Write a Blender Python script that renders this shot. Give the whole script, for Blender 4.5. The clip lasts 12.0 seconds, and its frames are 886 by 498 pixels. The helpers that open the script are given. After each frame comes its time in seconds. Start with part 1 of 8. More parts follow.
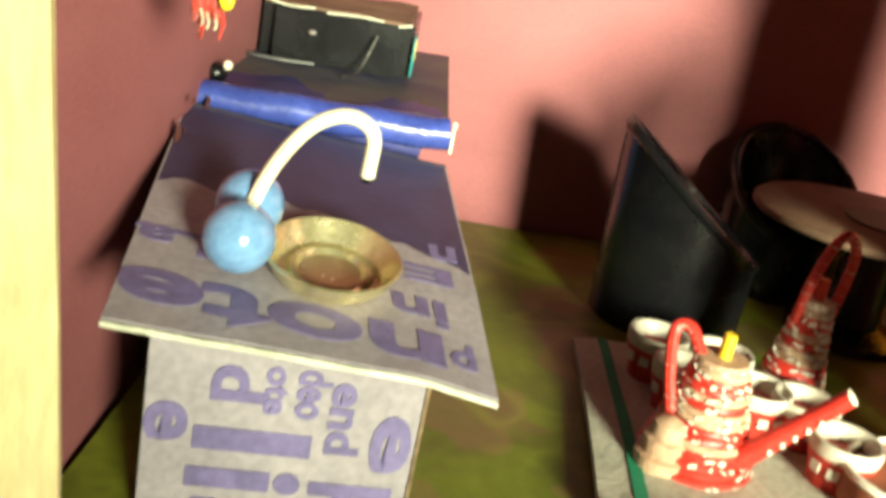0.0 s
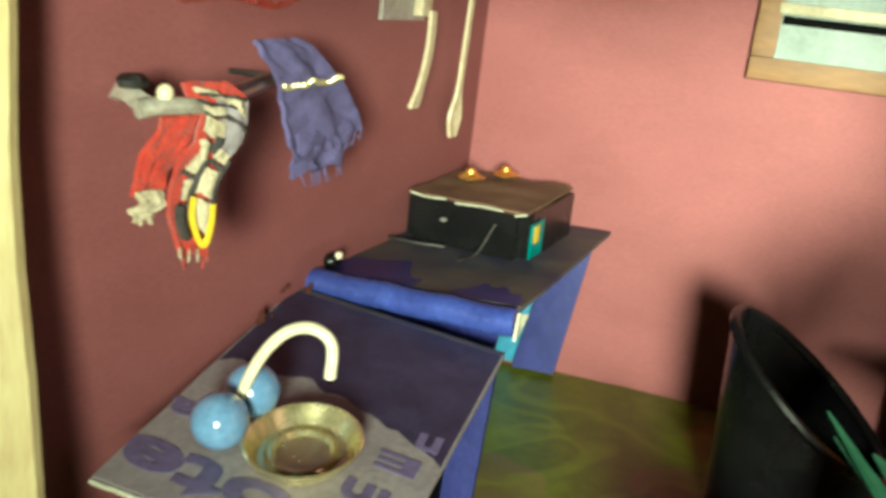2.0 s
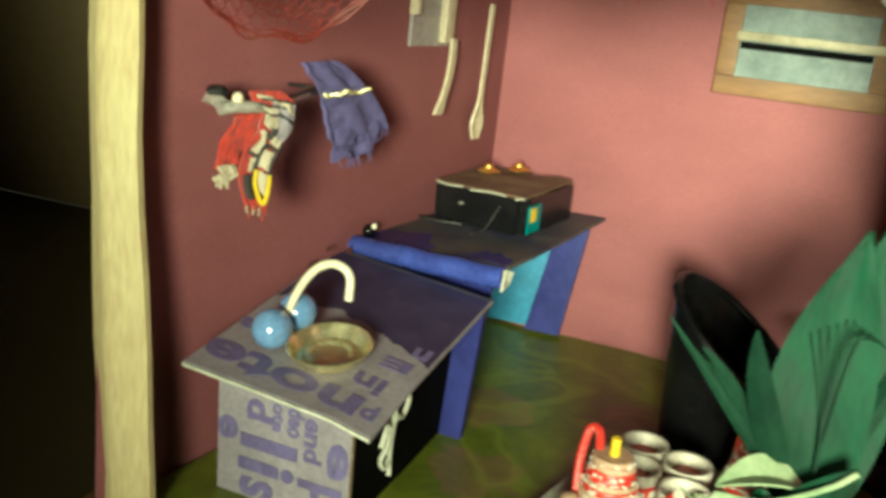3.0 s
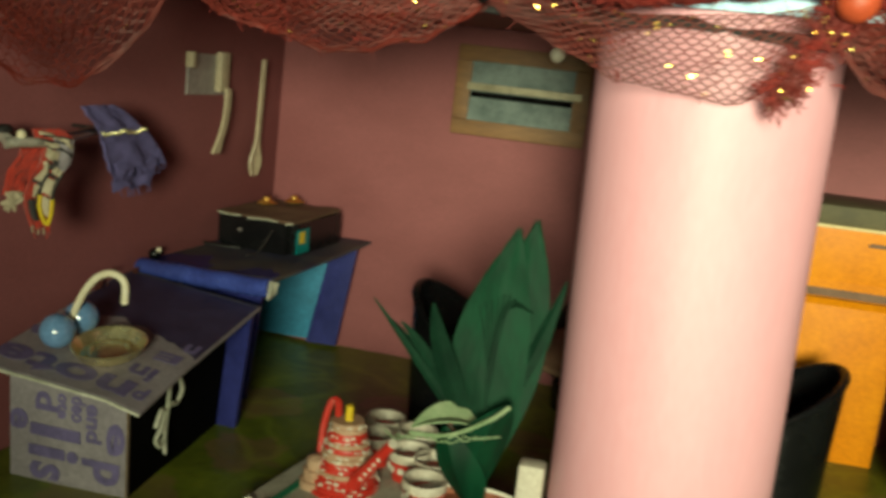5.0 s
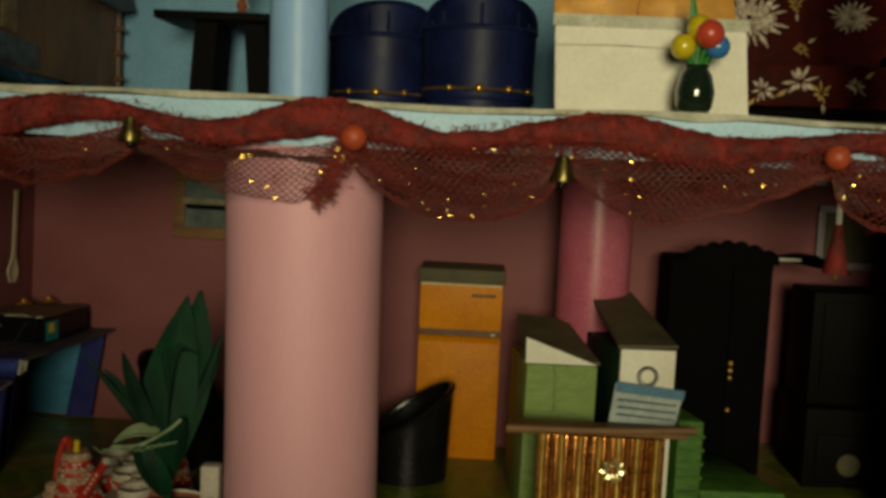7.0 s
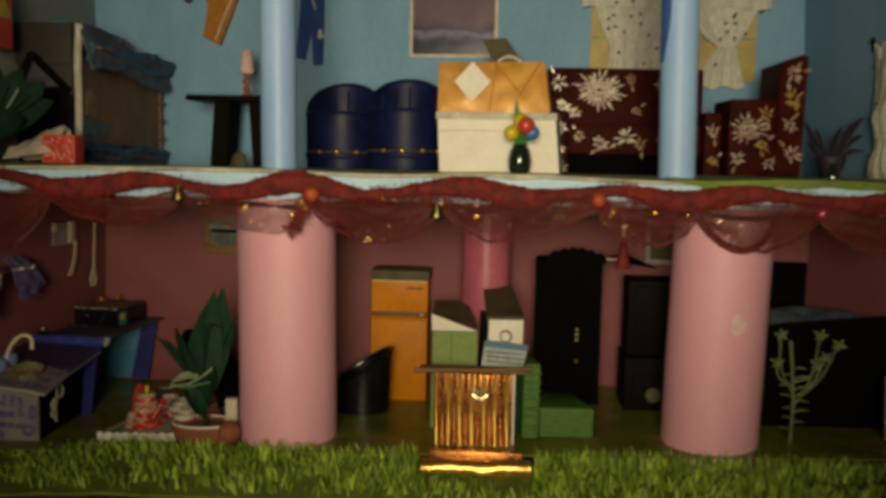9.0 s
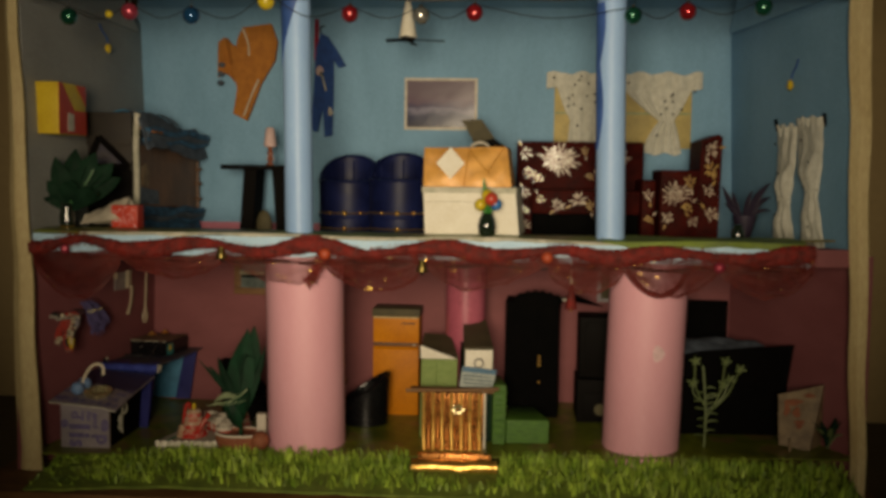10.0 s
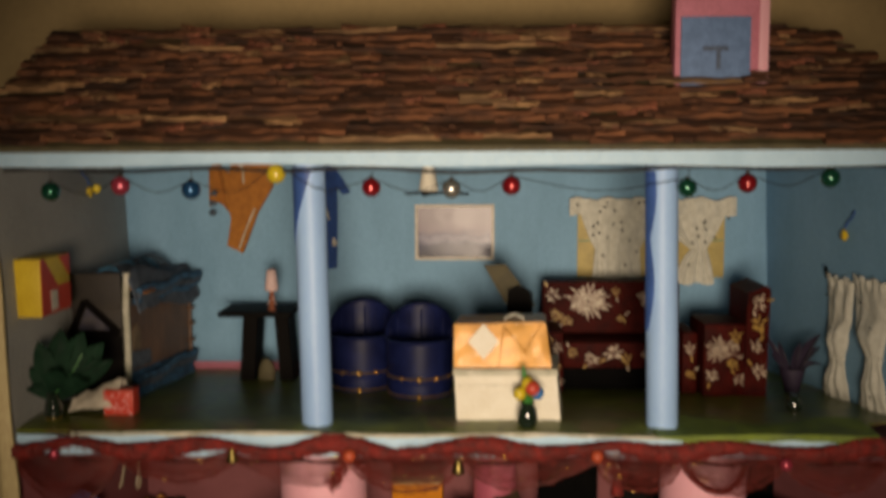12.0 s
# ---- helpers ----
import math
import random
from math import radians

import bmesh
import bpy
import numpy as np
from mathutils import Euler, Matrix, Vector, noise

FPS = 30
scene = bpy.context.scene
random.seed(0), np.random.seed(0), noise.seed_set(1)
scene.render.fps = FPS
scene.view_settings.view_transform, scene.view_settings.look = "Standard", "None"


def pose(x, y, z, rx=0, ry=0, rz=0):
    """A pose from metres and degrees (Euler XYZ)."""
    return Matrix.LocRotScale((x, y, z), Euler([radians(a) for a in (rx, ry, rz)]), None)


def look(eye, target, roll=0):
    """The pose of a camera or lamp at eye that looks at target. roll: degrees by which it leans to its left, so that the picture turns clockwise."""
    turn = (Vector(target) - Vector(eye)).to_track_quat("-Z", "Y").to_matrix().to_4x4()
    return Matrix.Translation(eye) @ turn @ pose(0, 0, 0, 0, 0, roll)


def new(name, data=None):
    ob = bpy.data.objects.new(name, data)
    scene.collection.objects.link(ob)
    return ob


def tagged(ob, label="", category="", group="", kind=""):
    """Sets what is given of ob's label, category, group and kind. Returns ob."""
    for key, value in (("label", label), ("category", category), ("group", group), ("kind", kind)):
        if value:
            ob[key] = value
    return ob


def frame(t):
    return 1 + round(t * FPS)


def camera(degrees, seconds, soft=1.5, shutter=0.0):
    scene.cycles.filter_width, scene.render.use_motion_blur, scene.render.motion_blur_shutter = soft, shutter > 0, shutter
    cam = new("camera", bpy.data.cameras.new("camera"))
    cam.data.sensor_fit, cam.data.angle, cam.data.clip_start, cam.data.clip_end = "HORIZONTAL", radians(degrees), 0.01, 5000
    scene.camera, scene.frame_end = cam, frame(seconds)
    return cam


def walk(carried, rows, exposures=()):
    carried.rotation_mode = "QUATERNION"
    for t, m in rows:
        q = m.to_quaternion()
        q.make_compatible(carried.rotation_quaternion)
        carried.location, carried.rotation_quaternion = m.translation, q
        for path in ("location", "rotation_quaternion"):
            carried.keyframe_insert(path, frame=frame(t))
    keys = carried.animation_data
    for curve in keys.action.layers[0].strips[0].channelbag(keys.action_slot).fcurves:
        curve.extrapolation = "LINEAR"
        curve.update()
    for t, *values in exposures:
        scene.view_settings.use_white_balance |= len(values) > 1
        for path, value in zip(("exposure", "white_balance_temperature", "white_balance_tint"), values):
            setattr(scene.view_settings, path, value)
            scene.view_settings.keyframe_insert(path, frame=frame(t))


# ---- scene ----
cam = camera(50.0, 12.0, soft=3.6, shutter=0.5)
PATH = [
    (0, (-0.31374, -0.13112, 0.10869), (-0.27364, 0.05225, 0.03965), 11.49),
    (0.5, (-0.30139, -0.12395, 0.11470), (-0.27719, 0.06420, 0.05134), 12.05),
    (1, (-0.29025, -0.12824, 0.12370), (-0.29988, 0.06197, 0.06264), 10.15),
    (1.5, (-0.26512, -0.12915, 0.13544), (-0.29314, 0.06031, 0.07785), 7.98),
    (2, (-0.23033, -0.14086, 0.14702), (-0.27854, 0.04373, 0.08700), 5.87),
    (2.5, (-0.20163, -0.17908, 0.15691), (-0.27068, -0.00165, 0.09566), 4.90),
    (4.5, (-0.13347, -0.23752, 0.15988), (-0.18508, -0.04990, 0.11368), 6.07),
    (5, (-0.12552, -0.25869, 0.16217), (-0.16555, -0.06774, 0.11818), 5.71),
    (5.5, (-0.10807, -0.29127, 0.16046), (-0.13186, -0.09615, 0.12357), 5.42),
    (6, (-0.08210, -0.31999, 0.16296), (-0.08896, -0.12287, 0.12987), 4.82),
    (6.5, (-0.04941, -0.36753, 0.16999), (-0.05234, -0.16903, 0.14575), 3.29),
    (7, (-0.03167, -0.38505, 0.17280), (-0.03993, -0.18614, 0.15362), 2.62),
    (9, (0.04231, -0.62748, 0.20779), (0.02961, -0.42890, 0.18766), 1.16),
    (9.5, (0.06654, -0.73001, 0.23025), (0.05346, -0.53091, 0.21662), 0.26),
    (10, (0.07318, -0.80042, 0.24918), (0.05871, -0.60160, 0.23302), 0.77),
    (10.5, (0.07840, -0.84153, 0.27745), (0.06415, -0.64231, 0.26710), 0.25),
    (11, (0.06916, -0.84950, 0.30742), (0.05880, -0.65026, 0.29336), 0.90),
    (11.5, (0.03213, -0.76447, 0.32841), (0.02415, -0.56548, 0.31003), 0.98),
    (12, (0.00920, -0.70824, 0.40670), (0.00301, -0.50937, 0.38648), -0.24),
]
EXPOSURES = [
    (0.0, 3.7, 6150, -14), (1.0, 3.05, 5750, -18), (2.0, 3.05, 5700, -24), (2.5, 2.9, 5750, -26), (4.5, 2.4, 6500, -6), (5.0, 1.36, 6350, -20), (5.5, 0.42, 6250, -18), (6.0, -0.28, 6800, -12), (6.5, -0.58, 7100, -10),
    (7.0, -0.5, 7250, -8), (9.0, -0.2, 7400, 6), (10.5, -0.15, 7350, 14), (12.0, 0.1, 7150, 20),
]
walk(cam, [(t, look(eye, target, roll)) for t, eye, target, roll in PATH], EXPOSURES)

# ---- light: one phone torch in front of the house, and a dim warm room ----
world = bpy.data.worlds.new("room_light")
scene.world = world
world.use_nodes = True
world.node_tree.nodes["Background"].inputs["Color"].default_value = (1.0, 0.8, 0.55, 1)
world.node_tree.nodes["Background"].inputs["Strength"].default_value = 0.005
torch_data = bpy.data.lights.new("phone_torch", "SPOT")
torch_data.energy = 40.0
torch_data.color = (1.0, 0.87, 0.66)
torch_data.spot_size = radians(53)
torch_data.spot_blend = 1.0
torch_data.shadow_soft_size = 0.15
torch = new("phone_torch", torch_data)
torch.matrix_world = look((0.03, -1.01, 0.285), (0.0, 0.1, 0.285))

# ---- materials ----


def rgb(r, g, b):
    return (r, g, b, 1.0)


def mat(name, a, b=None, scale=60.0, rough=0.6, metal=0.0, bump=0.15, fine=600.0, spec=0.5, stretch=(1, 1, 1), trans=0.0, coat=0.0, island=0.0, sheen=0.0, grain=0.35):
    """A surface of two colours mixed by noise at two scales, with a fine relief; sizes in real metres."""
    m = bpy.data.materials.new(name)
    m.use_nodes = True
    nt = m.node_tree
    n, k = nt.nodes, nt.links
    p = n["Principled BSDF"]
    b = b or tuple(v * 0.72 for v in a)
    tc = n.new("ShaderNodeTexCoord")
    mp = n.new("ShaderNodeMapping")
    mp.inputs["Scale"].default_value = stretch
    k.new(tc.outputs["Object"], mp.inputs["Vector"])
    n1 = n.new("ShaderNodeTexNoise")
    n1.inputs["Scale"].default_value = scale
    n1.inputs["Detail"].default_value = 5
    n1.inputs["Roughness"].default_value = 0.6
    n2 = n.new("ShaderNodeTexNoise")
    n2.inputs["Scale"].default_value = fine
    n2.inputs["Detail"].default_value = 3
    k.new(mp.outputs["Vector"], n1.inputs["Vector"])
    k.new(mp.outputs["Vector"], n2.inputs["Vector"])
    ramp = n.new("ShaderNodeValToRGB")
    ramp.color_ramp.elements[0].position, ramp.color_ramp.elements[1].position = 0.36, 0.66
    ramp.color_ramp.elements[0].color, ramp.color_ramp.elements[1].color = rgb(*b), rgb(*a)
    k.new(n1.outputs["Fac"], ramp.inputs["Fac"])
    mx = n.new("ShaderNodeMix")
    mx.data_type = "RGBA"
    mx.blend_type = "OVERLAY"
    mx.inputs["Factor"].default_value = grain
    k.new(ramp.outputs["Color"], mx.inputs[6])
    k.new(n2.outputs["Fac"], mx.inputs[7])
    col = mx.outputs[2]
    if island:
        oi = n.new("ShaderNodeObjectInfo")
        ge = n.new("ShaderNodeNewGeometry")
        ad = n.new("ShaderNodeMath")
        ad.operation = "ADD"
        k.new(oi.outputs["Random"], ad.inputs[0])
        k.new(ge.outputs["Random Per Island"], ad.inputs[1])
        fr = n.new("ShaderNodeMath")
        fr.operation = "FRACT"
        k.new(ad.outputs[0], fr.inputs[0])
        mr = n.new("ShaderNodeMapRange")
        mr.inputs["To Min"].default_value, mr.inputs["To Max"].default_value = 1.0 - island, 1.0 + island
        k.new(fr.outputs[0], mr.inputs["Value"])
        hs = n.new("ShaderNodeHueSaturation")
        k.new(mr.outputs["Result"], hs.inputs["Value"])
        k.new(col, hs.inputs["Color"])
        col = hs.outputs["Color"]
    k.new(col, p.inputs["Base Color"])
    rr = n.new("ShaderNodeMapRange")
    rr.inputs["To Min"].default_value, rr.inputs["To Max"].default_value = max(0.03, rough - 0.1), min(1.0, rough + 0.12)
    k.new(n1.outputs["Fac"], rr.inputs["Value"])
    k.new(rr.outputs["Result"], p.inputs["Roughness"])
    p.inputs["Metallic"].default_value = metal
    p.inputs["Specular IOR Level"].default_value = spec
    p.inputs["Transmission Weight"].default_value = trans
    p.inputs["Coat Weight"].default_value = coat
    p.inputs["Coat Roughness"].default_value = 0.08
    p.inputs["Sheen Weight"].default_value = sheen
    if bump:
        bp = n.new("ShaderNodeBump")
        bp.inputs["Strength"].default_value = bump
        bp.inputs["Distance"].default_value = 0.0006
        k.new(n2.outputs["Fac"], bp.inputs["Height"])
        k.new(bp.outputs["Normal"], p.inputs["Normal"])
    return m


PINK = mat("rose_wall_paint", (0.245, 0.080, 0.088), (0.205, 0.062, 0.068), 14, 0.75, bump=0.08, stretch=(1, 1, 2.2), grain=0.18)
PINK_PAPER = mat("pink_column_paper", (0.82, 0.425, 0.50), (0.76, 0.38, 0.45), 25, 0.5, bump=0.02, stretch=(1, 1, 0.3), grain=0.08)
PINK_DEEP = mat("deep_pink_gloss_paper", (0.52, 0.14, 0.20), (0.42, 0.10, 0.15), 25, 0.32, bump=0.06)
BLUE = mat("blue_wall_paint", (0.215, 0.42, 0.61), (0.175, 0.36, 0.53), 12, 0.7, bump=0.1, stretch=(2.5, 1, 0.7))
# Left upper wall and gable: blue greyed, its shade put into the colour.
BLUE_GREY = mat("shaded_blue_wall_paint", (0.34, 0.345, 0.33), (0.28, 0.285, 0.27), 12, 0.75, bump=0.25)
BLUE_COL = mat("light_blue_column_paper", (0.34, 0.55, 0.88), (0.29, 0.48, 0.80), 30, 0.45, bump=0.03, stretch=(1, 1, 0.3), grain=0.12)
BLUE_DARK = mat("royal_blue_smear", (0.05, 0.13, 0.42), None, 40, 0.5)
BLUE_EDGE = mat("pale_blue_edge_paint", (0.48, 0.71, 0.90), (0.40, 0.62, 0.80), 50, 0.5, bump=0.3)
CREAM = mat("cream_card_edge", (0.66, 0.55, 0.30), (0.55, 0.43, 0.21), 30, 0.7, bump=0.2, stretch=(1, 1, 0.25))
WHITE_RAG = mat("white_torn_card", (0.62, 0.60, 0.50), (0.40, 0.40, 0.30), 90, 0.8, bump=0.4)
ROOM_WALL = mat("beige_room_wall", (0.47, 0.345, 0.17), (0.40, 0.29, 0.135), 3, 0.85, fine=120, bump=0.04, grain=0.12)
# Beige of the room wall at a fifth, shade put into its colour.
ROOM_WALL_SHADED = mat("shaded_room_wall", (0.10, 0.075, 0.035), (0.07, 0.05, 0.025), 3, 0.85, fine=120)
WOOD_DARK = mat("dark_tabletop", (0.06, 0.045, 0.02), (0.04, 0.03, 0.015), 6, 0.5, fine=150, stretch=(1, 6, 1))
BARK = mat("bark_shingle", (0.165, 0.062, 0.024), (0.026, 0.010, 0.005), 90, 0.85, bump=0.9, fine=420, stretch=(0.35, 2, 2), island=0.55)
BARK_PALE = mat("pale_bark_shingle", (0.32, 0.18, 0.08), (0.11, 0.055, 0.025), 90, 0.8, bump=0.8, fine=420, stretch=(0.35, 2, 2), island=0.35)
REDDISH_CHIP = mat("reddish_bark_chip", (0.26, 0.085, 0.045), (0.12, 0.04, 0.02), 120, 0.8, bump=0.6, island=0.3)
NET = mat("dark_red_net", (0.150, 0.013, 0.007), (0.085, 0.008, 0.005), 60, 0.6, bump=0)
NET_BAND = mat("red_tulle_band", (0.225, 0.013, 0.008), (0.085, 0.007, 0.005), 140, 0.75, bump=0.9, fine=900)
GOLD = mat("gold_foil", (0.95, 0.62, 0.18), (0.80, 0.44, 0.10), 150, 0.30, 0.9, bump=0.2)
TINSEL = mat("gold_tinsel", (1.0, 0.70, 0.20), (0.90, 0.52, 0.10), 150, 0.24, 1.0, bump=0)
BRASS = mat("pale_brass", (0.84, 0.76, 0.46), (0.68, 0.60, 0.32), 150, 0.24, 0.8, bump=0.15)
BELL = mat("tarnished_brass", (0.22, 0.17, 0.05), (0.12, 0.09, 0.03), 150, 0.32, 0.9, bump=0.2)
COPPER = mat("copper_brown_foil", (0.66, 0.29, 0.09), (0.44, 0.17, 0.05), 150, 0.27, 1.0, bump=0.2)
PALE_STEEL = mat("pale_worn_metal", (0.62, 0.60, 0.52), (0.42, 0.40, 0.34), 150, 0.28, 0.4, bump=0.1, coat=0.4)
STEEL = mat("dull_steel", (0.45, 0.43, 0.40), None, 150, 0.35, 1.0)
BLACK = mat("black_plastic", (0.006, 0.006, 0.007), (0.004, 0.004, 0.005), 60, 0.26, bump=0.1, spec=0.4)
BLACK_MATT = mat("black_card", (0.0035, 0.0032, 0.003), (0.002, 0.002, 0.002), 60, 0.75, spec=0.03, bump=0.2)
BLACK_WOOD = mat("black_wood", (0.005, 0.004, 0.0035), None, 90, 0.6, spec=0.06, bump=0.3)
NAVY = mat("navy_plastic", (0.008, 0.014, 0.070), (0.005, 0.008, 0.040), 60, 0.45, bump=0.1, spec=0.2)
NAVY_PAPER = mat("blue_violet_paper", (0.018, 0.022, 0.16), (0.012, 0.015, 0.11), 60, 0.4, bump=0.15)
BLUE_FOIL = mat("blue_gloss_spine", (0.05, 0.075, 0.34), (0.035, 0.05, 0.24), 80, 0.25, bump=0.2)
CYAN_CARD = mat("light_blue_card", (0.05, 0.22, 0.38), None, 60, 0.6)
DUSTY_TOP = mat("dusty_dark_top", (0.088, 0.076, 0.068), (0.022, 0.023, 0.062), 34, 0.6, bump=0.3)
GREY_PAPER = mat("lilac_grey_paper", (0.31, 0.275, 0.30), (0.245, 0.215, 0.24), 60, 0.45, bump=0.2)
PURPLE = mat("dark_violet_paper", (0.046, 0.038, 0.095), (0.027, 0.022, 0.058), 70, 0.45, bump=0.2)
LETTER = mat("violet_print", (0.165, 0.135, 0.29), None, 80, 0.45)
PEARL = mat("blue_pearl", (0.17, 0.30, 0.53), (0.13, 0.25, 0.47), 25, 0.14, 0.0, bump=0, coat=1.0)
CREAM_TUBE = mat("cream_plastic_tube", (0.78, 0.72, 0.55), (0.72, 0.64, 0.45), 90, 0.4, bump=0.05)
BROWN_TOP = mat("brown_dusty_card", (0.17, 0.10, 0.06), (0.11, 0.06, 0.035), 60, 0.75, bump=0.3)
TEAL = mat("teal_label", (0.01, 0.22, 0.22), None, 60, 0.4)
YELLOW = mat("yellow_card", (0.72, 0.52, 0.03), (0.62, 0.42, 0.02), 60, 0.45)
RED = mat("red_card", (0.60, 0.06, 0.03), (0.50, 0.04, 0.02), 60, 0.45)
RED_KNIT = mat("red_knit", (0.45, 0.035, 0.02), (0.32, 0.02, 0.012), 300, 0.9, bump=1.0, fine=1500, sheen=0.3)
WHITE_KNIT = mat("cream_knit", (0.60, 0.52, 0.38), (0.45, 0.38, 0.26), 300, 0.9, bump=1.0, fine=1500)
GREY_KNIT = mat("charcoal_knit", (0.07, 0.06, 0.06), (0.035, 0.03, 0.03), 300, 0.9, bump=1.0, fine=1500)
LILAC_CLOTH = mat("violet_denim", (0.13, 0.11, 0.28), (0.09, 0.075, 0.20), 250, 0.9, bump=1.0, fine=2200)
WOOD = mat("brown_wood", (0.22, 0.11, 0.04), (0.13, 0.06, 0.02), 60, 0.6, bump=0.4, stretch=(0.3, 1, 1))
MIRROR = mat("old_mirror", (0.15, 0.18, 0.17), (0.045, 0.065, 0.06), 45, 0.45, 0.15, bump=0.0)
# Pale reflection painted across the mirror glass.
REFLECTED_BAND = mat("pale_reflected_band", (0.34, 0.30, 0.20), (0.22, 0.19, 0.12), 120, 0.5, 0.3)
UTENSIL = mat("yellowed_white_plastic", (0.50, 0.42, 0.30), (0.40, 0.33, 0.22), 90, 0.45, bump=0.05)
FROSTED = mat("frosted_grey_plastic", (0.34, 0.31, 0.29), (0.26, 0.23, 0.22), 120, 0.35, bump=0.2)
ORANGE = mat("amber_plastic", (0.62, 0.22, 0.006), (0.52, 0.17, 0.004), 30, 0.5, bump=0.05, spec=0.2)
GREEN_LEAF = mat("artificial_leaf", (0.006, 0.046, 0.020), (0.003, 0.022, 0.010), 50, 0.6, bump=0.25, fine=300, stretch=(3, 3, 0.5), spec=0.15, grain=0.2)
GREEN_DARK = mat("dark_artificial_leaf", (0.010, 0.038, 0.020), (0.005, 0.020, 0.011), 50, 0.65, bump=0.3, spec=0.12)
PALE_LEAF = mat("pale_green_plastic", (0.17, 0.22, 0.085), (0.10, 0.14, 0.05), 80, 0.5)
PALE_EDGE = mat("pale_leaf_underside", (0.34, 0.40, 0.24), (0.20, 0.28, 0.14), 80, 0.6)
GREEN_PAPER = mat("green_crepe_paper", (0.085, 0.215, 0.026), (0.035, 0.11, 0.012), 150, 0.5, bump=1.0, fine=420, stretch=(1, 1, 5))
GREEN_PALE = mat("pale_green_paper", (0.24, 0.33, 0.10), (0.18, 0.27, 0.07), 110, 0.6, bump=0.9, fine=420, stretch=(1, 1, 5))
OLIVE_LID = mat("olive_brown_card", (0.10, 0.085, 0.04), (0.06, 0.05, 0.022), 70, 0.7, bump=0.3)
WHITE_CARD = mat("white_card", (0.80, 0.77, 0.66), (0.72, 0.68, 0.56), 60, 0.55)
CARD_BEIGE = mat("beige_printed_card", (0.26, 0.19, 0.11), (0.13, 0.085, 0.045), 90, 0.6)
MOSS = mat("moss_green_sheet", (0.19, 0.27, 0.025), (0.09, 0.14, 0.015), 45, 0.6, bump=0.6)
NOTE = mat("banknote_paper", (0.42, 0.46, 0.42), (0.30, 0.36, 0.36), 200, 0.7)
NOTE_INK = mat("banknote_ink", (0.06, 0.10, 0.12), None, 200, 0.7)
NOTE_BLUE = mat("blue_note_edge", (0.10, 0.22, 0.34), None, 200, 0.7)
GOLD_WRAP = mat("gold_gift_wrap", (0.52, 0.26, 0.045), (0.45, 0.21, 0.035), 40, 0.40, 0.14, bump=0.3, fine=150, coat=0.07, spec=0.3)
MAROON = mat("maroon_cloth", (0.060, 0.0060, 0.0040), (0.026, 0.0030, 0.0024), 70, 0.55, bump=0.3, spec=0.05)
PETAL_WHITE = mat("cream_floral_print", (0.60, 0.52, 0.39), (0.22, 0.13, 0.09), 300, 0.4, coat=0.3)
PETAL_YELLOW = mat("mustard_floral_print", (0.42, 0.26, 0.04), (0.30, 0.17, 0.03), 160, 0.4, coat=0.4)
LACE = mat("ivory_lace", (0.66, 0.66, 0.58), (0.52, 0.52, 0.45), 160, 0.85, bump=0.6)
DOT = mat("black_dot", (0.03, 0.03, 0.03), None, 90, 0.7)
WINDOW_YELLOW = mat("yellow_window_card", (0.58, 0.46, 0.17), None, 40, 0.6)
ORANGE_CLOTH = mat("orange_cloth", (0.44, 0.17, 0.03), (0.33, 0.12, 0.02), 160, 0.9, bump=0.8, fine=1600)
BLUE_CLOTH = mat("royal_blue_cloth", (0.02, 0.08, 0.30), (0.012, 0.05, 0.20), 160, 0.8, bump=0.6, fine=1600)
GREY_CLOTH = mat("slate_blue_cloth", (0.10, 0.13, 0.17), (0.045, 0.06, 0.085), 120, 0.9, bump=0.9, fine=1200)
TEAL_CLOTH = mat("blue_quilt", (0.040, 0.16, 0.30), (0.018, 0.055, 0.11), 130, 0.85, bump=0.9, fine=1200)
BROWN_PANEL = mat("brown_panel", (0.19, 0.105, 0.065), (0.10, 0.06, 0.04), 40, 0.6, stretch=(3, 1, 0.4))
DARK_BOARD = mat("dark_brown_board", (0.030, 0.023, 0.016), (0.014, 0.010, 0.008), 60, 0.6, bump=0.4)
PALE_TEAR = mat("pale_pink_tear", (0.86, 0.60, 0.63), (0.70, 0.48, 0.50), 200, 0.8, bump=0.5)
PINK_SHADE = mat("pink_white_shade", (0.72, 0.52, 0.50), None, 60, 0.6)
GLASS_DARK = mat("dark_green_vase", (0.012, 0.022, 0.014), None, 60, 0.08, coat=1.0, bump=0)
GREEN_STEM = mat("green_stem", (0.03, 0.22, 0.03), None, 60, 0.4)
BLUE_BALL = mat("blue_bead", (0.05, 0.22, 0.55), None, 60, 0.25, coat=0.5, bump=0)
RED_BALL = mat("red_bead", (0.62, 0.07, 0.04), None, 60, 0.3, coat=0.5, bump=0)
YELLOW_BALL = mat("yellow_bead", (0.72, 0.55, 0.03), None, 60, 0.3, coat=0.5, bump=0)
ORANGE_BALL = mat("orange_red_bead", (0.50, 0.08, 0.03), None, 60, 0.5, bump=0.2)
PINK_BALL = mat("pink_bauble", (0.55, 0.07, 0.12), None, 60, 0.2, 0.5, bump=0, coat=0.6)
FOIL_RED = mat("red_bauble", (0.42, 0.02, 0.03), None, 60, 0.16, 0.6, bump=0, coat=0.8)
FOIL_GREEN = mat("green_bauble", (0.01, 0.12, 0.07), None, 60, 0.16, 0.6, bump=0, coat=0.8)
FOIL_BLUE = mat("blue_bauble", (0.02, 0.12, 0.30), None, 60, 0.16, 0.6, bump=0, coat=0.8)
FOIL_SILVER = mat("silver_bauble", (0.50, 0.50, 0.46), None, 60, 0.2, 0.8, bump=0)
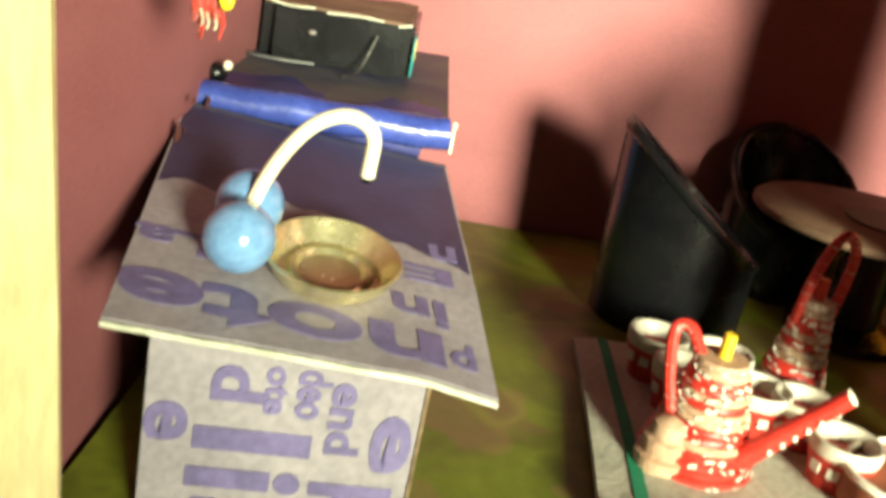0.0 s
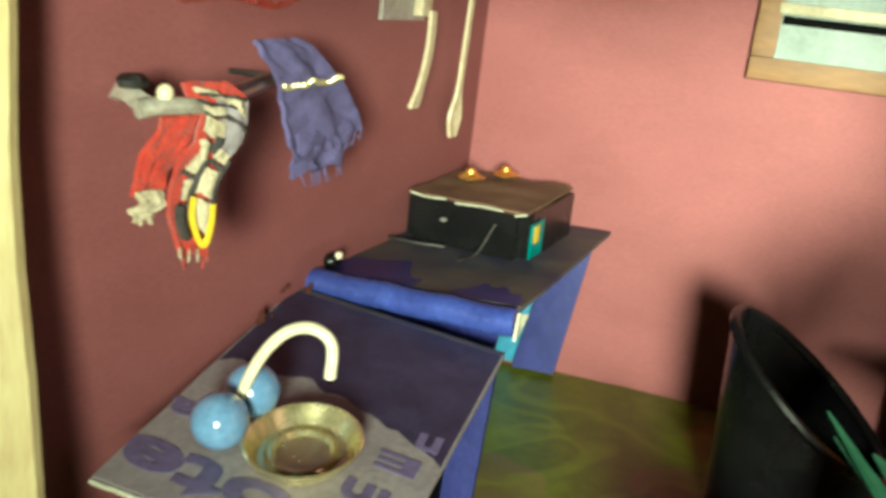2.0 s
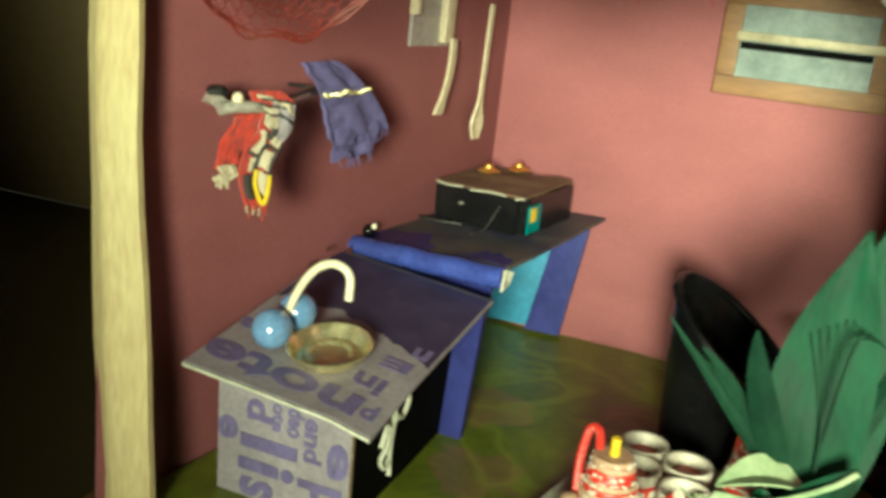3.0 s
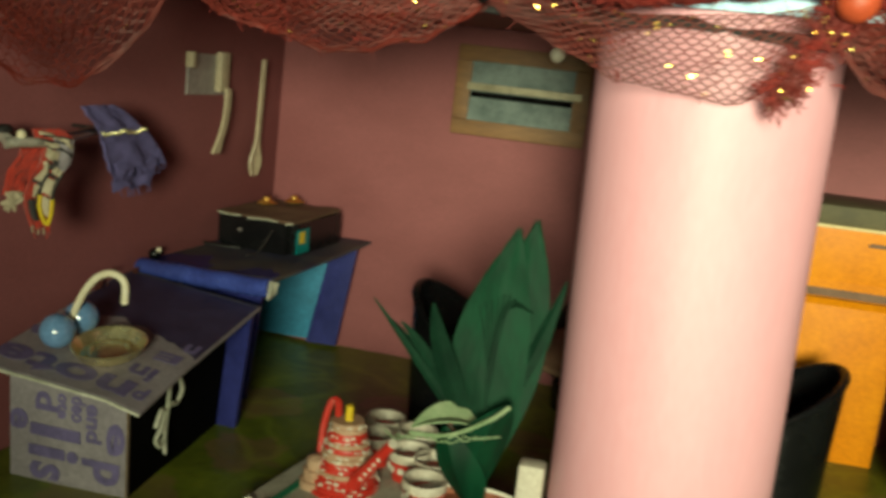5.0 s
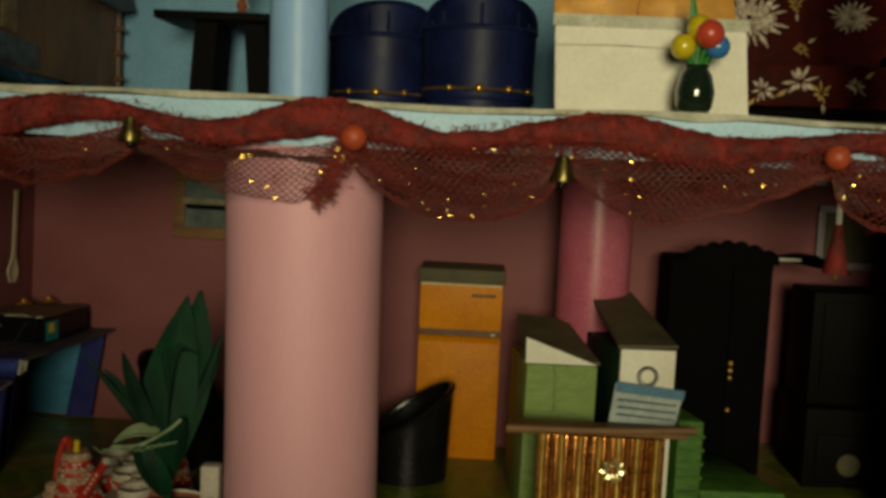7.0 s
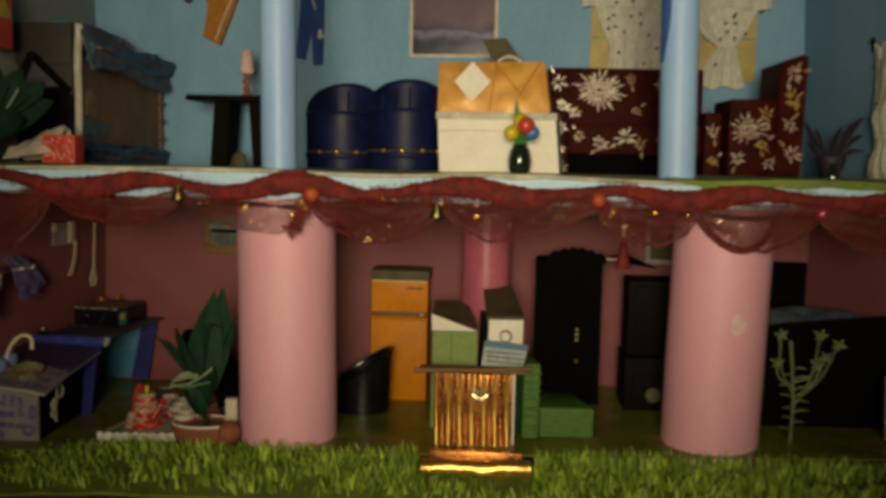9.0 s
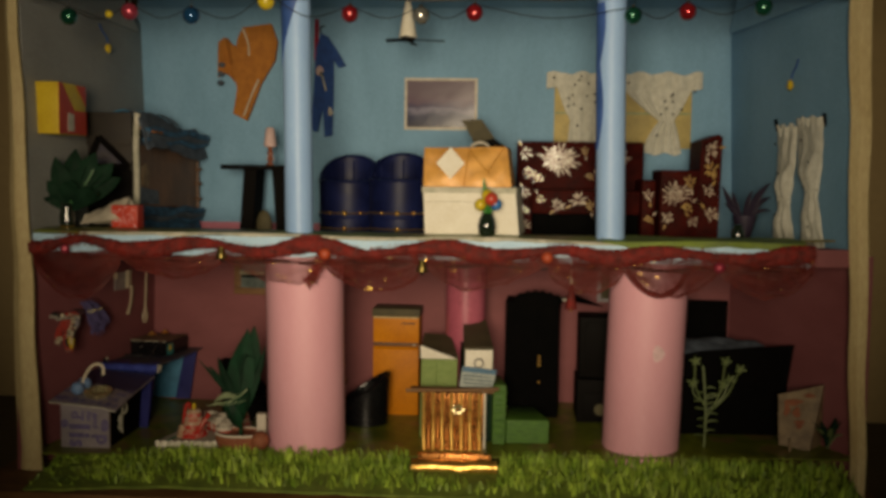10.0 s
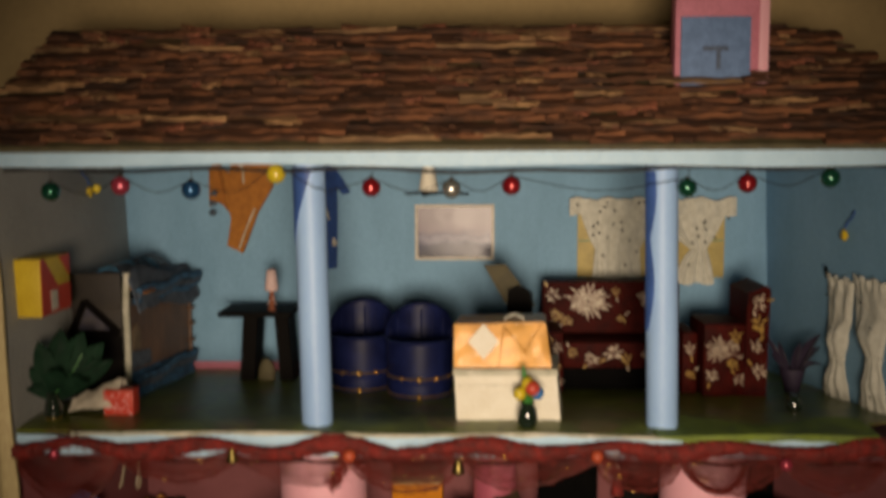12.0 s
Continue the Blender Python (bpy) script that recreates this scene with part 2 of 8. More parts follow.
VIOLET_LEAF = mat("dark_violet_leaf", (0.035, 0.025, 0.05), None, 60, 0.5)
GRASS = mat("plastic_grass", (0.38, 0.52, 0.07), (0.16, 0.28, 0.03), 60, 0.5, bump=0, island=0.5)
GRASS_BASE = mat("green_grass_mat", (0.22, 0.30, 0.045), (0.11, 0.17, 0.025), 60, 0.7, bump=0.8)
WIRE = mat("black_wire", (0.012, 0.010, 0.010), None, 60, 0.5, bump=0)
WINDOW_BLUE = mat("blue_window_card", (0.14, 0.24, 0.44), (0.10, 0.18, 0.34), 120, 0.7, bump=0.5)
SLATE_MARK = mat("faded_slate_mark", (0.085, 0.12, 0.19), (0.06, 0.085, 0.14), 150, 0.7)
PINK_CARD = mat("pink_dormer_card", (0.58, 0.20, 0.28), (0.48, 0.16, 0.22), 40, 0.65)
RED_PAPER = mat("red_rolled_paper", (0.56, 0.035, 0.025), (0.46, 0.025, 0.018), 90, 0.4, bump=0.3)
TAN_PAPER = mat("tan_rolled_paper", (0.50, 0.33, 0.22), (0.40, 0.24, 0.15), 120, 0.6, bump=0.5)
WHITE_PRINT = mat("white_print", (0.72, 0.66, 0.55), None, 120, 0.5)
CUP_WHITE = mat("white_paper_cup", (0.58, 0.53, 0.44), (0.48, 0.43, 0.34), 90, 0.55)
TISSUE = mat("white_striped_tissue", (0.46, 0.44, 0.36), (0.38, 0.36, 0.29), 60, 0.8, bump=0.4)
STRIPE_GREEN = mat("green_stripe", (0.03, 0.26, 0.13), None, 60, 0.8)
TERRACOTTA = mat("terracotta_card", (0.30, 0.10, 0.045), (0.20, 0.06, 0.03), 60, 0.7)
STAIN = mat("rust_brown_stain", (0.13, 0.035, 0.025), None, 90, 0.8)


def carpet_material():
    """Olive printed floor sheet with brown flower blots and yellow-green streaks."""
    m = mat("olive_flower_sheet", (0.150, 0.175, 0.017), (0.090, 0.115, 0.011), 22, 0.38, bump=0.35, fine=250)
    nt = m.node_tree
    n, k = nt.nodes, nt.links
    p = n["Principled BSDF"]
    base = p.inputs["Base Color"].links[0].from_socket
    tc = n.new("ShaderNodeTexCoord")
    vo = n.new("ShaderNodeTexVoronoi")
    vo.inputs["Scale"].default_value = 21
    vo.inputs["Randomness"].default_value = 0.8
    petal = n.new("ShaderNodeTexVoronoi")
    petal.inputs["Scale"].default_value = 92
    k.new(tc.outputs["Object"], vo.inputs["Vector"])
    k.new(tc.outputs["Object"], petal.inputs["Vector"])
    ad = n.new("ShaderNodeMath")
    ad.operation = "MULTIPLY_ADD"
    ad.inputs[1].default_value = 0.22
    k.new(petal.outputs["Distance"], ad.inputs[0])
    k.new(vo.outputs["Distance"], ad.inputs[2])
    r1 = n.new("ShaderNodeValToRGB")
    r1.color_ramp.elements[0].position, r1.color_ramp.elements[1].position = 0.43, 0.46
    r1.color_ramp.elements[0].color, r1.color_ramp.elements[1].color = rgb(0.75, 0.75, 0.75), rgb(0, 0, 0)
    rim = r1.color_ramp.elements.new(0.40)
    rim.color = rgb(1, 1, 1)
    heart = r1.color_ramp.elements.new(0.14)
    heart.color = rgb(0.55, 0.55, 0.55)
    k.new(ad.outputs[0], r1.inputs["Fac"])
    m1 = n.new("ShaderNodeMixRGB")
    m1.inputs["Color2"].default_value = rgb(0.20, 0.125, 0.055)
    sc = n.new("ShaderNodeMath")
    sc.operation = "MULTIPLY"
    sc.inputs[1].default_value = 0.72
    k.new(r1.outputs["Color"], sc.inputs[0])
    k.new(sc.outputs[0], m1.inputs["Fac"])
    k.new(base, m1.inputs["Color1"])
    wv = n.new("ShaderNodeTexNoise")
    wv.inputs["Scale"].default_value = 16
    wv.inputs["Distortion"].default_value = 1.5
    k.new(tc.outputs["Object"], wv.inputs["Vector"])
    r2 = n.new("ShaderNodeValToRGB")
    e = r2.color_ramp.elements
    e[0].position, e[1].position = 0.46, 0.60
    e[0].color, e[1].color = rgb(0, 0, 0), rgb(0, 0, 0)
    x = e.new(0.52)
    x.color = rgb(1, 1, 1)
    k.new(wv.outputs["Fac"], r2.inputs["Fac"])
    m2 = n.new("ShaderNodeMixRGB")
    m2.inputs["Color2"].default_value = rgb(0.38, 0.46, 0.04)
    s2 = n.new("ShaderNodeMath")
    s2.operation = "MULTIPLY"
    s2.inputs[1].default_value = 0.20
    k.new(r2.outputs["Color"], s2.inputs[0])
    k.new(s2.outputs[0], m2.inputs["Fac"])
    k.new(m1.outputs["Color"], m2.inputs["Color1"])
    k.new(m2.outputs["Color"], p.inputs["Base Color"])
    return m


CARPET = carpet_material()

# ---- mesh helpers ----


PLAN = {"crooked": False, "base": None, "aside": Vector((0, 0, 0))}


def settle(x, y, z):
    """The lower storey leans out of square: its plan tapers towards the back and its floor is not quite level."""
    return Vector((
        1.0195 * x - 0.0031 * y + 0.0096 * z + 0.0034 - 0.621 * x * y - 0.2528 * y * y,
        0.0141 * x + 0.7778 * y + 0.0314 * z - 0.0036 - 0.1796 * x * y - 0.3149 * y * y,
        0.0234 * x - 0.0184 * y + 0.9571 * z + 0.0112 - 0.1092 * x * y - 0.0922 * y * y))


def settle_mesh(verts):
    """A compact thing keeps its shape and only moves along; wide ones follow the crooked plan."""
    if PLAN["base"] is None:
        for v in verts:
            v.co = settle(*v.co)
        return
    base = PLAN["base"]
    to = settle(*base) + PLAN["aside"]
    for v in verts:
        d = v.co - base
        v.co = to + Vector((d.x * 0.97, d.y * 0.88, d.z * 0.957))


def finish(name, bm, material, smooth=True):
    me = bpy.data.meshes.new(name)
    if PLAN["crooked"]:
        settle_mesh(bm.verts[:])
    bm.normal_update()
    bm.to_mesh(me)
    bm.free()
    me.materials.append(material)
    if smooth:
        me.polygons.foreach_set("use_smooth", [True] * len(me.polygons))
        me.set_sharp_from_angle(angle=radians(38))
    return me


def under(ob, parent):
    """Makes ob a part of parent; all meshes are drawn in the place's own coordinates."""
    ob.parent = parent
    if parent is not None and parent.type == "EMPTY":
        ob.matrix_parent_inverse = Matrix.Translation(parent.location).inverted()


def part(name, bm, material, parent=None, label=""):
    ob = new(name, finish(name, bm, material))
    under(ob, parent)
    if label:
        tagged(ob, label)
    return ob


def thing(name, at, label, category, group="", kind="", wide=False):
    """An Empty at the base of a thing, to which its parts belong."""
    PLAN["base"] = None if wide else Vector(at)
    ob = new(name)
    ob.location = settle(*at) + PLAN["aside"] if PLAN["crooked"] else at
    ob.empty_display_size = 0.005
    return tagged(ob, label, category, group, kind)


def setting(name, bm, material, label, category):
    return tagged(part(name, bm, material), label, category, kind="structure")


def box(x0, y0, z0, x1, y1, z1, bevel=0.0008, bm=None, seg=2):
    bm = bm or bmesh.new()
    made = bmesh.ops.create_cube(bm, size=1.0, matrix=Matrix.Translation(((x0 + x1) / 2, (y0 + y1) / 2, (z0 + z1) / 2)) @ Matrix.Diagonal((abs(x1 - x0), abs(y1 - y0), abs(z1 - z0), 1)))
    if bevel:
        edges = {e for v in made["verts"] for e in v.link_edges}
        bmesh.ops.bevel(bm, geom=list(edges), offset=min(bevel, 0.45 * min(abs(x1 - x0), abs(y1 - y0), abs(z1 - z0))), segments=seg, affect="EDGES", profile=0.6)
    return bm


def lathe(profile, n=28, at=(0, 0, 0), bm=None, squash=1.0, wobble=0.0):
    """Turns a profile of (radius, height) about the upright axis."""
    bm = bm or bmesh.new()
    rings = []
    for j, (r, z) in enumerate(profile):
        ring = []
        for i in range(n):
            a = 2 * math.pi * i / n
            rr = max(r, 0.00002) * (1 + wobble * math.sin(3 * a + j))
            ring.append(bm.verts.new((at[0] + rr * math.cos(a), at[1] + squash * rr * math.sin(a), at[2] + z)))
        rings.append(ring)
    for a, b in zip(rings, rings[1:]):
        for i in range(n):
            bm.faces.new((a[i], a[(i + 1) % n], b[(i + 1) % n], b[i]))
    if profile[0][0] > 0.0001:
        bm.faces.new(rings[0][::-1])
    if profile[-1][0] > 0.0001:
        bm.faces.new(rings[-1])
    return bm


def ball(r, at, bm=None, n=24, flat=1.0):
    k = n // 2
    return lathe([(r * math.sin(math.pi * j / k), -r * flat * math.cos(math.pi * j / k)) for j in range(k + 1)], n, at, bm)


def tube(points, r, n=10, bm=None, taper=1.0, cap=True):
    """A tube along points; taper is the end's share of the radius."""
    bm = bm or bmesh.new()
    pts = [Vector(p) for p in points]
    rings, side = [], None
    for i, p in enumerate(pts):
        d = (pts[min(i + 1, len(pts) - 1)] - pts[max(i - 1, 0)]).normalized()
        if side is None:
            side = d.orthogonal().normalized()
        side = (side - d * side.dot(d)).normalized()
        up = d.cross(side)
        rr = r * (1 + (taper - 1) * i / max(1, len(pts) - 1))
        rings.append([bm.verts.new(p + rr * (math.cos(2 * math.pi * j / n) * side + math.sin(2 * math.pi * j / n) * up)) for j in range(n)])
    for a, b in zip(rings, rings[1:]):
        for i in range(n):
            bm.faces.new((a[i], a[(i + 1) % n], b[(i + 1) % n], b[i]))
    if cap:
        bm.faces.new(rings[0][::-1])
        bm.faces.new(rings[-1])
    return bm


def curve_points(ctrl, n=8):
    """A smooth line through the control points."""
    p = [Vector(c) for c in ctrl]
    p = [2 * p[0] - p[1], *p, 2 * p[-1] - p[-2]]
    out = []
    for i in range(1, len(p) - 2):
        for j in range(n):
            t = j / n
            a, b, c, d = p[i - 1], p[i], p[i + 1], p[i + 2]
            out.append(0.5 * ((2 * b) + (c - a) * t + (2 * a - 5 * b + 4 * c - d) * t * t + (3 * b - a - 3 * c + d) * t ** 3))
    out.append(p[-2])
    return out


def sheet(place, nu, nv, thick=0.0006, bm=None):
    """A cloth or card with thickness: place(u, v) gives a point for u, v from 0 to 1."""
    bm = bm or bmesh.new()
    top = [[Vector(place(i / nu, j / nv)) for j in range(nv + 1)] for i in range(nu + 1)]
    front, back = [], []
    for i in range(nu + 1):
        fr, bk = [], []
        for j in range(nv + 1):
            du = top[min(i + 1, nu)][j] - top[max(i - 1, 0)][j]
            dv = top[i][min(j + 1, nv)] - top[i][max(j - 1, 0)]
            nn = du.cross(dv)
            nn = nn.normalized() if nn.length > 1e-12 else Vector((0, 0, 1))
            fr.append(bm.verts.new(top[i][j] + nn * thick / 2))
            bk.append(bm.verts.new(top[i][j] - nn * thick / 2))
        front.append(fr)
        back.append(bk)
    for i in range(nu):
        for j in range(nv):
            bm.faces.new((front[i][j], front[i + 1][j], front[i + 1][j + 1], front[i][j + 1]))
            bm.faces.new((back[i][j], back[i][j + 1], back[i + 1][j + 1], back[i + 1][j]))
    for i in range(nu):
        bm.faces.new((front[i][0], back[i][0], back[i + 1][0], front[i + 1][0]))
        bm.faces.new((front[i + 1][nv], back[i + 1][nv], back[i][nv], front[i][nv]))
    for j in range(nv):
        bm.faces.new((front[0][j + 1], back[0][j + 1], back[0][j], front[0][j]))
        bm.faces.new((front[nu][j], back[nu][j], back[nu][j + 1], front[nu][j + 1]))
    return bm


def slab_poly(points, depth, axis, bm=None):
    """A flat outline of points (3D), pushed along axis by depth."""
    bm = bm or bmesh.new()
    d = Vector(axis) * depth
    a = [bm.verts.new(Vector(p)) for p in points]
    b = [bm.verts.new(Vector(p) + d) for p in points]
    bm.faces.new(a)
    bm.faces.new(b[::-1])
    for i in range(len(a)):
        j = (i + 1) % len(a)
        bm.faces.new((a[j], a[i], b[i], b[j]))
    bmesh.ops.recalc_face_normals(bm, faces=bm.faces[:])
    return bm


def words(name, text, size, m, material, parent, depth=0.00012):
    """Raised lettering from the built-in font, as a mesh."""
    cu = bpy.data.curves.new(name, "FONT")
    cu.body, cu.size, cu.extrude, cu.offset = text, size, depth, size * 0.03
    cu.resolution_u = 4
    tmp = bpy.data.objects.new(name, cu)
    scene.collection.objects.link(tmp)
    bpy.context.view_layer.update()
    me = bpy.data.meshes.new_from_object(tmp)
    bpy.data.objects.remove(tmp)
    me.materials.clear()
    me.materials.append(material)
    me.transform(m)
    if PLAN["crooked"]:
        settle_mesh(me.vertices)
    ob = new(name, me)
    under(ob, parent)
    return ob


def outline(bm, pts, y):
    """A thin raised patch of the given outline on an upright face that looks to the front."""
    back = [bm.verts.new((px, y + 0.0006, pz)) for px, pz in pts]
    front = [bm.verts.new((px, y - 0.0003, pz)) for px, pz in pts]
    bm.faces.new(front)
    for i in range(len(pts)):
        j = (i + 1) % len(pts)
        bm.faces.new((front[j], front[i], back[i], back[j]))
    bmesh.ops.recalc_face_normals(bm, faces=bm.faces[:])


rnd = random.Random(7)
BACK, LEFT, RIGHT = 0.257, -0.345, 0.355
SLAB, SLAB_LOW, TOP = 0.193, 0.175, 0.398
BACK_UP = 0.269


def up_z(y):
    """Height of the upper floor, which sags a little towards the back."""
    return 0.1965 - 0.062 * y


def ground_z(x, y):
    """Height of the slightly uneven lower floor."""
    return -0.006 + 0.024 * y + min(max(x, 0) / 0.15, 1.0) * 0.015 * max(0, y) / BACK

# ---- the room round the house ----
setting("ground", box(-1.6, -1.7, -0.075, 1.6, 0.30, -0.03, 0.002), WOOD_DARK, "dark brown table top under the model house", "table top")
setting("wall_north", box(-1.6, 0.30, -0.03, 1.6, 0.36, 1.6, 0), ROOM_WALL, "plain beige painted room wall", "wall")
# Unseen sides that close the room, in the shaded beige.
setting("wall_south", box(-1.6, -1.76, -0.03, 1.6, -1.70, 1.6, 0), ROOM_WALL_SHADED, "plain room wall, out of view, shade put into its colour", "wall")
setting("wall_west", box(-1.66, -1.7, -0.03, -1.6, 0.30, 1.6, 0), ROOM_WALL_SHADED, "plain room wall, out of view, shade put into its colour", "wall")
setting("wall_east", box(1.6, -1.7, -0.03, 1.66, 0.30, 1.6, 0), ROOM_WALL_SHADED, "plain room wall, out of view, shade put into its colour", "wall")
setting("ceiling", box(-1.66, -1.76, 1.6, 1.66, 0.36, 1.66, 0), ROOM_WALL_SHADED, "plain room ceiling, out of view, shade put into its colour", "ceiling")

# ---- the shell of the model house; the lower storey stands on a crooked plan ----


def floor_sheet():
    def at(u, v):
        x, y = LEFT + (RIGHT - LEFT) * u, 0.0 + BACK * v
        return (x, y, ground_z(x, y) - 0.0006 + 0.0007 * noise.noise((x * 40, y * 40, 0)))
    return sheet(at, 60, 24, 0.0012)


setting("base", box(-0.375, -0.066, -0.030, 0.38, 0.285, -0.0175, 0.001), WOOD, "flat wooden base board under the model house", "board")
PLAN["crooked"] = True
setting("floor", floor_sheet(), CARPET, "olive green flower-printed sheet, wrinkled", "floor")
setting("wall_left_lower", box(LEFT - 0.010, 0.0, -0.030, LEFT, BACK, 0.184, 0.0004), PINK, "rose painted cardboard wall, stained near the floor", "wall")
setting("wall_right_lower", box(RIGHT, 0.0, -0.040, RIGHT + 0.005, BACK, 0.172, 0.0004), PINK, "rose painted cardboard wall", "wall")
setting("wall_back_lower", box(LEFT - 0.010, BACK, -0.030, RIGHT + 0.010, BACK + 0.008, 0.176, 0.0004), PINK, "rose painted cardboard back wall", "wall")


PLAN["crooked"] = False


def leaning_wall(x, lean, y0, y1, z0, z1, w, taper=0.0):
    bm = box(x, y0, z0, x + w, y1, z1, 0.0004)
    for v in bm.verts:
        v.co.x += lean * (v.co.z - z0) / (z1 - z0) + taper * (v.co.y - y0) / (y1 - y0)
    return bm


setting("wall_left_upper", leaning_wall(LEFT - 0.010, -0.008, 0.0, BACK_UP, 0.1755, 0.414, 0.010), BLUE_GREY, "grey-blue painted cardboard wall, shade put into its colour", "wall")
setting("wall_right_upper", leaning_wall(RIGHT, -0.009, 0.0, BACK_UP, 0.1755, 0.414, 0.006, -0.040), BLUE, "dark blue painted cardboard wall", "wall")
setting("wall_back_upper", box(LEFT - 0.012, BACK_UP, 0.1755, RIGHT - 0.028, BACK_UP + 0.008, 0.436, 0.0004), BLUE, "light blue painted cardboard back wall", "wall")


def strip(low, high, front):
    """A bowed cream band; low and high are its outer and inner edges at the bottom and the top."""
    def at(u, v):
        a = low[0] + (high[0] - low[0]) * v
        b = low[1] + (high[1] - low[1]) * v
        return (a + (b - a) * u + 0.0008 * math.sin(19 * v), front - 0.0045 * (1 - v) ** 2 + 0.0060 * max(0.0, 1 - u / 0.4) + 0.0007 * math.sin(31 * v + u * 2), -0.017 + 0.417 * v)
    return sheet(at, 10, 20, 0.0022)


for side, low, high, front in (("left", (-0.3595, -0.3350), (-0.3632, -0.3510), -0.0070), ("right", (0.3590, 0.3680), (0.3415, 0.3566), -0.0045)):
    setting("trim_" + side, strip(low, high, front), CREAM, "cream cardboard band on the wall's front edge", "trim")

# rust-brown stains low on the left wall, above the worktop
PLAN["crooked"] = True
for y, z, w, h in ((0.090, 0.050, 0.003, 0.007), (0.108, 0.049, 0.002, 0.004), (0.096, 0.046, 0.0015, 0.010), (0.116, 0.053, 0.003, 0.003), (0.101, 0.056, 0.0016, 0.002)):
    bm = bmesh.new()
    vs = [bm.verts.new((LEFT + 0.0003, y + w * math.cos(a) * rnd.uniform(0.6, 1.2), z + h * 0.5 * math.sin(a) * rnd.uniform(0.6, 1.2))) for a in [i * math.pi / 6 for i in range(12)]]
    bm.faces.new(vs)
    tagged(part("stain", bm, STAIN), "rust-brown stain on the rose wall", "stain", kind="structure")


PLAN["crooked"] = False


def slab_edge(x):
    """Uneven front top edge of the upper floor."""
    return 0.1925 + 0.0025 * noise.noise((x * 9, 0.3, 0))


def upper_floor():
    def at(u, v):
        y = 0.001 + (BACK_UP - 0.001) * v
        right = 0.316 if v < 0.12 else RIGHT - 0.040 * v
        x = LEFT + (right - LEFT) * u
        edge, k = slab_edge(x), min(1.0, y / 0.03)
        z = edge * (1 - k) + up_z(y) * k
        return (x, y, z + 0.0007 * noise.noise((x * 35, y * 35, 2)))
    return sheet(at, 64, 24, 0.0016)


def slab_front():
    def at(u, v):
        x = LEFT + 0.002 + (0.316 - LEFT) * u
        z0, z1 = SLAB_LOW + 0.002 * noise.noise((x * 14, 4, 0)), slab_edge(x) - 0.0012
        return (x, -0.002 + 0.0012 * noise.noise((x * 20, v * 2, 9)), z0 + (z1 - z0) * v)
    return sheet(at, 70, 5, 0.0014)


setting("floor_upper", upper_floor(), CARPET, "olive green printed sheet over the upper storey's floor", "floor")


def moss_edge():
    """A bright green sheet that lies on the floor's front and curls down over its edge."""
    def at(u, v):
        x = 0.148 + 0.166 * u
        top = slab_edge(x) + 0.0018
        if v < 0.3:
            k = v / 0.3
            return (x, -0.0060 - 0.0006 * math.sin(23 * u), top - (0.0050 + 0.0022 * noise.noise((u * 9, 2, 0))) * (1 - k) * min(1.0, 6 * u))
        k = (v - 0.3) / 0.7
        return (x, -0.0060 + 0.046 * k * (0.75 + 0.25 * math.sin(9 * u)), top * (1 - k) + (up_z(0.040) + 0.0016) * k + 0.0006 * noise.noise((u * 14, v * 5, 5)))
    return sheet(at, 46, 14, 0.0010)


setting("floor_edge", moss_edge(), MOSS, "bright moss green sheet along the upper floor edge", "floor")
setting("slab", slab_poly([(LEFT, 0.0005, SLAB_LOW), (RIGHT, 0.0005, SLAB_LOW), (RIGHT - 0.040, BACK_UP, SLAB_LOW - 0.012), (LEFT, BACK_UP, SLAB_LOW - 0.012)], 0.0145, (0, 0, 1)), PINK, "thick cardboard floor slab between the two storeys, pink below", "floor slab")
setting("slab_edge", slab_front(), BLUE_EDGE, "pale blue painted front edge of the floor slab", "trim")


def torn_edge():
    def at(u, v):
        x = -0.30 + 0.60 * u
        z = slab_edge(x)
        return (x, -0.0035 - 0.0012 * v + 0.0006 * noise.noise((x * 60, 1, 1)), z + 0.0012 - 0.0036 * v * (0.6 + 0.6 * noise.noise((x * 30, 3, 3))))
    return sheet(at, 90, 2, 0.0008)


setting("slab_torn_edge", torn_edge(), WHITE_RAG, "ragged white card edge along the upper floor", "trim")
setting("baseboard", box(-0.300, BACK_UP - 0.002, up_z(BACK_UP), -0.12, BACK_UP - 0.0002, up_z(BACK_UP) + 0.009, 0.0003), PINK_CARD, "pink paper strip low on the blue back wall", "baseboard")


def column(name, x, y, r, z0, z1, lean, material, label, seam=True):
    bm = bmesh.new()
    rings, n, k = [], 48, 10
    for j in range(k + 1):
        z = z0 + (z1 - z0) * j / k
        rings.append([(x + lean * (j / k - 0.5) + (r + 0.0003 * noise.noise((a * 3, j * 0.4, x * 9))) * math.cos(a), y + r * math.sin(a), z) for a in [2 * math.pi * i / n for i in range(n)]])
    vs = [[bm.verts.new(p) for p in ring] for ring in rings]
    for a, b in zip(vs, vs[1:]):
        for i in range(n):
            bm.faces.new((a[i], a[(i + 1) % n], b[(i + 1) % n], b[i]))
    bm.faces.new(vs[0][::-1])
    bm.faces.new(vs[-1])
    ob = part(name, bm, material)
    return tagged(ob, label, "column", kind="structure")


column("column_lower", -0.1100, 0.034, 0.0345, -0.016, SLAB_LOW, -0.003, PINK_PAPER, "thick pale pink paper-covered column")
pillar = column("column_lower", 0.1910, 0.034, 0.0333, -0.016, SLAB_LOW, 0.0045, PINK_PAPER, "thick pale pink paper column with a torn mark")
column("column_lower", 0.0290, 0.128, 0.0195, 0.0, SLAB_LOW, 0.0, PINK_DEEP, "slimmer deep pink glossy column at the back")
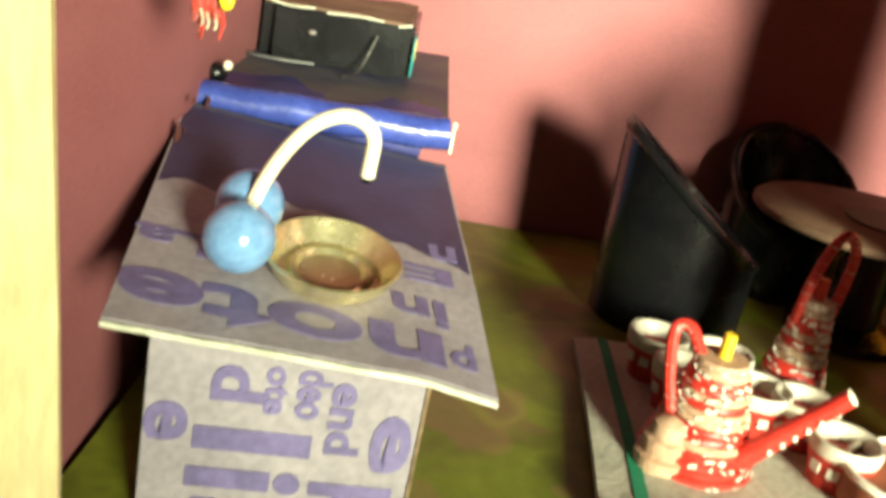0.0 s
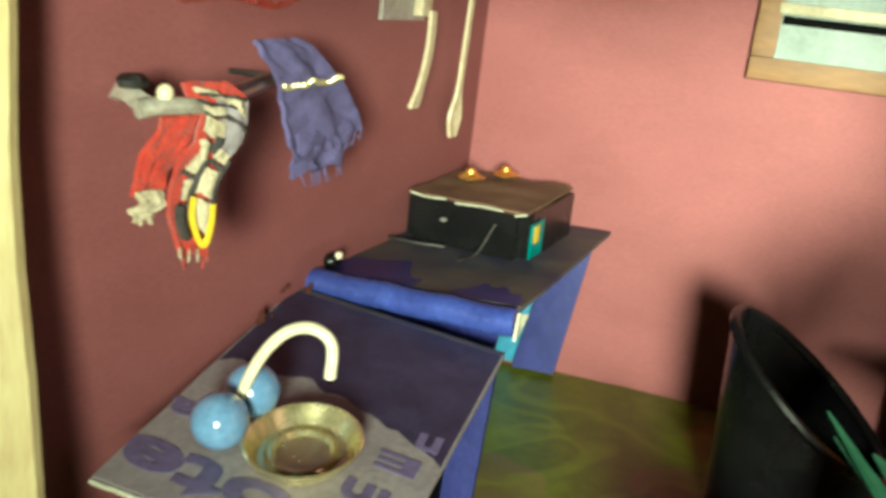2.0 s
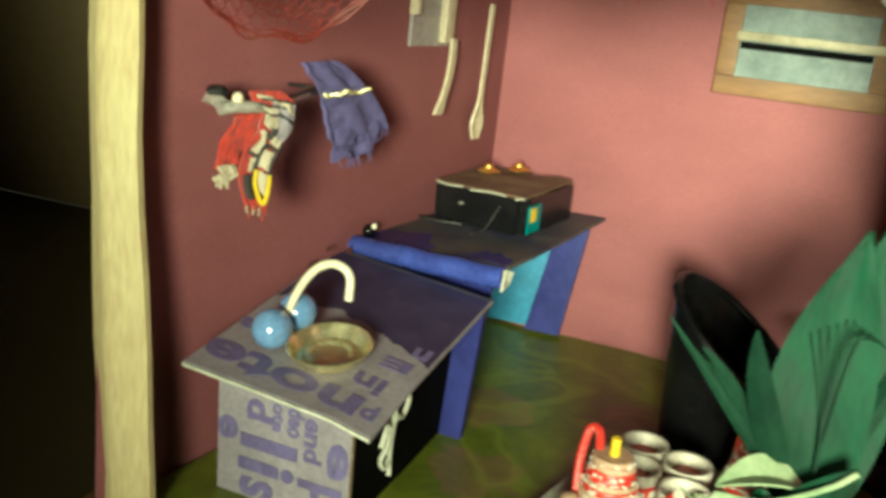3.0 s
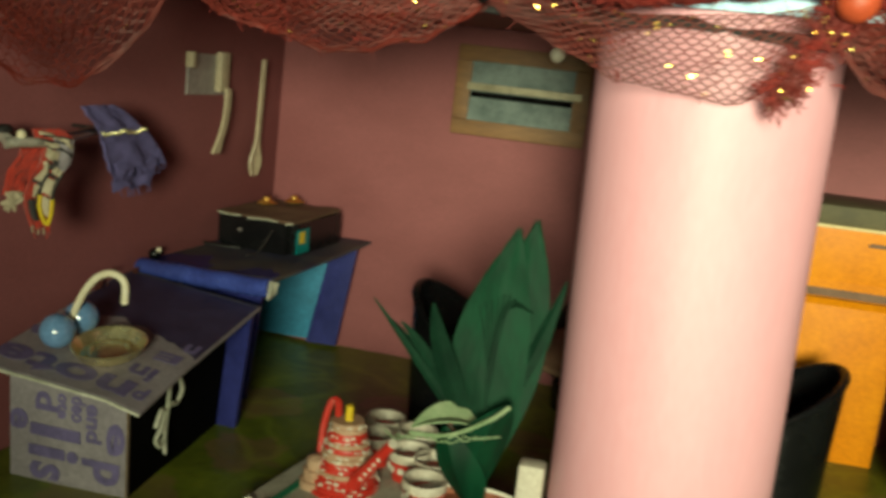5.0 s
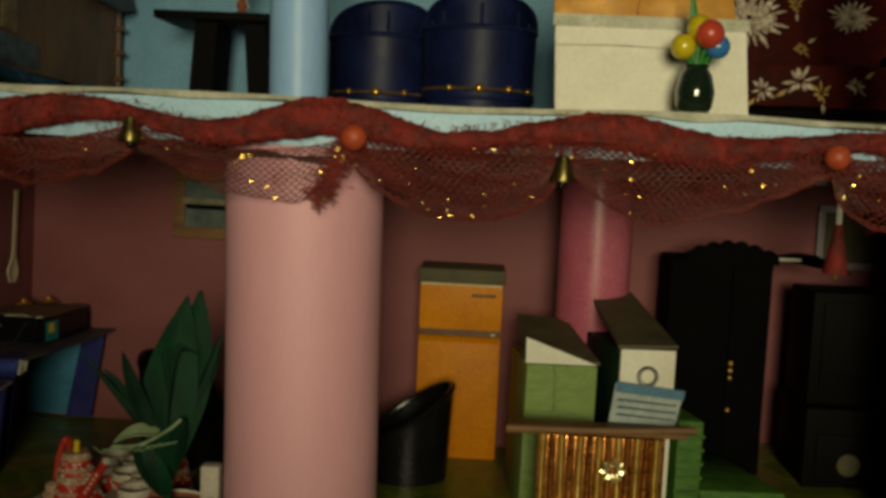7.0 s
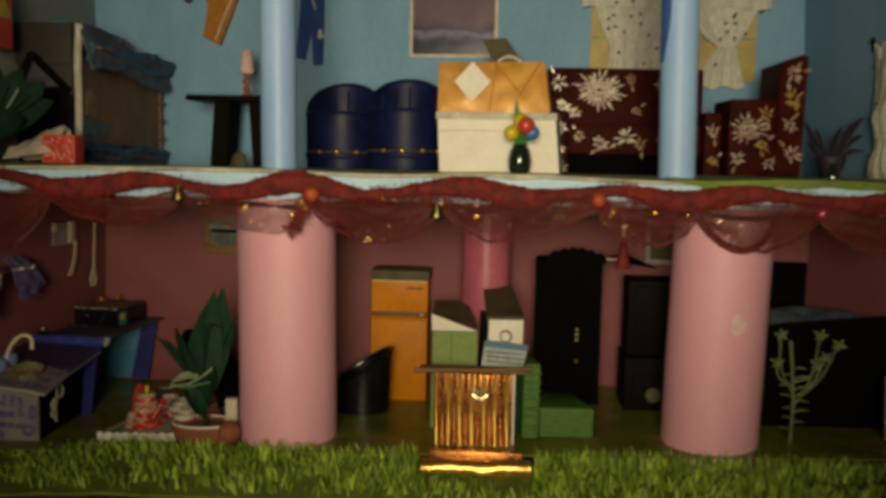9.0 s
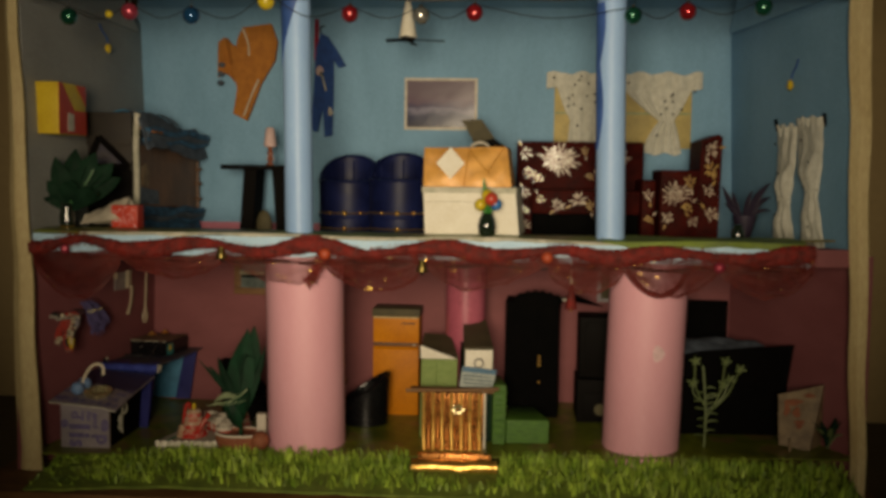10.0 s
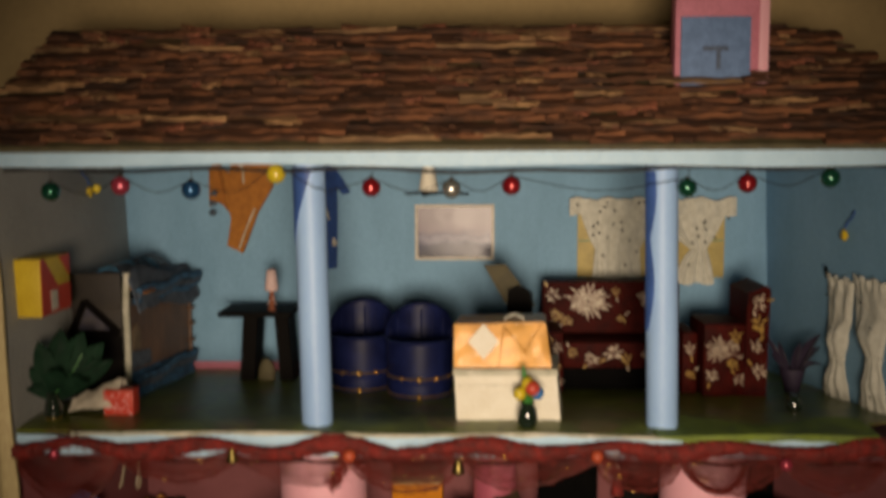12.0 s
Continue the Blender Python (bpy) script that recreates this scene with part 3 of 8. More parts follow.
left_post = column("column_upper", -0.1148, 0.021, 0.0122, SLAB - 0.002, TOP + 0.004, -0.0035, BLUE_COL, "slim light blue paper column with a darker smear")
right_post = column("column_upper", 0.1550, 0.021, 0.0122, SLAB - 0.002, TOP + 0.004, -0.0040, BLUE_COL, "slim light blue paper column with a darker smear")


def curved_patch(x, y, r, a0, a1, z0, z1, shape, slope=0.0, n=12):
    """A thin patch that lies on a column; shape(u, v) narrows it."""
    def at(u, v):
        lo, hi = shape(v)
        a = a0 + (a1 - a0) * (lo + (hi - lo) * u)
        return (x + slope * (z1 - z0) * v + (r + 0.0005) * math.cos(a), y + (r + 0.0005) * math.sin(a), z0 + (z1 - z0) * v)
    return sheet(at, n, n, 0.0003)


part("smear", curved_patch(-0.1153, 0.021, 0.0124, radians(180), radians(300), 0.338, 0.396, lambda v: (0.0, 0.18 + 0.74 * v), slope=-0.0166), BLUE_DARK, left_post, "royal blue paint smear")
part("smear", curved_patch(0.1555, 0.021, 0.0123, radians(185), radians(262), 0.270, 0.392, lambda v: (0.0, 0.28 + 0.30 * abs(math.sin(5.5 * v)) + 0.18 * v), slope=-0.0185), BLUE_DARK, right_post, "royal blue paint smear")
part("torn_mark", curved_patch(0.1915, 0.034, 0.0336, radians(262), radians(292), 0.092, 0.106, lambda v: (0.45 - 0.4 * v * (1 - v), 0.6 + 1.4 * v * (1 - v))), PALE_TEAR, pillar, "pale torn mark in the paper")

# front beam under the eave, with the wire that carries the baubles


def beam():
    def at(u, v):
        x = -0.3535 + 0.7130 * u
        return (x, -0.0035 + 0.0006 * math.sin(9 * u), 0.3970 + 0.0125 * v + 0.0008 * math.sin(5 * u + 0.5) - 0.001 * math.sin(17 * u))
    return sheet(at, 40, 3, 0.004)


setting("beam", beam(), BLUE_EDGE, "pale blue cardboard beam under the eave", "beam")
setting("beam_wire", tube([(-0.345 + 0.70 * i / 40, 0.002, 0.3945 + 0.0012 * math.sin(i * 0.9) - 0.0022 * math.exp(-((i - 22) / 4) ** 2)) for i in range(41)], 0.0013, 6), WIRE, "black cable along the underside of the beam", "cable")

# ---- roof: two slopes of card, covered with bark sticks ----
EAVE_Y, EAVE_Z, RIDGE_Y, RIDGE_Z = -0.022, 0.4115, 0.122, 0.508


def roof_half(s):
    y_eave, z_eave = (EAVE_Y, EAVE_Z) if s > 0 else (0.296, 0.430)
    pts = [(-0.366, y_eave, z_eave), (0.370, y_eave, z_eave), (0.303, RIDGE_Y, RIDGE_Z), (-0.350, RIDGE_Y, RIDGE_Z)]
    return slab_poly(pts, 0.004, (0, 0, -1))


roof = thing("roof", (0, 0.125, EAVE_Z), "gabled roof covered with rough brown bark sticks", "roof", kind="structure")
part("deck", roof_half(1), OLIVE_LID, roof)
part("deck", roof_half(-1), OLIVE_LID, roof)
gable = slab_poly([(LEFT - 0.008, 0.0, 0.401), (LEFT - 0.008, 0.25, 0.401), (LEFT + 0.002, 0.122, 0.470)], 0.006, (1, 0, 0))
part("gable", gable, BLUE_GREY, roof)
gable = slab_poly([(RIGHT - 0.008, 0.004, 0.401), (RIGHT - 0.048, 0.25, 0.401), (RIGHT - 0.060, 0.122, 0.470)], 0.006, (-1, 0, 0))
part("gable", gable, BLUE, roof)


setting("ceiling_upper", slab_poly([(LEFT - 0.006, BACK_UP - 0.0005, 0.4320), (0.322, BACK_UP - 0.0005, 0.4320), (0.300, 0.130, 0.4940), (LEFT - 0.002, 0.130, 0.4940)], 0.0016, (0, 0, -1)), BLUE, "light blue painted card under the back roof slope", "ceiling")


def stick(length, width, thick, seed):
    """One split bark stick, along x, with a chipped outline."""
    rg = random.Random(seed)
    n = 7
    bm = bmesh.new()
    rows = []
    for i in range(n + 1):
        x = length * (i / n - 0.5) + (rg.uniform(-0.002, 0.002) if 0 < i < n else 0)
        w0, w1 = -width / 2 + rg.uniform(-0.0022, 0.0022), width / 2 + rg.uniform(-0.0018, 0.0018)
        h = thick * rg.uniform(0.7, 1.25)
        rows.append([bm.verts.new((x, w0, 0)), bm.verts.new((x, w0 + 0.0006, h)), bm.verts.new((x, w1, h * 0.8)), bm.verts.new((x, w1, 0))])
    for a, b in zip(rows, rows[1:]):
        for j in range(4):
            bm.faces.new((a[j], b[j], b[(j + 1) % 4], a[(j + 1) % 4]))
    bm.faces.new(rows[0])
    bm.faces.new(rows[-1][::-1])
    bmesh.ops.recalc_face_normals(bm, faces=bm.faces[:])
    return bm


def lay_sticks():
    meshes = []
    for i in range(14):
        for m in (BARK, BARK, BARK_PALE):
            meshes.append(finish("shingle", stick(0.035 + 0.004 * i, 0.0118, 0.0028 + 0.0003 * (i % 5), i), m, smooth=False))
    chips = [finish("splinter", stick(0.009 + 0.004 * i, 0.0040 + 0.0010 * (i % 3), 0.0022, 40 + i), m, smooth=False) for i in range(6) for m in (BARK, BARK_PALE, REDDISH_CHIP)]
    slope = math.atan2(RIDGE_Z - EAVE_Z, RIDGE_Y - EAVE_Y)
    rows = 20
    for r in range(rows):
        v = (r + 0.15) / rows
        y, z = EAVE_Y + (RIDGE_Y - EAVE_Y) * v, EAVE_Z + (RIDGE_Z - EAVE_Z) * v
        x0, x1 = -0.370 + 0.020 * v + rnd.uniform(-0.006, 0.006), 0.377 - 0.072 * v + rnd.uniform(-0.006, 0.006)
        x = x0
        while x < x1 - 0.020:
            i = rnd.randrange(14)
            while i and x + 0.035 + 0.004 * i > x1 + 0.006:
                i -= 1
            length = 0.035 + 0.004 * i
            pick = 3 * i + (2 if rnd.random() < (0.10 if r else 0.30) else rnd.randrange(2))
            ob = new("shingle", meshes[pick])
            under(ob, roof)
            turn = Euler((slope - 0.16 + rnd.uniform(-0.22, 0.16), rnd.uniform(-0.045, 0.045), rnd.uniform(-0.07, 0.07))).to_matrix().to_4x4()
            ob.matrix_basis = Matrix.Translation((x + length / 2, y + rnd.uniform(-0.002, 0.002), z + 0.0022 + rnd.uniform(0, 0.0040))) @ turn
            x += length - rnd.uniform(0.001, 0.006)
    ridge = bmesh.new()
    for i in range(20):
        a = -0.350 + 0.031 * i
        tube([(a, RIDGE_Y, RIDGE_Z + 0.003), (a + 0.036, RIDGE_Y + rnd.uniform(-0.002, 0.002), RIDGE_Z + 0.003 + rnd.uniform(-0.0015, 0.002))], rnd.uniform(0.0022, 0.0034), 6, ridge)
    for i in range(150):
        v = rnd.random() ** 0.8
        x = rnd.uniform(-0.345 + 0.02 * v, 0.350 - 0.070 * v)
        if 0.155 < x < 0.245 and 0.35 < v < 0.75:
            continue
        ob = new("splinter", chips[rnd.randrange(len(chips))])
        under(ob, roof)
        turn = Euler((slope + rnd.uniform(-0.5, 0.3), rnd.uniform(-0.2, 0.2), rnd.uniform(-0.35, 0.35))).to_matrix().to_4x4()
        ob.matrix_basis = Matrix.Translation((x, EAVE_Y + (RIDGE_Y - EAVE_Y) * v, EAVE_Z + (RIDGE_Z - EAVE_Z) * v + 0.0066)) @ turn
    part("ridge_cap", ridge, BARK, roof, "row of split bark sticks along the ridge")


lay_sticks()
dormer = thing("dormer", (0.201, 0.075, 0.455), "pink card dormer with a blue window, on the bark roof", "dormer")
part("body", box(0.1665, 0.0455, 0.4455, 0.2365, 0.0640, 0.548, 0.001), PINK_CARD, dormer)
part("window", box(0.1705, 0.0430, 0.4565, 0.2240, 0.0465, 0.5100, 0.0006), WINDOW_BLUE, dormer, "worn blue paper window")
bm = box(0.1975, 0.0420, 0.470, 0.2010, 0.0433, 0.487, 0.0004)
box(0.187, 0.0419, 0.484, 0.207, 0.0432, 0.4875, 0.0004, bm)
part("cross_mark", bm, SLATE_MARK, dormer, "faded dark cross mark")
part("corner_edge", box(0.2305, 0.0438, 0.4480, 0.2380, 0.0465, 0.546, 0.0006), PINK_PAPER, dormer)

# ---- lower storey: kitchen corner ----
def kitchen_floor(y):
    return -0.0015 + 0.030 * y


def top_z(x, y):
    """Height of the sagging counter top, which rises to the back and to the wall."""
    u, v = (x + 0.3334) / 0.0615, y / 0.0875
    u, v = min(max(u, 0.0), 1.0), min(max(v, -0.05), 1.05)
    front, back = 0.0413 - 0.0040 * u, 0.0530 - 0.0050 * u
    return front + (back - front) * v - 0.0045 * max(0, u - 0.80) * max(0, 0.3 - v) * 6


def draped(ob, right, left, far, near, slope):
    """Lays flat lettering onto the counter top, upside down to a viewer in front; right is where the first letter starts."""
    vs = ob.data.vertices
    xs, ys = [v.co.x for v in vs], [v.co.y for v in vs]
    x0, x1, y0, y1 = min(xs), max(xs), min(ys), max(ys)
    for v in vs:
        x = right + (left - right) * (v.co.x - x0) / (x1 - x0)
        y = far + (near - far) * (v.co.y - y0) / (y1 - y0) + slope * (x - right)
        v.co = (x, y, top_z(x, y) + 0.0008 + 0.0002 * noise.noise((x * 60, y * 60, 0)) + (v.co.z > 0) * 0.00012)
    return ob


def worktop():
    t = thing("kitchen_counter", (-0.304, 0.045, 0), "toy kitchen counter of card in lilac printed paper", "counter")
    fz = kitchen_floor(0.01)
    body = part("body", slab_poly([(-0.3270, 0.0085, fz), (-0.2815, 0.0068, fz), (-0.2815, 0.0068, 0.0352), (-0.3270, 0.0085, 0.0395)], 0.072, (0.02, 1, 0)), GREY_PAPER, t, "box in lilac-grey printed paper")
    part("side_panel", slab_poly([(-0.2812, 0.0085, fz), (-0.2800, 0.0780, kitchen_floor(0.078)), (-0.2800, 0.0780, 0.0440), (-0.2812, 0.0085, 0.0350)], 0.0009, (-1, 0, 0)), BLACK_MATT, t, "black card side")
    part("corner_edge", tube([(-0.2812, 0.0066, fz + 0.001), (-0.2812, 0.0066, 0.0350)], 0.0004, 6), CARD_BEIGE, t, "worn pale corner")
    part("leg", slab_poly([(-0.2850, 0.0715, kitchen_floor(0.072)), (-0.2720, 0.0705, kitchen_floor(0.072)), (-0.2705, 0.0790, 0.0470), (-0.2840, 0.0800, 0.0475)], 0.0030, (0, 1, 0)), NAVY_PAPER, t, "blue-violet paper leg")
    def top(u, v):
        x = -0.3334 + 0.0615 * u + 0.0020 * v
        y = 0.0003 - 0.0025 * u + (0.0885 - 0.0010 * u) * v
        return (x, y, top_z(x, y) + 0.0002 * noise.noise((x * 60, y * 60, 0)))
    top_ob = part("top", sheet(top, 20, 26, 0.0014), GREY_PAPER, t, "lilac-grey printed paper top")
    def dark(u, v):
        start = 0.53 + 0.05 * math.sin(3 * u) - 0.13 * u * u + 0.05 * noise.noise((u * 7, 1, 0)) + 0.02 * noise.noise((u * 23, 4, 0))
        p = Vector(top(u * 0.985 + 0.008, start * (1 - v) + 0.985 * v))
        p.z += 0.0006
        return p
    part("dark_print", sheet(dark, 24, 12, 0.0003), PURPLE, top_ob, "dark violet printed field")
    # Pale strip paints the thin highlight along the counter's front edge.
    def edge(u, v):
        p = Vector(top(u, 0))
        return (p.x, p.y - 0.0008 - 0.0003 * noise.noise((u * 14, v, 0)), p.z + 0.0004 - 0.0009 * v)
    part("edge", sheet(edge, 20, 1, 0.0004), WHITE_RAG, top_ob, "thin pale front edge, painted as a highlight")
    def back_edge(u, v):
        p = Vector(top(u, 0.985 + 0.018 * v))
        return (p.x, p.y, p.z + 0.0007)
    part("back_edge", sheet(back_edge, 20, 1, 0.0003), DUSTY_TOP, top_ob, "dusty back edge")
    for text, right, left, far, near, slope in (("note", -0.2800, -0.3330, 0.0108, -0.0008, -0.095), ("in", -0.2780, -0.2880, 0.0212, 0.0130, -0.08), ("E", -0.2755, -0.2850, 0.0330, 0.0270, -0.06), ("p", -0.2745, -0.2790, 0.0095, 0.0030, 0.0), ("La", -0.3195, -0.3330, 0.0290, 0.0215, -0.10), ("n", -0.2735, -0.2790, 0.0430, 0.0370, 0.0)):
        draped(words("lettering", text, 0.02, Matrix.Identity(4), LETTER, top_ob), right, left, far, near, slope)
    # print on the front, turned so that it reads downwards
    for text, low, high, first, last in (("d", -0.3167, -0.3078, 0.0319, 0.0252), ("ote", -0.3080, -0.3041, 0.0325, 0.0235), ("deo", -0.3028, -0.2970, 0.0325, 0.0232), ("end", -0.2970, -0.2910, 0.0308, 0.0170), ("l", -0.3188, -0.2991, 0.0200, 0.0156), ("i", -0.3194, -0.2999, 0.0122, 0.0078), ("s", -0.3190, -0.3070, 0.0058, -0.0004), ("e", -0.3269, -0.3197, 0.0240, 0.0165), ("e", -0.2892, -0.2822, 0.0256, 0.0142), ("p", -0.2985, -0.2840, 0.0110, 0.0026)):
        ob = words("lettering", text, 0.02, Matrix.Identity(4), LETTER, body)
        vs = ob.data.vertices
        xs, ys = [v.co.x for v in vs], [v.co.y for v in vs]
        x0, x1, y0, y1 = min(xs), max(xs), min(ys), max(ys)
        for v in vs:
            x = low + (high - low) * (v.co.y - y0) / (y1 - y0)
            z = first + (last - first) * (v.co.x - x0) / (x1 - x0)
            v.co = (x, 0.0074 - 0.0374 * (x + 0.3) - (0.0002 if v.co.z > 0 else 0.0), z)
    # chalky white doodle painted on the black side, built as thin raised tubes
    for c in ([(0.030, 0.034), (0.0285, 0.026), (0.0275, 0.016), (0.0270, 0.008)], [(0.0365, 0.0335), (0.0385, 0.028), (0.0350, 0.0240), (0.0315, 0.0255), (0.0285, 0.0245)], [(0.0205, 0.0200), (0.0235, 0.0250), (0.0270, 0.0240), (0.0240, 0.0190), (0.0215, 0.0150), (0.0235, 0.0120), (0.0265, 0.0135)]):
        part("cord", tube(curve_points([(-0.2788 + 0.0003 * math.sin(9 * k), y, z) for k, (y, z) in enumerate(c)]), 0.0008, 6), WHITE_RAG, t, "chalky white doodle, built as thin tubes")
    return t


worktop()

tap = thing("tap", (-0.3145, 0.024, 0.046), "cream plastic tube tap with two blue pearls", "tap")
arc = curve_points([(-0.3148, 0.0245, 0.0455), (-0.3138, 0.0245, 0.0540), (-0.3100, 0.0248, 0.0630), (-0.3050, 0.0252, 0.0692), (-0.2995, 0.0256, 0.0712), (-0.2952, 0.0260, 0.0685), (-0.2950, 0.0261, 0.0610)])
part("spout", tube(arc, 0.0013, 12), CREAM_TUBE, tap)
# Black plug paints the shade inside the tube's open end.
part("mouth", tube([(-0.2950, 0.0261, 0.0614), (-0.2951, 0.0261, 0.0600)], 0.0009, 10), BLACK, tap, "black plug painted as the shade inside the tube")
part("pearl", ball(0.0061, (-0.3152, 0.0175, 0.0503)), PEARL, tap, "glossy blue pearl")
part("pearl", ball(0.0061, (-0.3142, 0.0300, 0.0520)), PEARL, tap, "glossy blue pearl")

sink = thing("sink_bowl", (-0.299, 0.0231, 0.0425), "shallow oval brass bowl set in the counter", "bowl")
prof = [(0.0098, 0.0), (0.0108, 0.0006), (0.0126, 0.0026), (0.0133, 0.0042), (0.0137, 0.0047), (0.0133, 0.0050), (0.0127, 0.0044), (0.0117, 0.0028), (0.0102, 0.0012), (0.0088, 0.0011), (0.0080, 0.0019), (0.0070, 0.0020), (0.0062, 0.0011), (0.0, 0.0010)]
bm = lathe(prof, 40, (0, 0, 0))
bmesh.ops.transform(bm, matrix=Matrix.Translation((-0.2991, 0.0240, 0.0425)) @ Euler((radians(6), radians(3), radians(-8))).to_matrix().to_4x4() @ Matrix.Diagonal((0.90, 1.0, 1, 1)), verts=bm.verts[:])
part("bowl", bm, BRASS, sink)


def desk_z(y):
    return 0.0570 + 0.0006 * math.sin(40 * y)


def blue_desk():
    t = thing("blue_desk", (-0.295, 0.14, 0), "blue card side table with a dusty top", "side table")
    def top(u, v):
        y = 0.0975 + 0.0885 * v
        x = -0.3315 + 0.0625 * u + v * (0.012 + 0.0015 * u)
        return (x, y, desk_z(y) + 0.0006 * noise.noise((x * 50, y * 50, 3)))
    part("top", sheet(top, 14, 18, 0.0014), DUSTY_TOP, t, "dusty dark grey top")
    sp = [(-0.3318 + 0.0625 * i / 10, 0.0942 - 0.0016 * i / 10, 0.0542 + 0.0003 * math.sin(2 * i)) for i in range(11)]
    for u0, u1, deep in ((0.02, 0.50, 0.26), (0.66, 0.98, 0.16)):
        part("bare_patch", sheet(lambda u, v: tuple(Vector(top(u0 + (u1 - u0) * u, v * (deep * math.sin(math.pi * (0.12 + 0.76 * u)) * (0.8 + 0.5 * noise.noise((u * 5, deep * 30, 1)))))) + Vector((0, 0, 0.0006))), 14, 4, 0.0003), NAVY_PAPER, t, "bare blue paper where the dust is wiped off")
    part("spine", tube(sp, 0.0040, 14), BLUE_FOIL, t, "glossy blue rounded front edge")
    part("spine_end", slab_poly([(-0.2690, 0.0890, 0.0505), (-0.2688, 0.0960, 0.0510), (-0.2672, 0.0950, 0.0565), (-0.2688, 0.0905, 0.0580)], 0.0007, (1, 0.1, 0)), WHITE_RAG, t, "torn pale end")
    fz = kitchen_floor(0.1)
    part("front_panel", slab_poly([(-0.3300, 0.0990, fz), (-0.2800, 0.0980, fz), (-0.2740, 0.0970, 0.0520), (-0.3310, 0.0985, 0.0520)], 0.0016, (0, 1, 0)), NAVY_PAPER, t)
    part("back_panel", box(-0.3120, 0.1810, kitchen_floor(0.18), -0.2700, 0.1824, 0.0555, 0.0004), CYAN_CARD, t, "light blue inner card")
    part("leg", slab_poly([(-0.2830, 0.1770, kitchen_floor(0.18)), (-0.2675, 0.1775, kitchen_floor(0.18)), (-0.2600, 0.1785, 0.0555), (-0.2730, 0.1785, 0.0555)], 0.0028, (0, 1, 0)), NAVY_PAPER, t, "blue-violet paper leg")
    part("knob", ball(0.0030, (-0.3262, 0.1010, 0.0590), n=12, flat=0.8), BLACK, t)
    part("knob_tip", ball(0.0012, (-0.3235, 0.1000, 0.0612), n=10), CREAM_TUBE, t)


blue_desk()


def stove():
    t = thing("stove_box", (-0.293, 0.16, 0.0575), "dark flat card stove with a brown top", "stove")
    z0, z1 = 0.0580, 0.0725
    bm = slab_poly([(-0.3180, 0.1390, z0), (-0.2760, 0.1330, z0), (-0.2680, 0.1790, z0), (-0.3110, 0.1840, z0)], z1 - z0, (0, 0, 1))
    upright = [e for e in bm.edges if abs(e.verts[0].co.z - e.verts[1].co.z) > 0.005]
    bmesh.ops.bevel(bm, geom=upright, offset=0.0042, segments=4, affect="EDGES")
    part("body", bm, BLACK, t)
    part("top", sheet(lambda u, v: (-0.3168 + 0.0398 * u + v * (0.0066 + 0.0006 * u), 0.1404 - 0.0052 * u + 0.0420 * v, z1 + 0.0003 + 0.0006 * u * v + 0.0008 * noise.noise((u * 4, v * 4, 7))), 14, 14, 0.0008), BROWN_TOP, t, "dusty brown card top")
    for a, b in ((0.05, 0.34), (0.42, 0.80), (0.90, 0.99)):
        part("worn_edge", tube([(-0.3175 + 0.0410 * f, 0.1388 - 0.0058 * f, z1 + 0.0002 + 0.0004 * math.sin(40 * f)) for f in (a, (2 * a + b) / 3, (a + 2 * b) / 3, b)], 0.00032, 6), WHITE_RAG, t, "worn pale edge")
    part("scratch", ball(0.0012, (-0.3035, 0.1362, 0.0665), n=10, flat=0.5), FROSTED, t, "pale scuff on the front")
    part("label", slab_poly([(-0.2754, 0.1345, 0.0590), (-0.2736, 0.1450, 0.0590), (-0.2736, 0.1450, 0.0700), (-0.2754, 0.1345, 0.0700)], 0.0005, (1, -0.17, 0)), TEAL, t, "teal label")
    part("label_bar", slab_poly([(-0.2748, 0.1365, 0.0635), (-0.2741, 0.1410, 0.0635), (-0.2741, 0.1410, 0.0690), (-0.2748, 0.1365, 0.0690)], 0.0004, (1, -0.17, 0)), YELLOW, t, "yellow mark")
    for x, y in ((-0.3030, 0.1640), (-0.2935, 0.1760)):
        b = part("burner", lathe([(0.0, 0.0), (0.0036, 0.0002), (0.0040, 0.0010), (0.0032, 0.0016), (0.0022, 0.0020), (0.0018, 0.0032), (0.0, 0.0038)], 14, (x, y, z1 + 0.0018)), GOLD, t, "small gold button")
        part("petal", lathe([(0.0042, 0.0), (0.0048, 0.0005), (0.0042, 0.0009)], 12, (x, y, z1 + 0.0020), wobble=0.14), GOLD, b)
    part("gas_wire", tube(curve_points([(-0.3215, 0.1460, 0.0640), (-0.3225, 0.1360, 0.0590), (-0.3130, 0.1340, 0.0582), (-0.3020, 0.1350, 0.0582)]), 0.0006, 6), WIRE, t, "thin dark wire")
    part("gas_wire", tube(curve_points([(-0.2860, 0.1320, 0.0690), (-0.2900, 0.1275, 0.0600), (-0.2945, 0.1240, 0.0580)]), 0.0003, 5), STEEL, t, "thin loose grey thread")


stove()

PLAN["crooked"] = True

# towel rail with two cloths on the left wall
PLAN["crooked"] = False
rail = thing("towel_rail", (-0.336, 0.012, 0.114), "dull metal rail on the rose wall", "rail", wide=True)
part("bar", tube(curve_points([(-0.3275, 0.0100, 0.1146), (-0.3240, 0.0200, 0.1140), (-0.3238, 0.0376, 0.1146), (-0.3242, 0.0560, 0.1162)]), 0.0017, 10), STEEL, rail, "dark steel rod")
part("bracket", sheet(lambda u, v: (-0.3405 + 0.0120 * u + 0.001 * v, 0.0180 - 0.0072 * u + 0.0015 * v, 0.1132 + 0.0032 * v + 0.0006 * math.sin(5 * u)), 8, 6, 0.0018), PALE_STEEL, rail, "pale worn metal bracket")
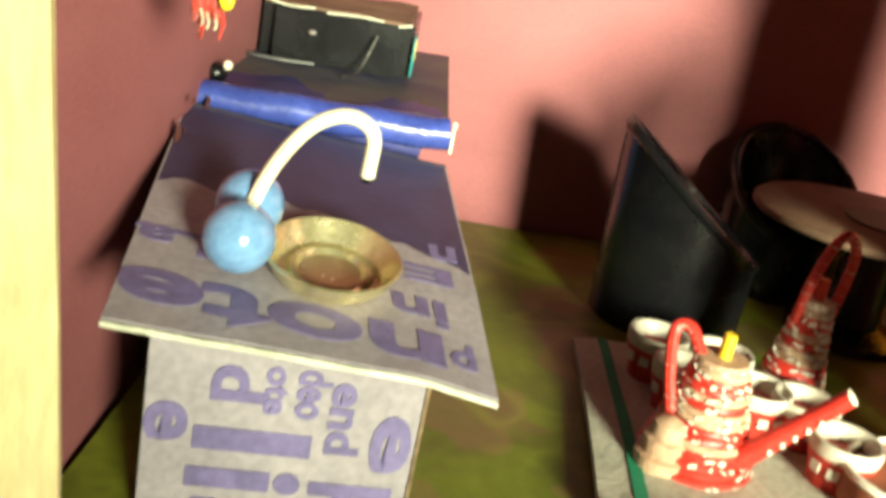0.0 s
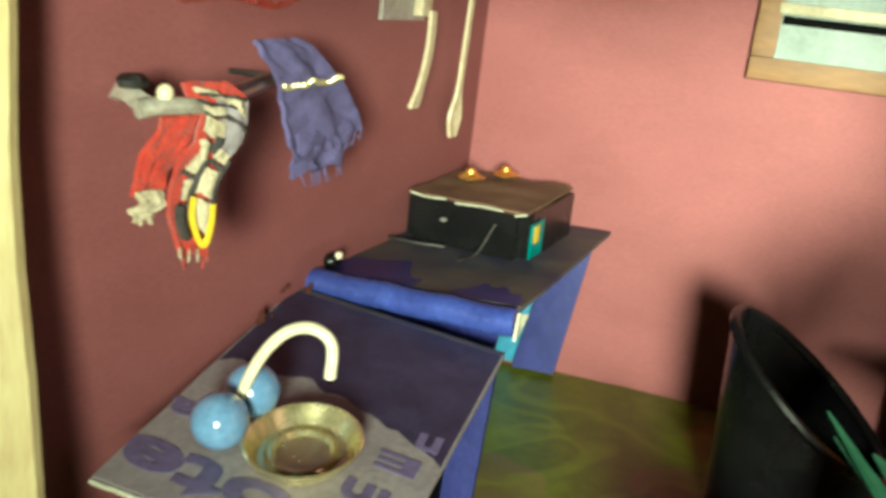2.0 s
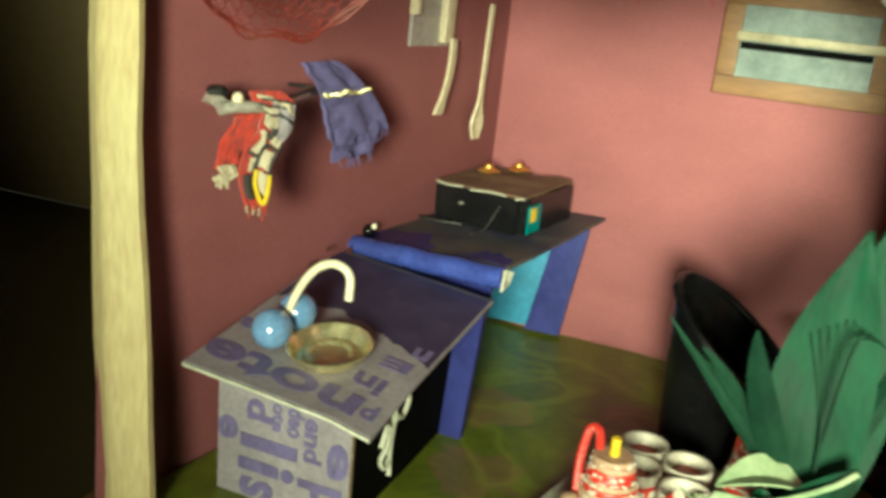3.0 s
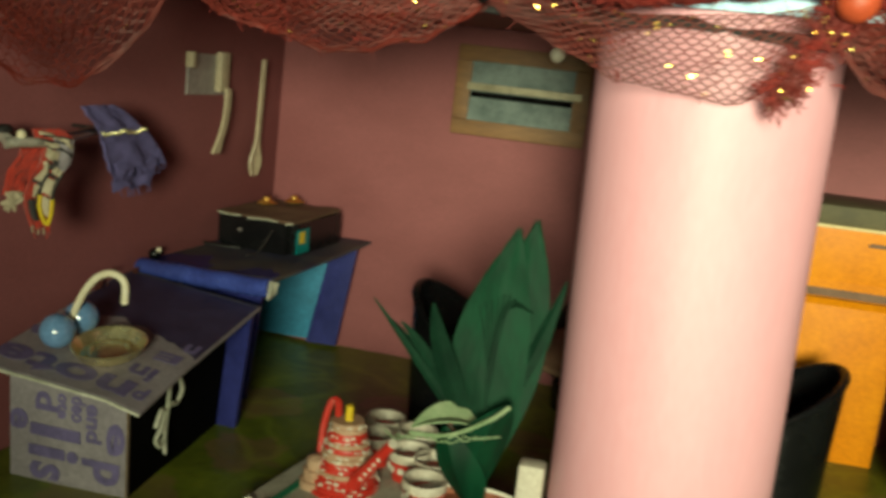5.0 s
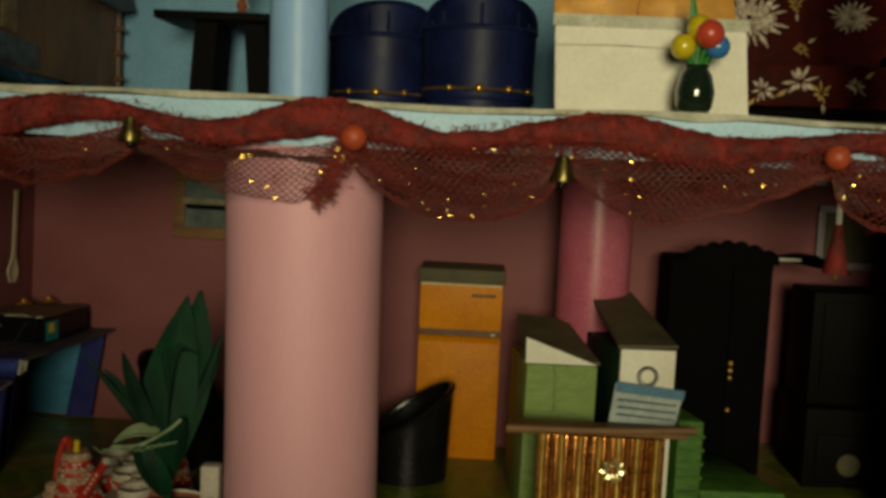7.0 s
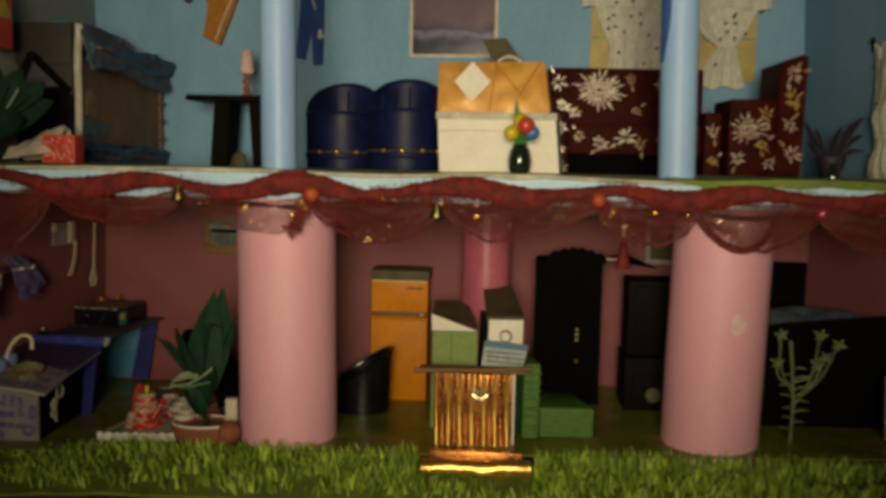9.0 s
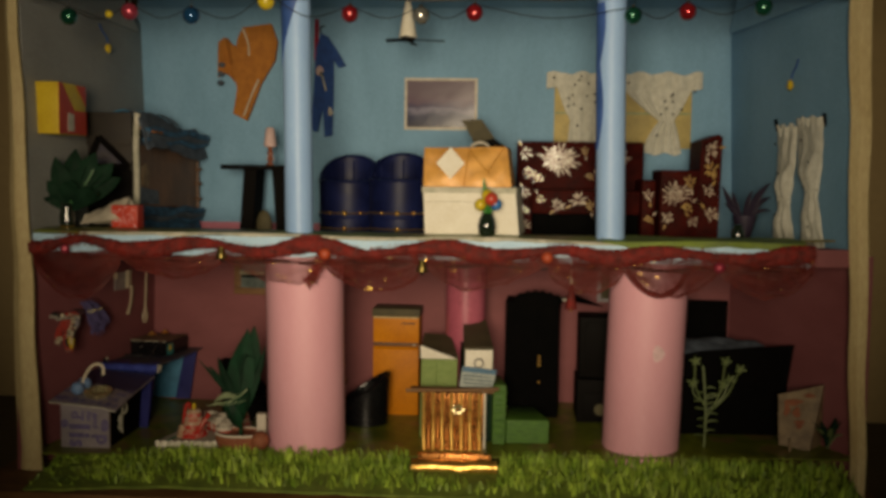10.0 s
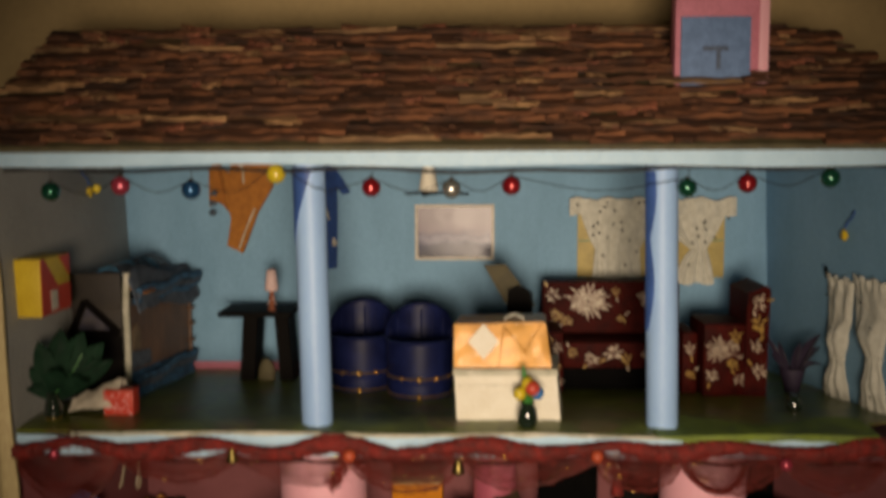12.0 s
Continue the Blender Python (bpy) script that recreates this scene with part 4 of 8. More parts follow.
part("end_cap", lathe([(0.0, 0), (0.0026, 0.0004), (0.0030, 0.0018), (0.0020, 0.0028), (0.0, 0.0030)], 12, (-0.3335, 0.0146, 0.1165), wobble=0.18), WIRE, rail, "black frayed fixing")
part("sleeve", tube(curve_points([(-0.3285, 0.0082, 0.1142), (-0.3262, 0.0120, 0.1146), (-0.3238, 0.0165, 0.1144), (-0.3225, 0.0205, 0.1140)]), 0.0019, 12, taper=0.85), PALE_STEEL, rail, "pale metal sleeve")
part("screw", ball(0.0017, (-0.3258, 0.0130, 0.1170), n=12), CREAM_TUBE, rail, "white bead screw")
part("bracket", box(-0.3370, 0.0548, 0.1154, -0.3246, 0.0562, 0.1166, 0.0003), WIRE, rail, "thin black hook")


def shaped_cloth(rows, x, folds, seed, depth=0.0014, n=20, m=26, slant=0.0):
    """A cloth against the left wall whose outline is given by rows (height, near edge, far edge) from the top down."""
    def edge(v):
        f = v * (len(rows) - 1)
        i = min(int(f), len(rows) - 2)
        k = f - i
        return [a + (b - a) * k for a, b in zip(rows[i], rows[i + 1])]
    def at(u, v):
        z, a, b = edge(v)
        swell = 0.0018 * math.sin(math.pi * min(1.0, 1.6 * v)) if v < 0.6 else 0.0
        xx = x + swell + depth * math.sin(u * folds * math.pi + seed + 0.8 * math.sin(3 * v)) * (0.35 + 0.65 * v) + 0.0008 * noise.noise((u * 6, v * 6, seed))
        xx += slant * (a + (b - a) * u - 0.013)
        return (xx, a + (b - a) * u + 0.0009 * noise.noise((v * 7, seed, u * 2)), z + 0.0010 * math.sin(u * 11 + seed) * v)
    return sheet(at, n, m, 0.0011), at


cloth = thing("knit_cloth", (-0.328, 0.022, 0.084), "red and cream knitted rag hanging from the rail", "cloth", wide=True)
bm, _ = shaped_cloth([(0.1137, 0.0183, 0.0255), (0.1113, 0.0175, 0.0253), (0.1058, 0.0159, 0.0228), (0.0997, 0.0146, 0.0209), (0.095, 0.0137, 0.0204)], -0.3340, 3, 1.0, 0.0004, 20, 26, 0.6)
part("red_strip", bm, RED_KNIT, cloth, "red ribbed knit")
bm, _ = shaped_cloth([(0.0968, 0.0133, 0.0177), (0.0938, 0.0122, 0.0167), (0.0911, 0.0132, 0.016)], -0.3325, 3, 6.0, 0.0003, 14, 10, 0.6)
part("white_tip", bm, WHITE_KNIT, cloth, "cream frayed end")
bm, face = shaped_cloth([(0.1184, 0.018, 0.0252), (0.1156, 0.0184, 0.0288), (0.1119, 0.0199, 0.0285), (0.107, 0.0191, 0.0274), (0.1028, 0.0171, 0.0251), (0.0979, 0.0162, 0.024), (0.0916, 0.0157, 0.0234), (0.0847, 0.0175, 0.023)], -0.3285, 2, 2.0, 0.0005, 24, 40, 0.6)
fold = part("patterned_strip", bm, RED_KNIT, cloth, "red knit with cream and charcoal bands")


def knit_patch(name, u0, u1, v0, v1, material, tilt=0.0, lift=0.0009):
    """A patch of other wool worked into the rag; its edges waver."""
    def at(u, v):
        uu = u0 + (u1 - u0) * u + 0.03 * noise.noise((v * 6, u0 * 30, 1))
        vv = v0 + (v1 - v0) * v + tilt * (u - 0.5) + 0.012 * noise.noise((u * 6, v0 * 30, 2))
        return Vector(face(min(0.99, max(0.01, uu)), min(0.99, max(0.01, vv)))) + Vector((lift + 0.0004 * math.sin(math.pi * u), -0.6 * lift, 0))
    part(name, sheet(at, 8, 8, 0.0007), material, fold)


knit_patch("grey_patch", 0.42, 0.97, 0.14, 0.50, GREY_PAPER, 0.06)
for u0, u1, v0, v1, tilt in ((0.10, 0.50, 0.05, 0.10, 0.05), (0.35, 0.80, 0.12, 0.17, 0.09), (0.06, 0.48, 0.19, 0.25, 0.05), (0.08, 0.50, 0.29, 0.38, 0.05), (0.55, 0.85, 0.49, 0.55, 0.02), (0.55, 0.86, 0.60, 0.74, 0.0), (0.58, 0.82, 0.76, 0.90, 0.0), (0.16, 0.40, 0.50, 0.60, 0.03), (0.18, 0.38, 0.64, 0.74, 0.0), (0.62, 0.92, 0.20, 0.24, 0.08)):
    knit_patch("cream_patch", u0, u1, v0, v1, WHITE_KNIT, tilt, 0.0014)
for u0, u1, v0, v1, tilt in ((0.15, 0.90, 0.105, 0.125, 0.07), (0.06, 0.70, 0.175, 0.192, 0.06), (0.06, 0.62, 0.262, 0.282, 0.06), (0.50, 0.95, 0.31, 0.33, 0.08), (0.55, 0.92, 0.565, 0.588, 0.03), (0.42, 0.50, 0.55, 0.86, 0.0), (0.88, 0.95, 0.55, 0.84, 0.0), (0.10, 0.40, 0.61, 0.63, 0.03), (0.08, 0.36, 0.77, 0.92, 0.0), (0.38, 0.52, 0.40, 0.50, 0.04)):
    knit_patch("dark_band", u0, u1, v0, v1, GREY_KNIT, tilt, 0.0017)
part("yellow_loop", tube(curve_points([Vector(face(u, v)) + Vector((0.0022, -0.0014, 0)) for u, v in ((0.52, 0.76), (0.48, 0.85), (0.56, 0.94), (0.74, 0.95), (0.88, 0.88), (0.90, 0.77))]), 0.0007, 6), YELLOW, cloth, "yellow knit loop")
part("pale_loop", tube(curve_points([Vector(face(u, v)) + Vector((0.0014, -0.0010, 0)) for u, v in ((0.06, 0.43), (0.16, 0.41), (0.28, 0.45), (0.34, 0.52))]), 0.0008, 6), WHITE_KNIT, cloth, "cream cord")
for k in range(9):
    q = Vector(face(0.05 + 0.11 * k, 0.985)) + Vector((0.0006, -0.0004, 0))
    part("thread", tube(curve_points([q, q + Vector((0.0005, -0.0008, -0.0014)), q + Vector((0.0003, rnd.uniform(-0.0012, 0.0010), -rnd.uniform(0.0018, 0.0034)))], 3), 0.00026, 4), WHITE_KNIT if k % 3 == 0 else RED_KNIT, cloth)

PLAN["crooked"] = True
cloth = thing("violet_cloth", (-0.333, 0.077, 0.089), "folded violet cloth tied with a gold chain", "cloth", wide=True)
bm, face = shaped_cloth([(0.1262, 0.0560, 0.0740), (0.1235, 0.0575, 0.0800), (0.1180, 0.0640, 0.0890), (0.1120, 0.0700, 0.1010), (0.1060, 0.0728, 0.1080), (0.1005, 0.0748, 0.1135)], -0.3318, 3, 3.0, 0.0010, 26, 30)
body = part("cloth", bm, LILAC_CLOTH, cloth)
bm, _ = shaped_cloth([(0.1055, 0.0775, 0.1060), (0.0985, 0.0800, 0.1050), (0.0925, 0.0815, 0.1035)], -0.3335, 3, 5.0, 0.0012, 18, 12)
part("lower_fold", bm, LILAC_CLOTH, cloth)
for i in range(20):
    part("chain_link", ball(0.00085, Vector(face(0.02 + 0.96 * i / 19, 0.47 + 0.010 * math.sin(i * 1.3))) + Vector((0.0011, 0, 0)), n=8), BRASS, body)
for i in range(34):
    u = rnd.random()
    p = Vector(face(u, 1.0))
    if i % 3 == 0:
        p = Vector((-0.3330, 0.0815 + 0.022 * u, 0.0925))
    part("fringe", tube(curve_points([p, p + Vector((0.0006, rnd.uniform(-0.001, 0.001), -0.0014)), p + Vector((0.0010, rnd.uniform(-0.0018, 0.0018), -rnd.uniform(0.002, 0.0036)))], 3), 0.00018, 4), LILAC_CLOTH, body)

# utensil holder on the left wall by the corner
hold = thing("utensil_rack", (-0.346, 0.19, 0.13), "small white rack with two plastic utensils hanging", "rack", wide=True)
part("plate", slab_poly([(-0.3475, 0.153, 0.1280), (-0.3495, 0.226, 0.1275), (-0.3495, 0.226, 0.1455), (-0.3475, 0.153, 0.1465)], 0.0012, (1, 0, 0)), FROSTED, hold, "frosted grey plastic plate")
part("handle_block", box(-0.3475, 0.180, 0.1290, -0.3440, 0.189, 0.1475, 0.0010), UTENSIL, hold)
part("lip", box(-0.3480, 0.1525, 0.1400, -0.3440, 0.156, 0.1470, 0.0006), UTENSIL, hold)
def knife(u, v):
    w = 0.0022 + 0.0012 * math.exp(-((v - 0.05) / 0.10) ** 2)
    y = 0.1850 - 0.0085 * (1 - v) ** 1.6 + w * (u - 0.5) * 2
    return (-0.3425 + 0.001 * math.sin(3 * v), y, 0.1010 + 0.030 * v)
part("knife", sheet(knife, 4, 16, 0.0014), UTENSIL, hold, "yellowed plastic knife")
def spoon(u, v):
    bowl = math.exp(-((v - 0.12) / 0.11) ** 2)
    w = 0.0019 + 0.0050 * bowl
    y = 0.2260 - 0.004 * v + w * (u - 0.5) * 2
    return (-0.3440 + 0.003 * v - 0.0018 * bowl * math.cos((u - 0.5) * 3), y, 0.0875 + 0.0580 * v)
part("spoon", sheet(spoon, 8, 30, 0.0012), UTENSIL, hold, "yellowed plastic spoon")

# framed mirror on the back wall
mir = thing("wall_mirror", (-0.205, BACK, 0.145), "small old mirror in a brown wooden frame", "mirror", wide=True)
mz0, mz1, mx0, mx1 = 0.1205, 0.1640, -0.2415, -0.1680
for nm, b in (("rail", (mx0, mz0, mx1, mz0 + 0.0075)), ("rail", (mx0, mz1 - 0.0075, mx1, mz1)), ("stile", (mx0, mz0 + 0.0075, mx0 + 0.0085, mz1 - 0.0075)), ("stile", (mx1 - 0.0085, mz0 + 0.0075, mx1, mz1 - 0.0075))):
    part(nm, box(b[0], BACK - 0.0055, b[1], b[2], BACK - 0.0003, b[3], 0.0008), WOOD, mir)
part("glass", box(mx0 + 0.008, BACK - 0.0032, mz0 + 0.007, mx1 - 0.008, BACK - 0.0022, mz1 - 0.007, 0), MIRROR, mir, "dull mirror glass")
# These two bands paint what the mirror would reflect.
part("pale_reflection", box(mx0 + 0.007, BACK - 0.0065, 0.1425, mx1 - 0.004, BACK - 0.0034, 0.1460, 0.0004), REFLECTED_BAND, mir, "pale band painted as a reflection in the glass")
part("dark_band", box(mx0 + 0.009, BACK - 0.0040, 0.1392, mx1 - 0.009, BACK - 0.0034, 0.1420, 0.0002), BLACK_MATT, mir, "black band painted as a reflection in the glass")

# ---- lower storey: dining set ----


def tub_chair(name, x, y, z, r, h_back, h_front, facing, material, label, group, ribs=0, arch=False):
    """A tub chair cut from a plastic cap: a round wall whose rim falls from the back to the front."""
    t = thing(name, (x, y, z), label, "chair", group)
    n, rows, w = 40, 7, 0.0016
    def lift(a):
        """Share of the back's extra height round the rim."""
        return max(0.0, math.cos(a)) ** 0.75 if arch else ((1 + math.cos(a)) / 2) ** 1.15
    def wall(rad, bm, flip):
        grid = []
        for j in range(rows + 1):
            ring = []
            for i in range(n):
                a = 2 * math.pi * i / n
                s = (1 + math.cos(a)) / 2
                h = h_front + (h_back - h_front) * lift(a)
                rr = rad * (1 + 0.10 * (j / rows) * s)
                ring.append(bm.verts.new((x + rr * math.cos(a + facing), y + rr * math.sin(a + facing), z + h * j / rows)))
            grid.append(ring)
        for p, q in zip(grid, grid[1:]):
            for i in range(n):
                f = (p[i], p[(i + 1) % n], q[(i + 1) % n], q[i])
                bm.faces.new(f[::-1] if flip else f)
        return grid
    bm = bmesh.new()
    o, i2 = wall(r, bm, False), wall(r - w, bm, True)
    for i in range(n):
        k = (i + 1) % n
        bm.faces.new((o[-1][i], o[-1][k], i2[-1][k], i2[-1][i]))
        bm.faces.new((o[0][k], o[0][i], i2[0][i], i2[0][k]))
    part("shell", bm, material, t)
    pts = []
    for i in range(n + 1):
        a = 2 * math.pi * i / n
        s = (1 + math.cos(a)) / 2
        h = h_front + (h_back - h_front) * lift(a)
        rr = (r - w / 2) * (1 + 0.10 * s)
        pts.append((x + rr * math.cos(a + facing), y + rr * math.sin(a + facing), z + h))
    part("rim", tube(pts, 0.0017, 8, cap=False), material, t)
    part("seat", lathe([(r - w, 0), (r - w, 0.0020), (r * 0.5, 0.0024), (0.0, 0.0024)], n, (x, y, z + h_front * 0.45)), material, t)
    for q in range(ribs):
        a = facing + radians(-70 + 140 * q / max(1, ribs - 1))
        s = (1 + math.cos(a - facing)) / 2
        h = (h_front + (h_back - h_front) * lift(a - facing)) * 0.93
        rr = (r - w - 0.0004) * (1 + 0.07 * s)
        part("rib", tube([(x + rr * 0.98 * math.cos(a), y + rr * 0.98 * math.sin(a), z + h_front * 0.6), (x + rr * math.cos(a), y + rr * math.sin(a), z + h)], 0.0010, 6), material, t)
    return t


GZ = ground_z(-0.15, 0.17)
tub_chair("dining_chair", -0.2020, 0.160, GZ, 0.0232, 0.0590, 0.0230, radians(168), BLACK, "black plastic tub chair with a sloping rim", "chairs round the table")
tub_chair("dining_chair", -0.1400, 0.222, GZ, 0.0230, 0.0560, 0.0230, radians(90), BLACK, "black plastic tub chair against the back wall", "chairs round the table")
tub_chair("dining_chair", -0.0690, 0.150, GZ, 0.0225, 0.0510, 0.0215, radians(8), BLACK, "black plastic tub chair with a sloping rim", "chairs round the table")
tbl = thing("round_table", (-0.134, 0.163, GZ), "round brown table with a dark centre", "table")
part("tabletop", lathe([(0.0, 0.0), (0.0400, 0.0), (0.0412, 0.0010), (0.0412, 0.0026), (0.0400, 0.0034), (0.0, 0.0034)], 48, (-0.134, 0.163, GZ + 0.0375)), BROWN_TOP, tbl)
part("pedestal", lathe([(0.020, 0.0), (0.020, 0.003), (0.010, 0.006), (0.008, 0.030), (0.014, 0.0375)], 28, (-0.134, 0.163, GZ)), BLACK, tbl)
part("centre_mat", lathe([(0.0, 0.0), (0.0150, 0.0), (0.0152, 0.0005), (0.0, 0.0008)], 32, (-0.134, 0.158, GZ + 0.0412)), OLIVE_LID, tbl, "dark round mat")

PLAN["aside"] = Vector((0.0030, 0, -0.0010))
fr = thing("toy_fridge", (-0.04, 0.228, 0), "amber two-door toy fridge with a brown top", "fridge")
fx0, fx1, fy = -0.0635, -0.0155, 0.2115
fz = ground_z(-0.04, 0.21)
part("body", box(fx0, fy + 0.003, fz, fx1, BACK - 0.002, 0.105, 0.0012), ORANGE, fr)
d1 = part("door", box(fx0, fy, fz + 0.001, fx1, fy + 0.0028, 0.0745, 0.0009), ORANGE, fr, "lower amber door")
d2 = part("door", box(fx0, fy, 0.0790, fx1, fy + 0.0028, 0.1055, 0.0009), ORANGE, fr, "upper amber door")
part("gap_strip", box(fx0 + 0.0005, fy + 0.0016, 0.0748, fx1 - 0.0005, fy + 0.0032, 0.0787, 0.0003), BROWN_TOP, fr, "dark gap between the doors")
for z, slope in ((0.0712, 1), (0.0790, -1)):
    part("door_lip", slab_poly([(fx0 + 0.001, fy - 0.0016 * (slope < 0), z), (fx1 - 0.001, fy - 0.0016 * (slope < 0), z), (fx1 - 0.001, fy - 0.0016 * (slope > 0), z + 0.0033), (fx0 + 0.001, fy - 0.0016 * (slope > 0), z + 0.0033)], 0.0010, (0, 1, 0)), ORANGE, d1 if slope > 0 else d2, "slanted amber lip")
part("catch", box(fx1 - 0.006, fy - 0.0008, 0.0757, fx1 - 0.0035, fy + 0.002, 0.0772, 0.0003), CUP_WHITE, fr, "tiny pale catch")
part("handle", box(fx1 - 0.018, fy - 0.0012, 0.0985, fx1 - 0.004, fy, 0.1002, 0.0003), BROWN_TOP, d2, "narrow brown handle")
part("top_cover", box(fx0 - 0.001, fy - 0.001, 0.1062, fx1 + 0.001, BACK - 0.002, 0.1145, 0.0010), OLIVE_LID, fr, "olive brown card lid")
part("pale_edge", box(fx0 + 0.0005, fy - 0.0016, 0.1048, fx1 - 0.0005, fy + 0.001, 0.1062, 0.0004), CREAM, fr, "pale card edge under the lid")

PLAN["aside"] = Vector((0, 0, 0))
# ---- lower storey: tray with rolled-paper tea set ----
TZ = ground_z(-0.21, 0.07) + 0.0042
tray = thing("tray", (-0.214, 0.072, 0), "white striped tissue tray on the floor", "tray", wide=True)
def tr(u, v):
    x, y = -0.244 + 0.060 * u + 0.006 * v * (1 - u), 0.024 + 0.100 * v
    return (x, y, TZ - 0.0012 + 0.0008 * noise.noise((u * 4, v * 4, 8)))
part("cloth", sheet(tr, 16, 20, 0.0020), TISSUE, tray)
def trs(u, v):
    p = Vector(tr(0.13 + 0.05 * u, v))
    p.z += 0.0012
    return p
part("stripe", sheet(trs, 2, 20, 0.0003), STRIPE_GREEN, tray, "green woven stripe")
def trf(u, v):
    x = -0.243 + 0.056 * u
    return (x, 0.0225 + 0.0008 * math.sin(u * 40), TZ - 0.0055 + 0.006 * v + 0.0008 * math.sin(u * 55))
part("lace_edge", sheet(trf, 40, 3, 0.0010), WHITE_CARD, tray, "crimped white edge")


PLAN["crooked"] = False
RED_Z = 0.0052


def rolled_pot(name, x, y, z, h, r, top_r, label, stub):
    """A pot of stacked paper rolls: each ring is a little smaller than the one below."""
    t = thing(name, (x, y, z), label, "jug", "red tea set")
    n = 15
    tans = (4, 7, 8, 10, 13, 14)
    specks = bmesh.new()
    for i in range(n):
        sh = i / (n - 1)
        rr = r + (top_r - r) * sh ** 0.85
        z0, dz = z + h * i / n, h / n
        tan = i in tans
        part("tan_ring" if tan else "red_ring", lathe([(0.0, 0.0), (rr * 0.97, 0.0), (rr * 1.01, dz * 0.25), (rr * 1.02, dz * 0.6), (rr * 0.96, dz * 1.02), (0.0, dz * 1.04)], 26, (x + 0.0003 * math.sin(2.1 * i), y, z0), wobble=0.016), TAN_PAPER if tan else RED_PAPER, t, "rolled tan paper ring" if tan else "rolled red paper ring")
        for q in range(13):
            a = -3.3 + 0.30 * q + rnd.uniform(-0.12, 0.12)
            if rnd.random() < (0.35 if i < 4 else 0.5):
                continue
            w, hh = rnd.uniform(0.0003, 0.0013), dz * rnd.uniform(0.12, 0.42)
            m = Matrix.Translation((x + rr * 1.012 * math.cos(a), y + rr * 1.012 * math.sin(a), z0 + dz * rnd.uniform(0.25, 0.75))) @ Euler((rnd.uniform(-0.5, 0.5), 0, a)).to_matrix().to_4x4()
            c = [specks.verts.new(m @ Vector((dx, dy * w, dz2 * hh))) for dx in (-0.0002, 0.0003) for dy, dz2 in ((-1, -0.6), (0.7, -1), (1, 0.8), (-0.6, 1))]
            specks.faces.new(c[4:])
            for e in range(4):
                specks.faces.new((c[e], c[(e + 1) % 4], c[4 + (e + 1) % 4], c[4 + e]))
    tagged(part("speckle", specks, WHITE_PRINT, t, "white printed flecks"), kind="stuff")
    part("stopper", lathe([(0.0015, 0), (0.0014, 0.0055), (0.0011, 0.0058), (0.0, 0.0056)], 12, (x, y, z + h - 0.0004)), stub, t)
    return t


def rolled_handle(t, loop, r):
    pts = curve_points(loop)
    part("handle", tube(pts, r, 8), RED_PAPER, t)
    for q in pts[1:-1:2]:
        m = TAN_PAPER if rnd.random() < 0.4 else WHITE_PRINT
        part("print_band", ball(r * rnd.uniform(1.02, 1.12), q, n=8, flat=rnd.uniform(0.25, 0.6)), m, t)


pot = rolled_pot("teapot", -0.2138, 0.0345, RED_Z, 0.0250, 0.0125, 0.0058, "teapot of rolled red and white paper", YELLOW)
rolled_handle(pot, [(-0.2180, 0.0350, 0.0285), (-0.2198, 0.0400, 0.0335), (-0.2228, 0.0412, 0.0325), (-0.2236, 0.0370, 0.0250), (-0.2228, 0.0330, 0.0170)], 0.0013)
part("side_roll", lathe([(0.0, 0.0), (0.0058, 0.0), (0.0060, 0.003), (0.0048, 0.0035), (0.0050, 0.0068), (0.0038, 0.0074), (0.0038, 0.0105), (0.0022, 0.0115), (0.0, 0.0118)], 20, (-0.2228, 0.0310, RED_Z)), TAN_PAPER, pot, "small rolled tan cone")
part("spout", tube([(-0.2085, 0.0270, 0.0105), (-0.2047, 0.0247, 0.0158), (-0.1939, 0.0189, 0.0316)], 0.0029, 14, taper=0.62), RED_PAPER, pot)
part("spout_tip", tube([(-0.1940, 0.0190, 0.0314), (-0.1936, 0.0187, 0.0320)], 0.0017, 12), WHITE_PRINT, pot)
for k in range(5):
    part("print_bar", box(-0.2050 + 0.0016 * k, 0.0222 - 0.0009 * k, 0.0150 + 0.0024 * k, -0.2040 + 0.0016 * k, 0.0228 - 0.0009 * k, 0.0162 + 0.0024 * k, 0), WHITE_PRINT, pot)
jug = rolled_pot("jug", -0.1780, 0.0620, RED_Z, 0.0300, 0.0098, 0.0040, "tall jug of rolled red paper with a loop handle", RED_PAPER)
rolled_handle(jug, [(-0.1825, 0.0615, 0.0270), (-0.1818, 0.0615, 0.0380), (-0.1790, 0.0620, 0.0480), (-0.1755, 0.0622, 0.0520), (-0.1722, 0.0622, 0.0470), (-0.1728, 0.0620, 0.0360), (-0.1740, 0.0620, 0.0290)], 0.0013)


def paper_cup(x, y, z, r, h):
    t = thing("paper_cup", (x, y, z), "small cup of rolled red paper, white inside", "cup", "red tea set")
    part("body", lathe([(r * 0.72, 0), (r * 0.80, h * 0.3), (r, h * 0.72)], 24, (x, y, z)), RED_PAPER, t)
    part("rim", lathe([(r * 0.98, h * 0.70), (r * 1.03, h * 0.86), (r, h), (r * 0.88, h * 0.99), (r * 0.66, h * 0.8), (r * 0.6, h * 0.5), (0.0, h * 0.48)], 24, (x, y, z)), CUP_WHITE, t, "white rolled paper rim")
    for i in range(5):
        a = -2.9 + 0.6 * i
        bm = box(-0.0003, -0.0012, -0.0011, 0.0003, 0.0012, 0.0011, 0)
        bmesh.ops.transform(bm, matrix=Matrix.Translation((x + r * 0.93 * math.cos(a), y + r * 0.93 * math.sin(a), z + h * 0.5)) @ Euler((0, 0, a)).to_matrix().to_4x4(), verts=bm.verts[:])
        part("print_bar", bm, WHITE_PRINT, t)


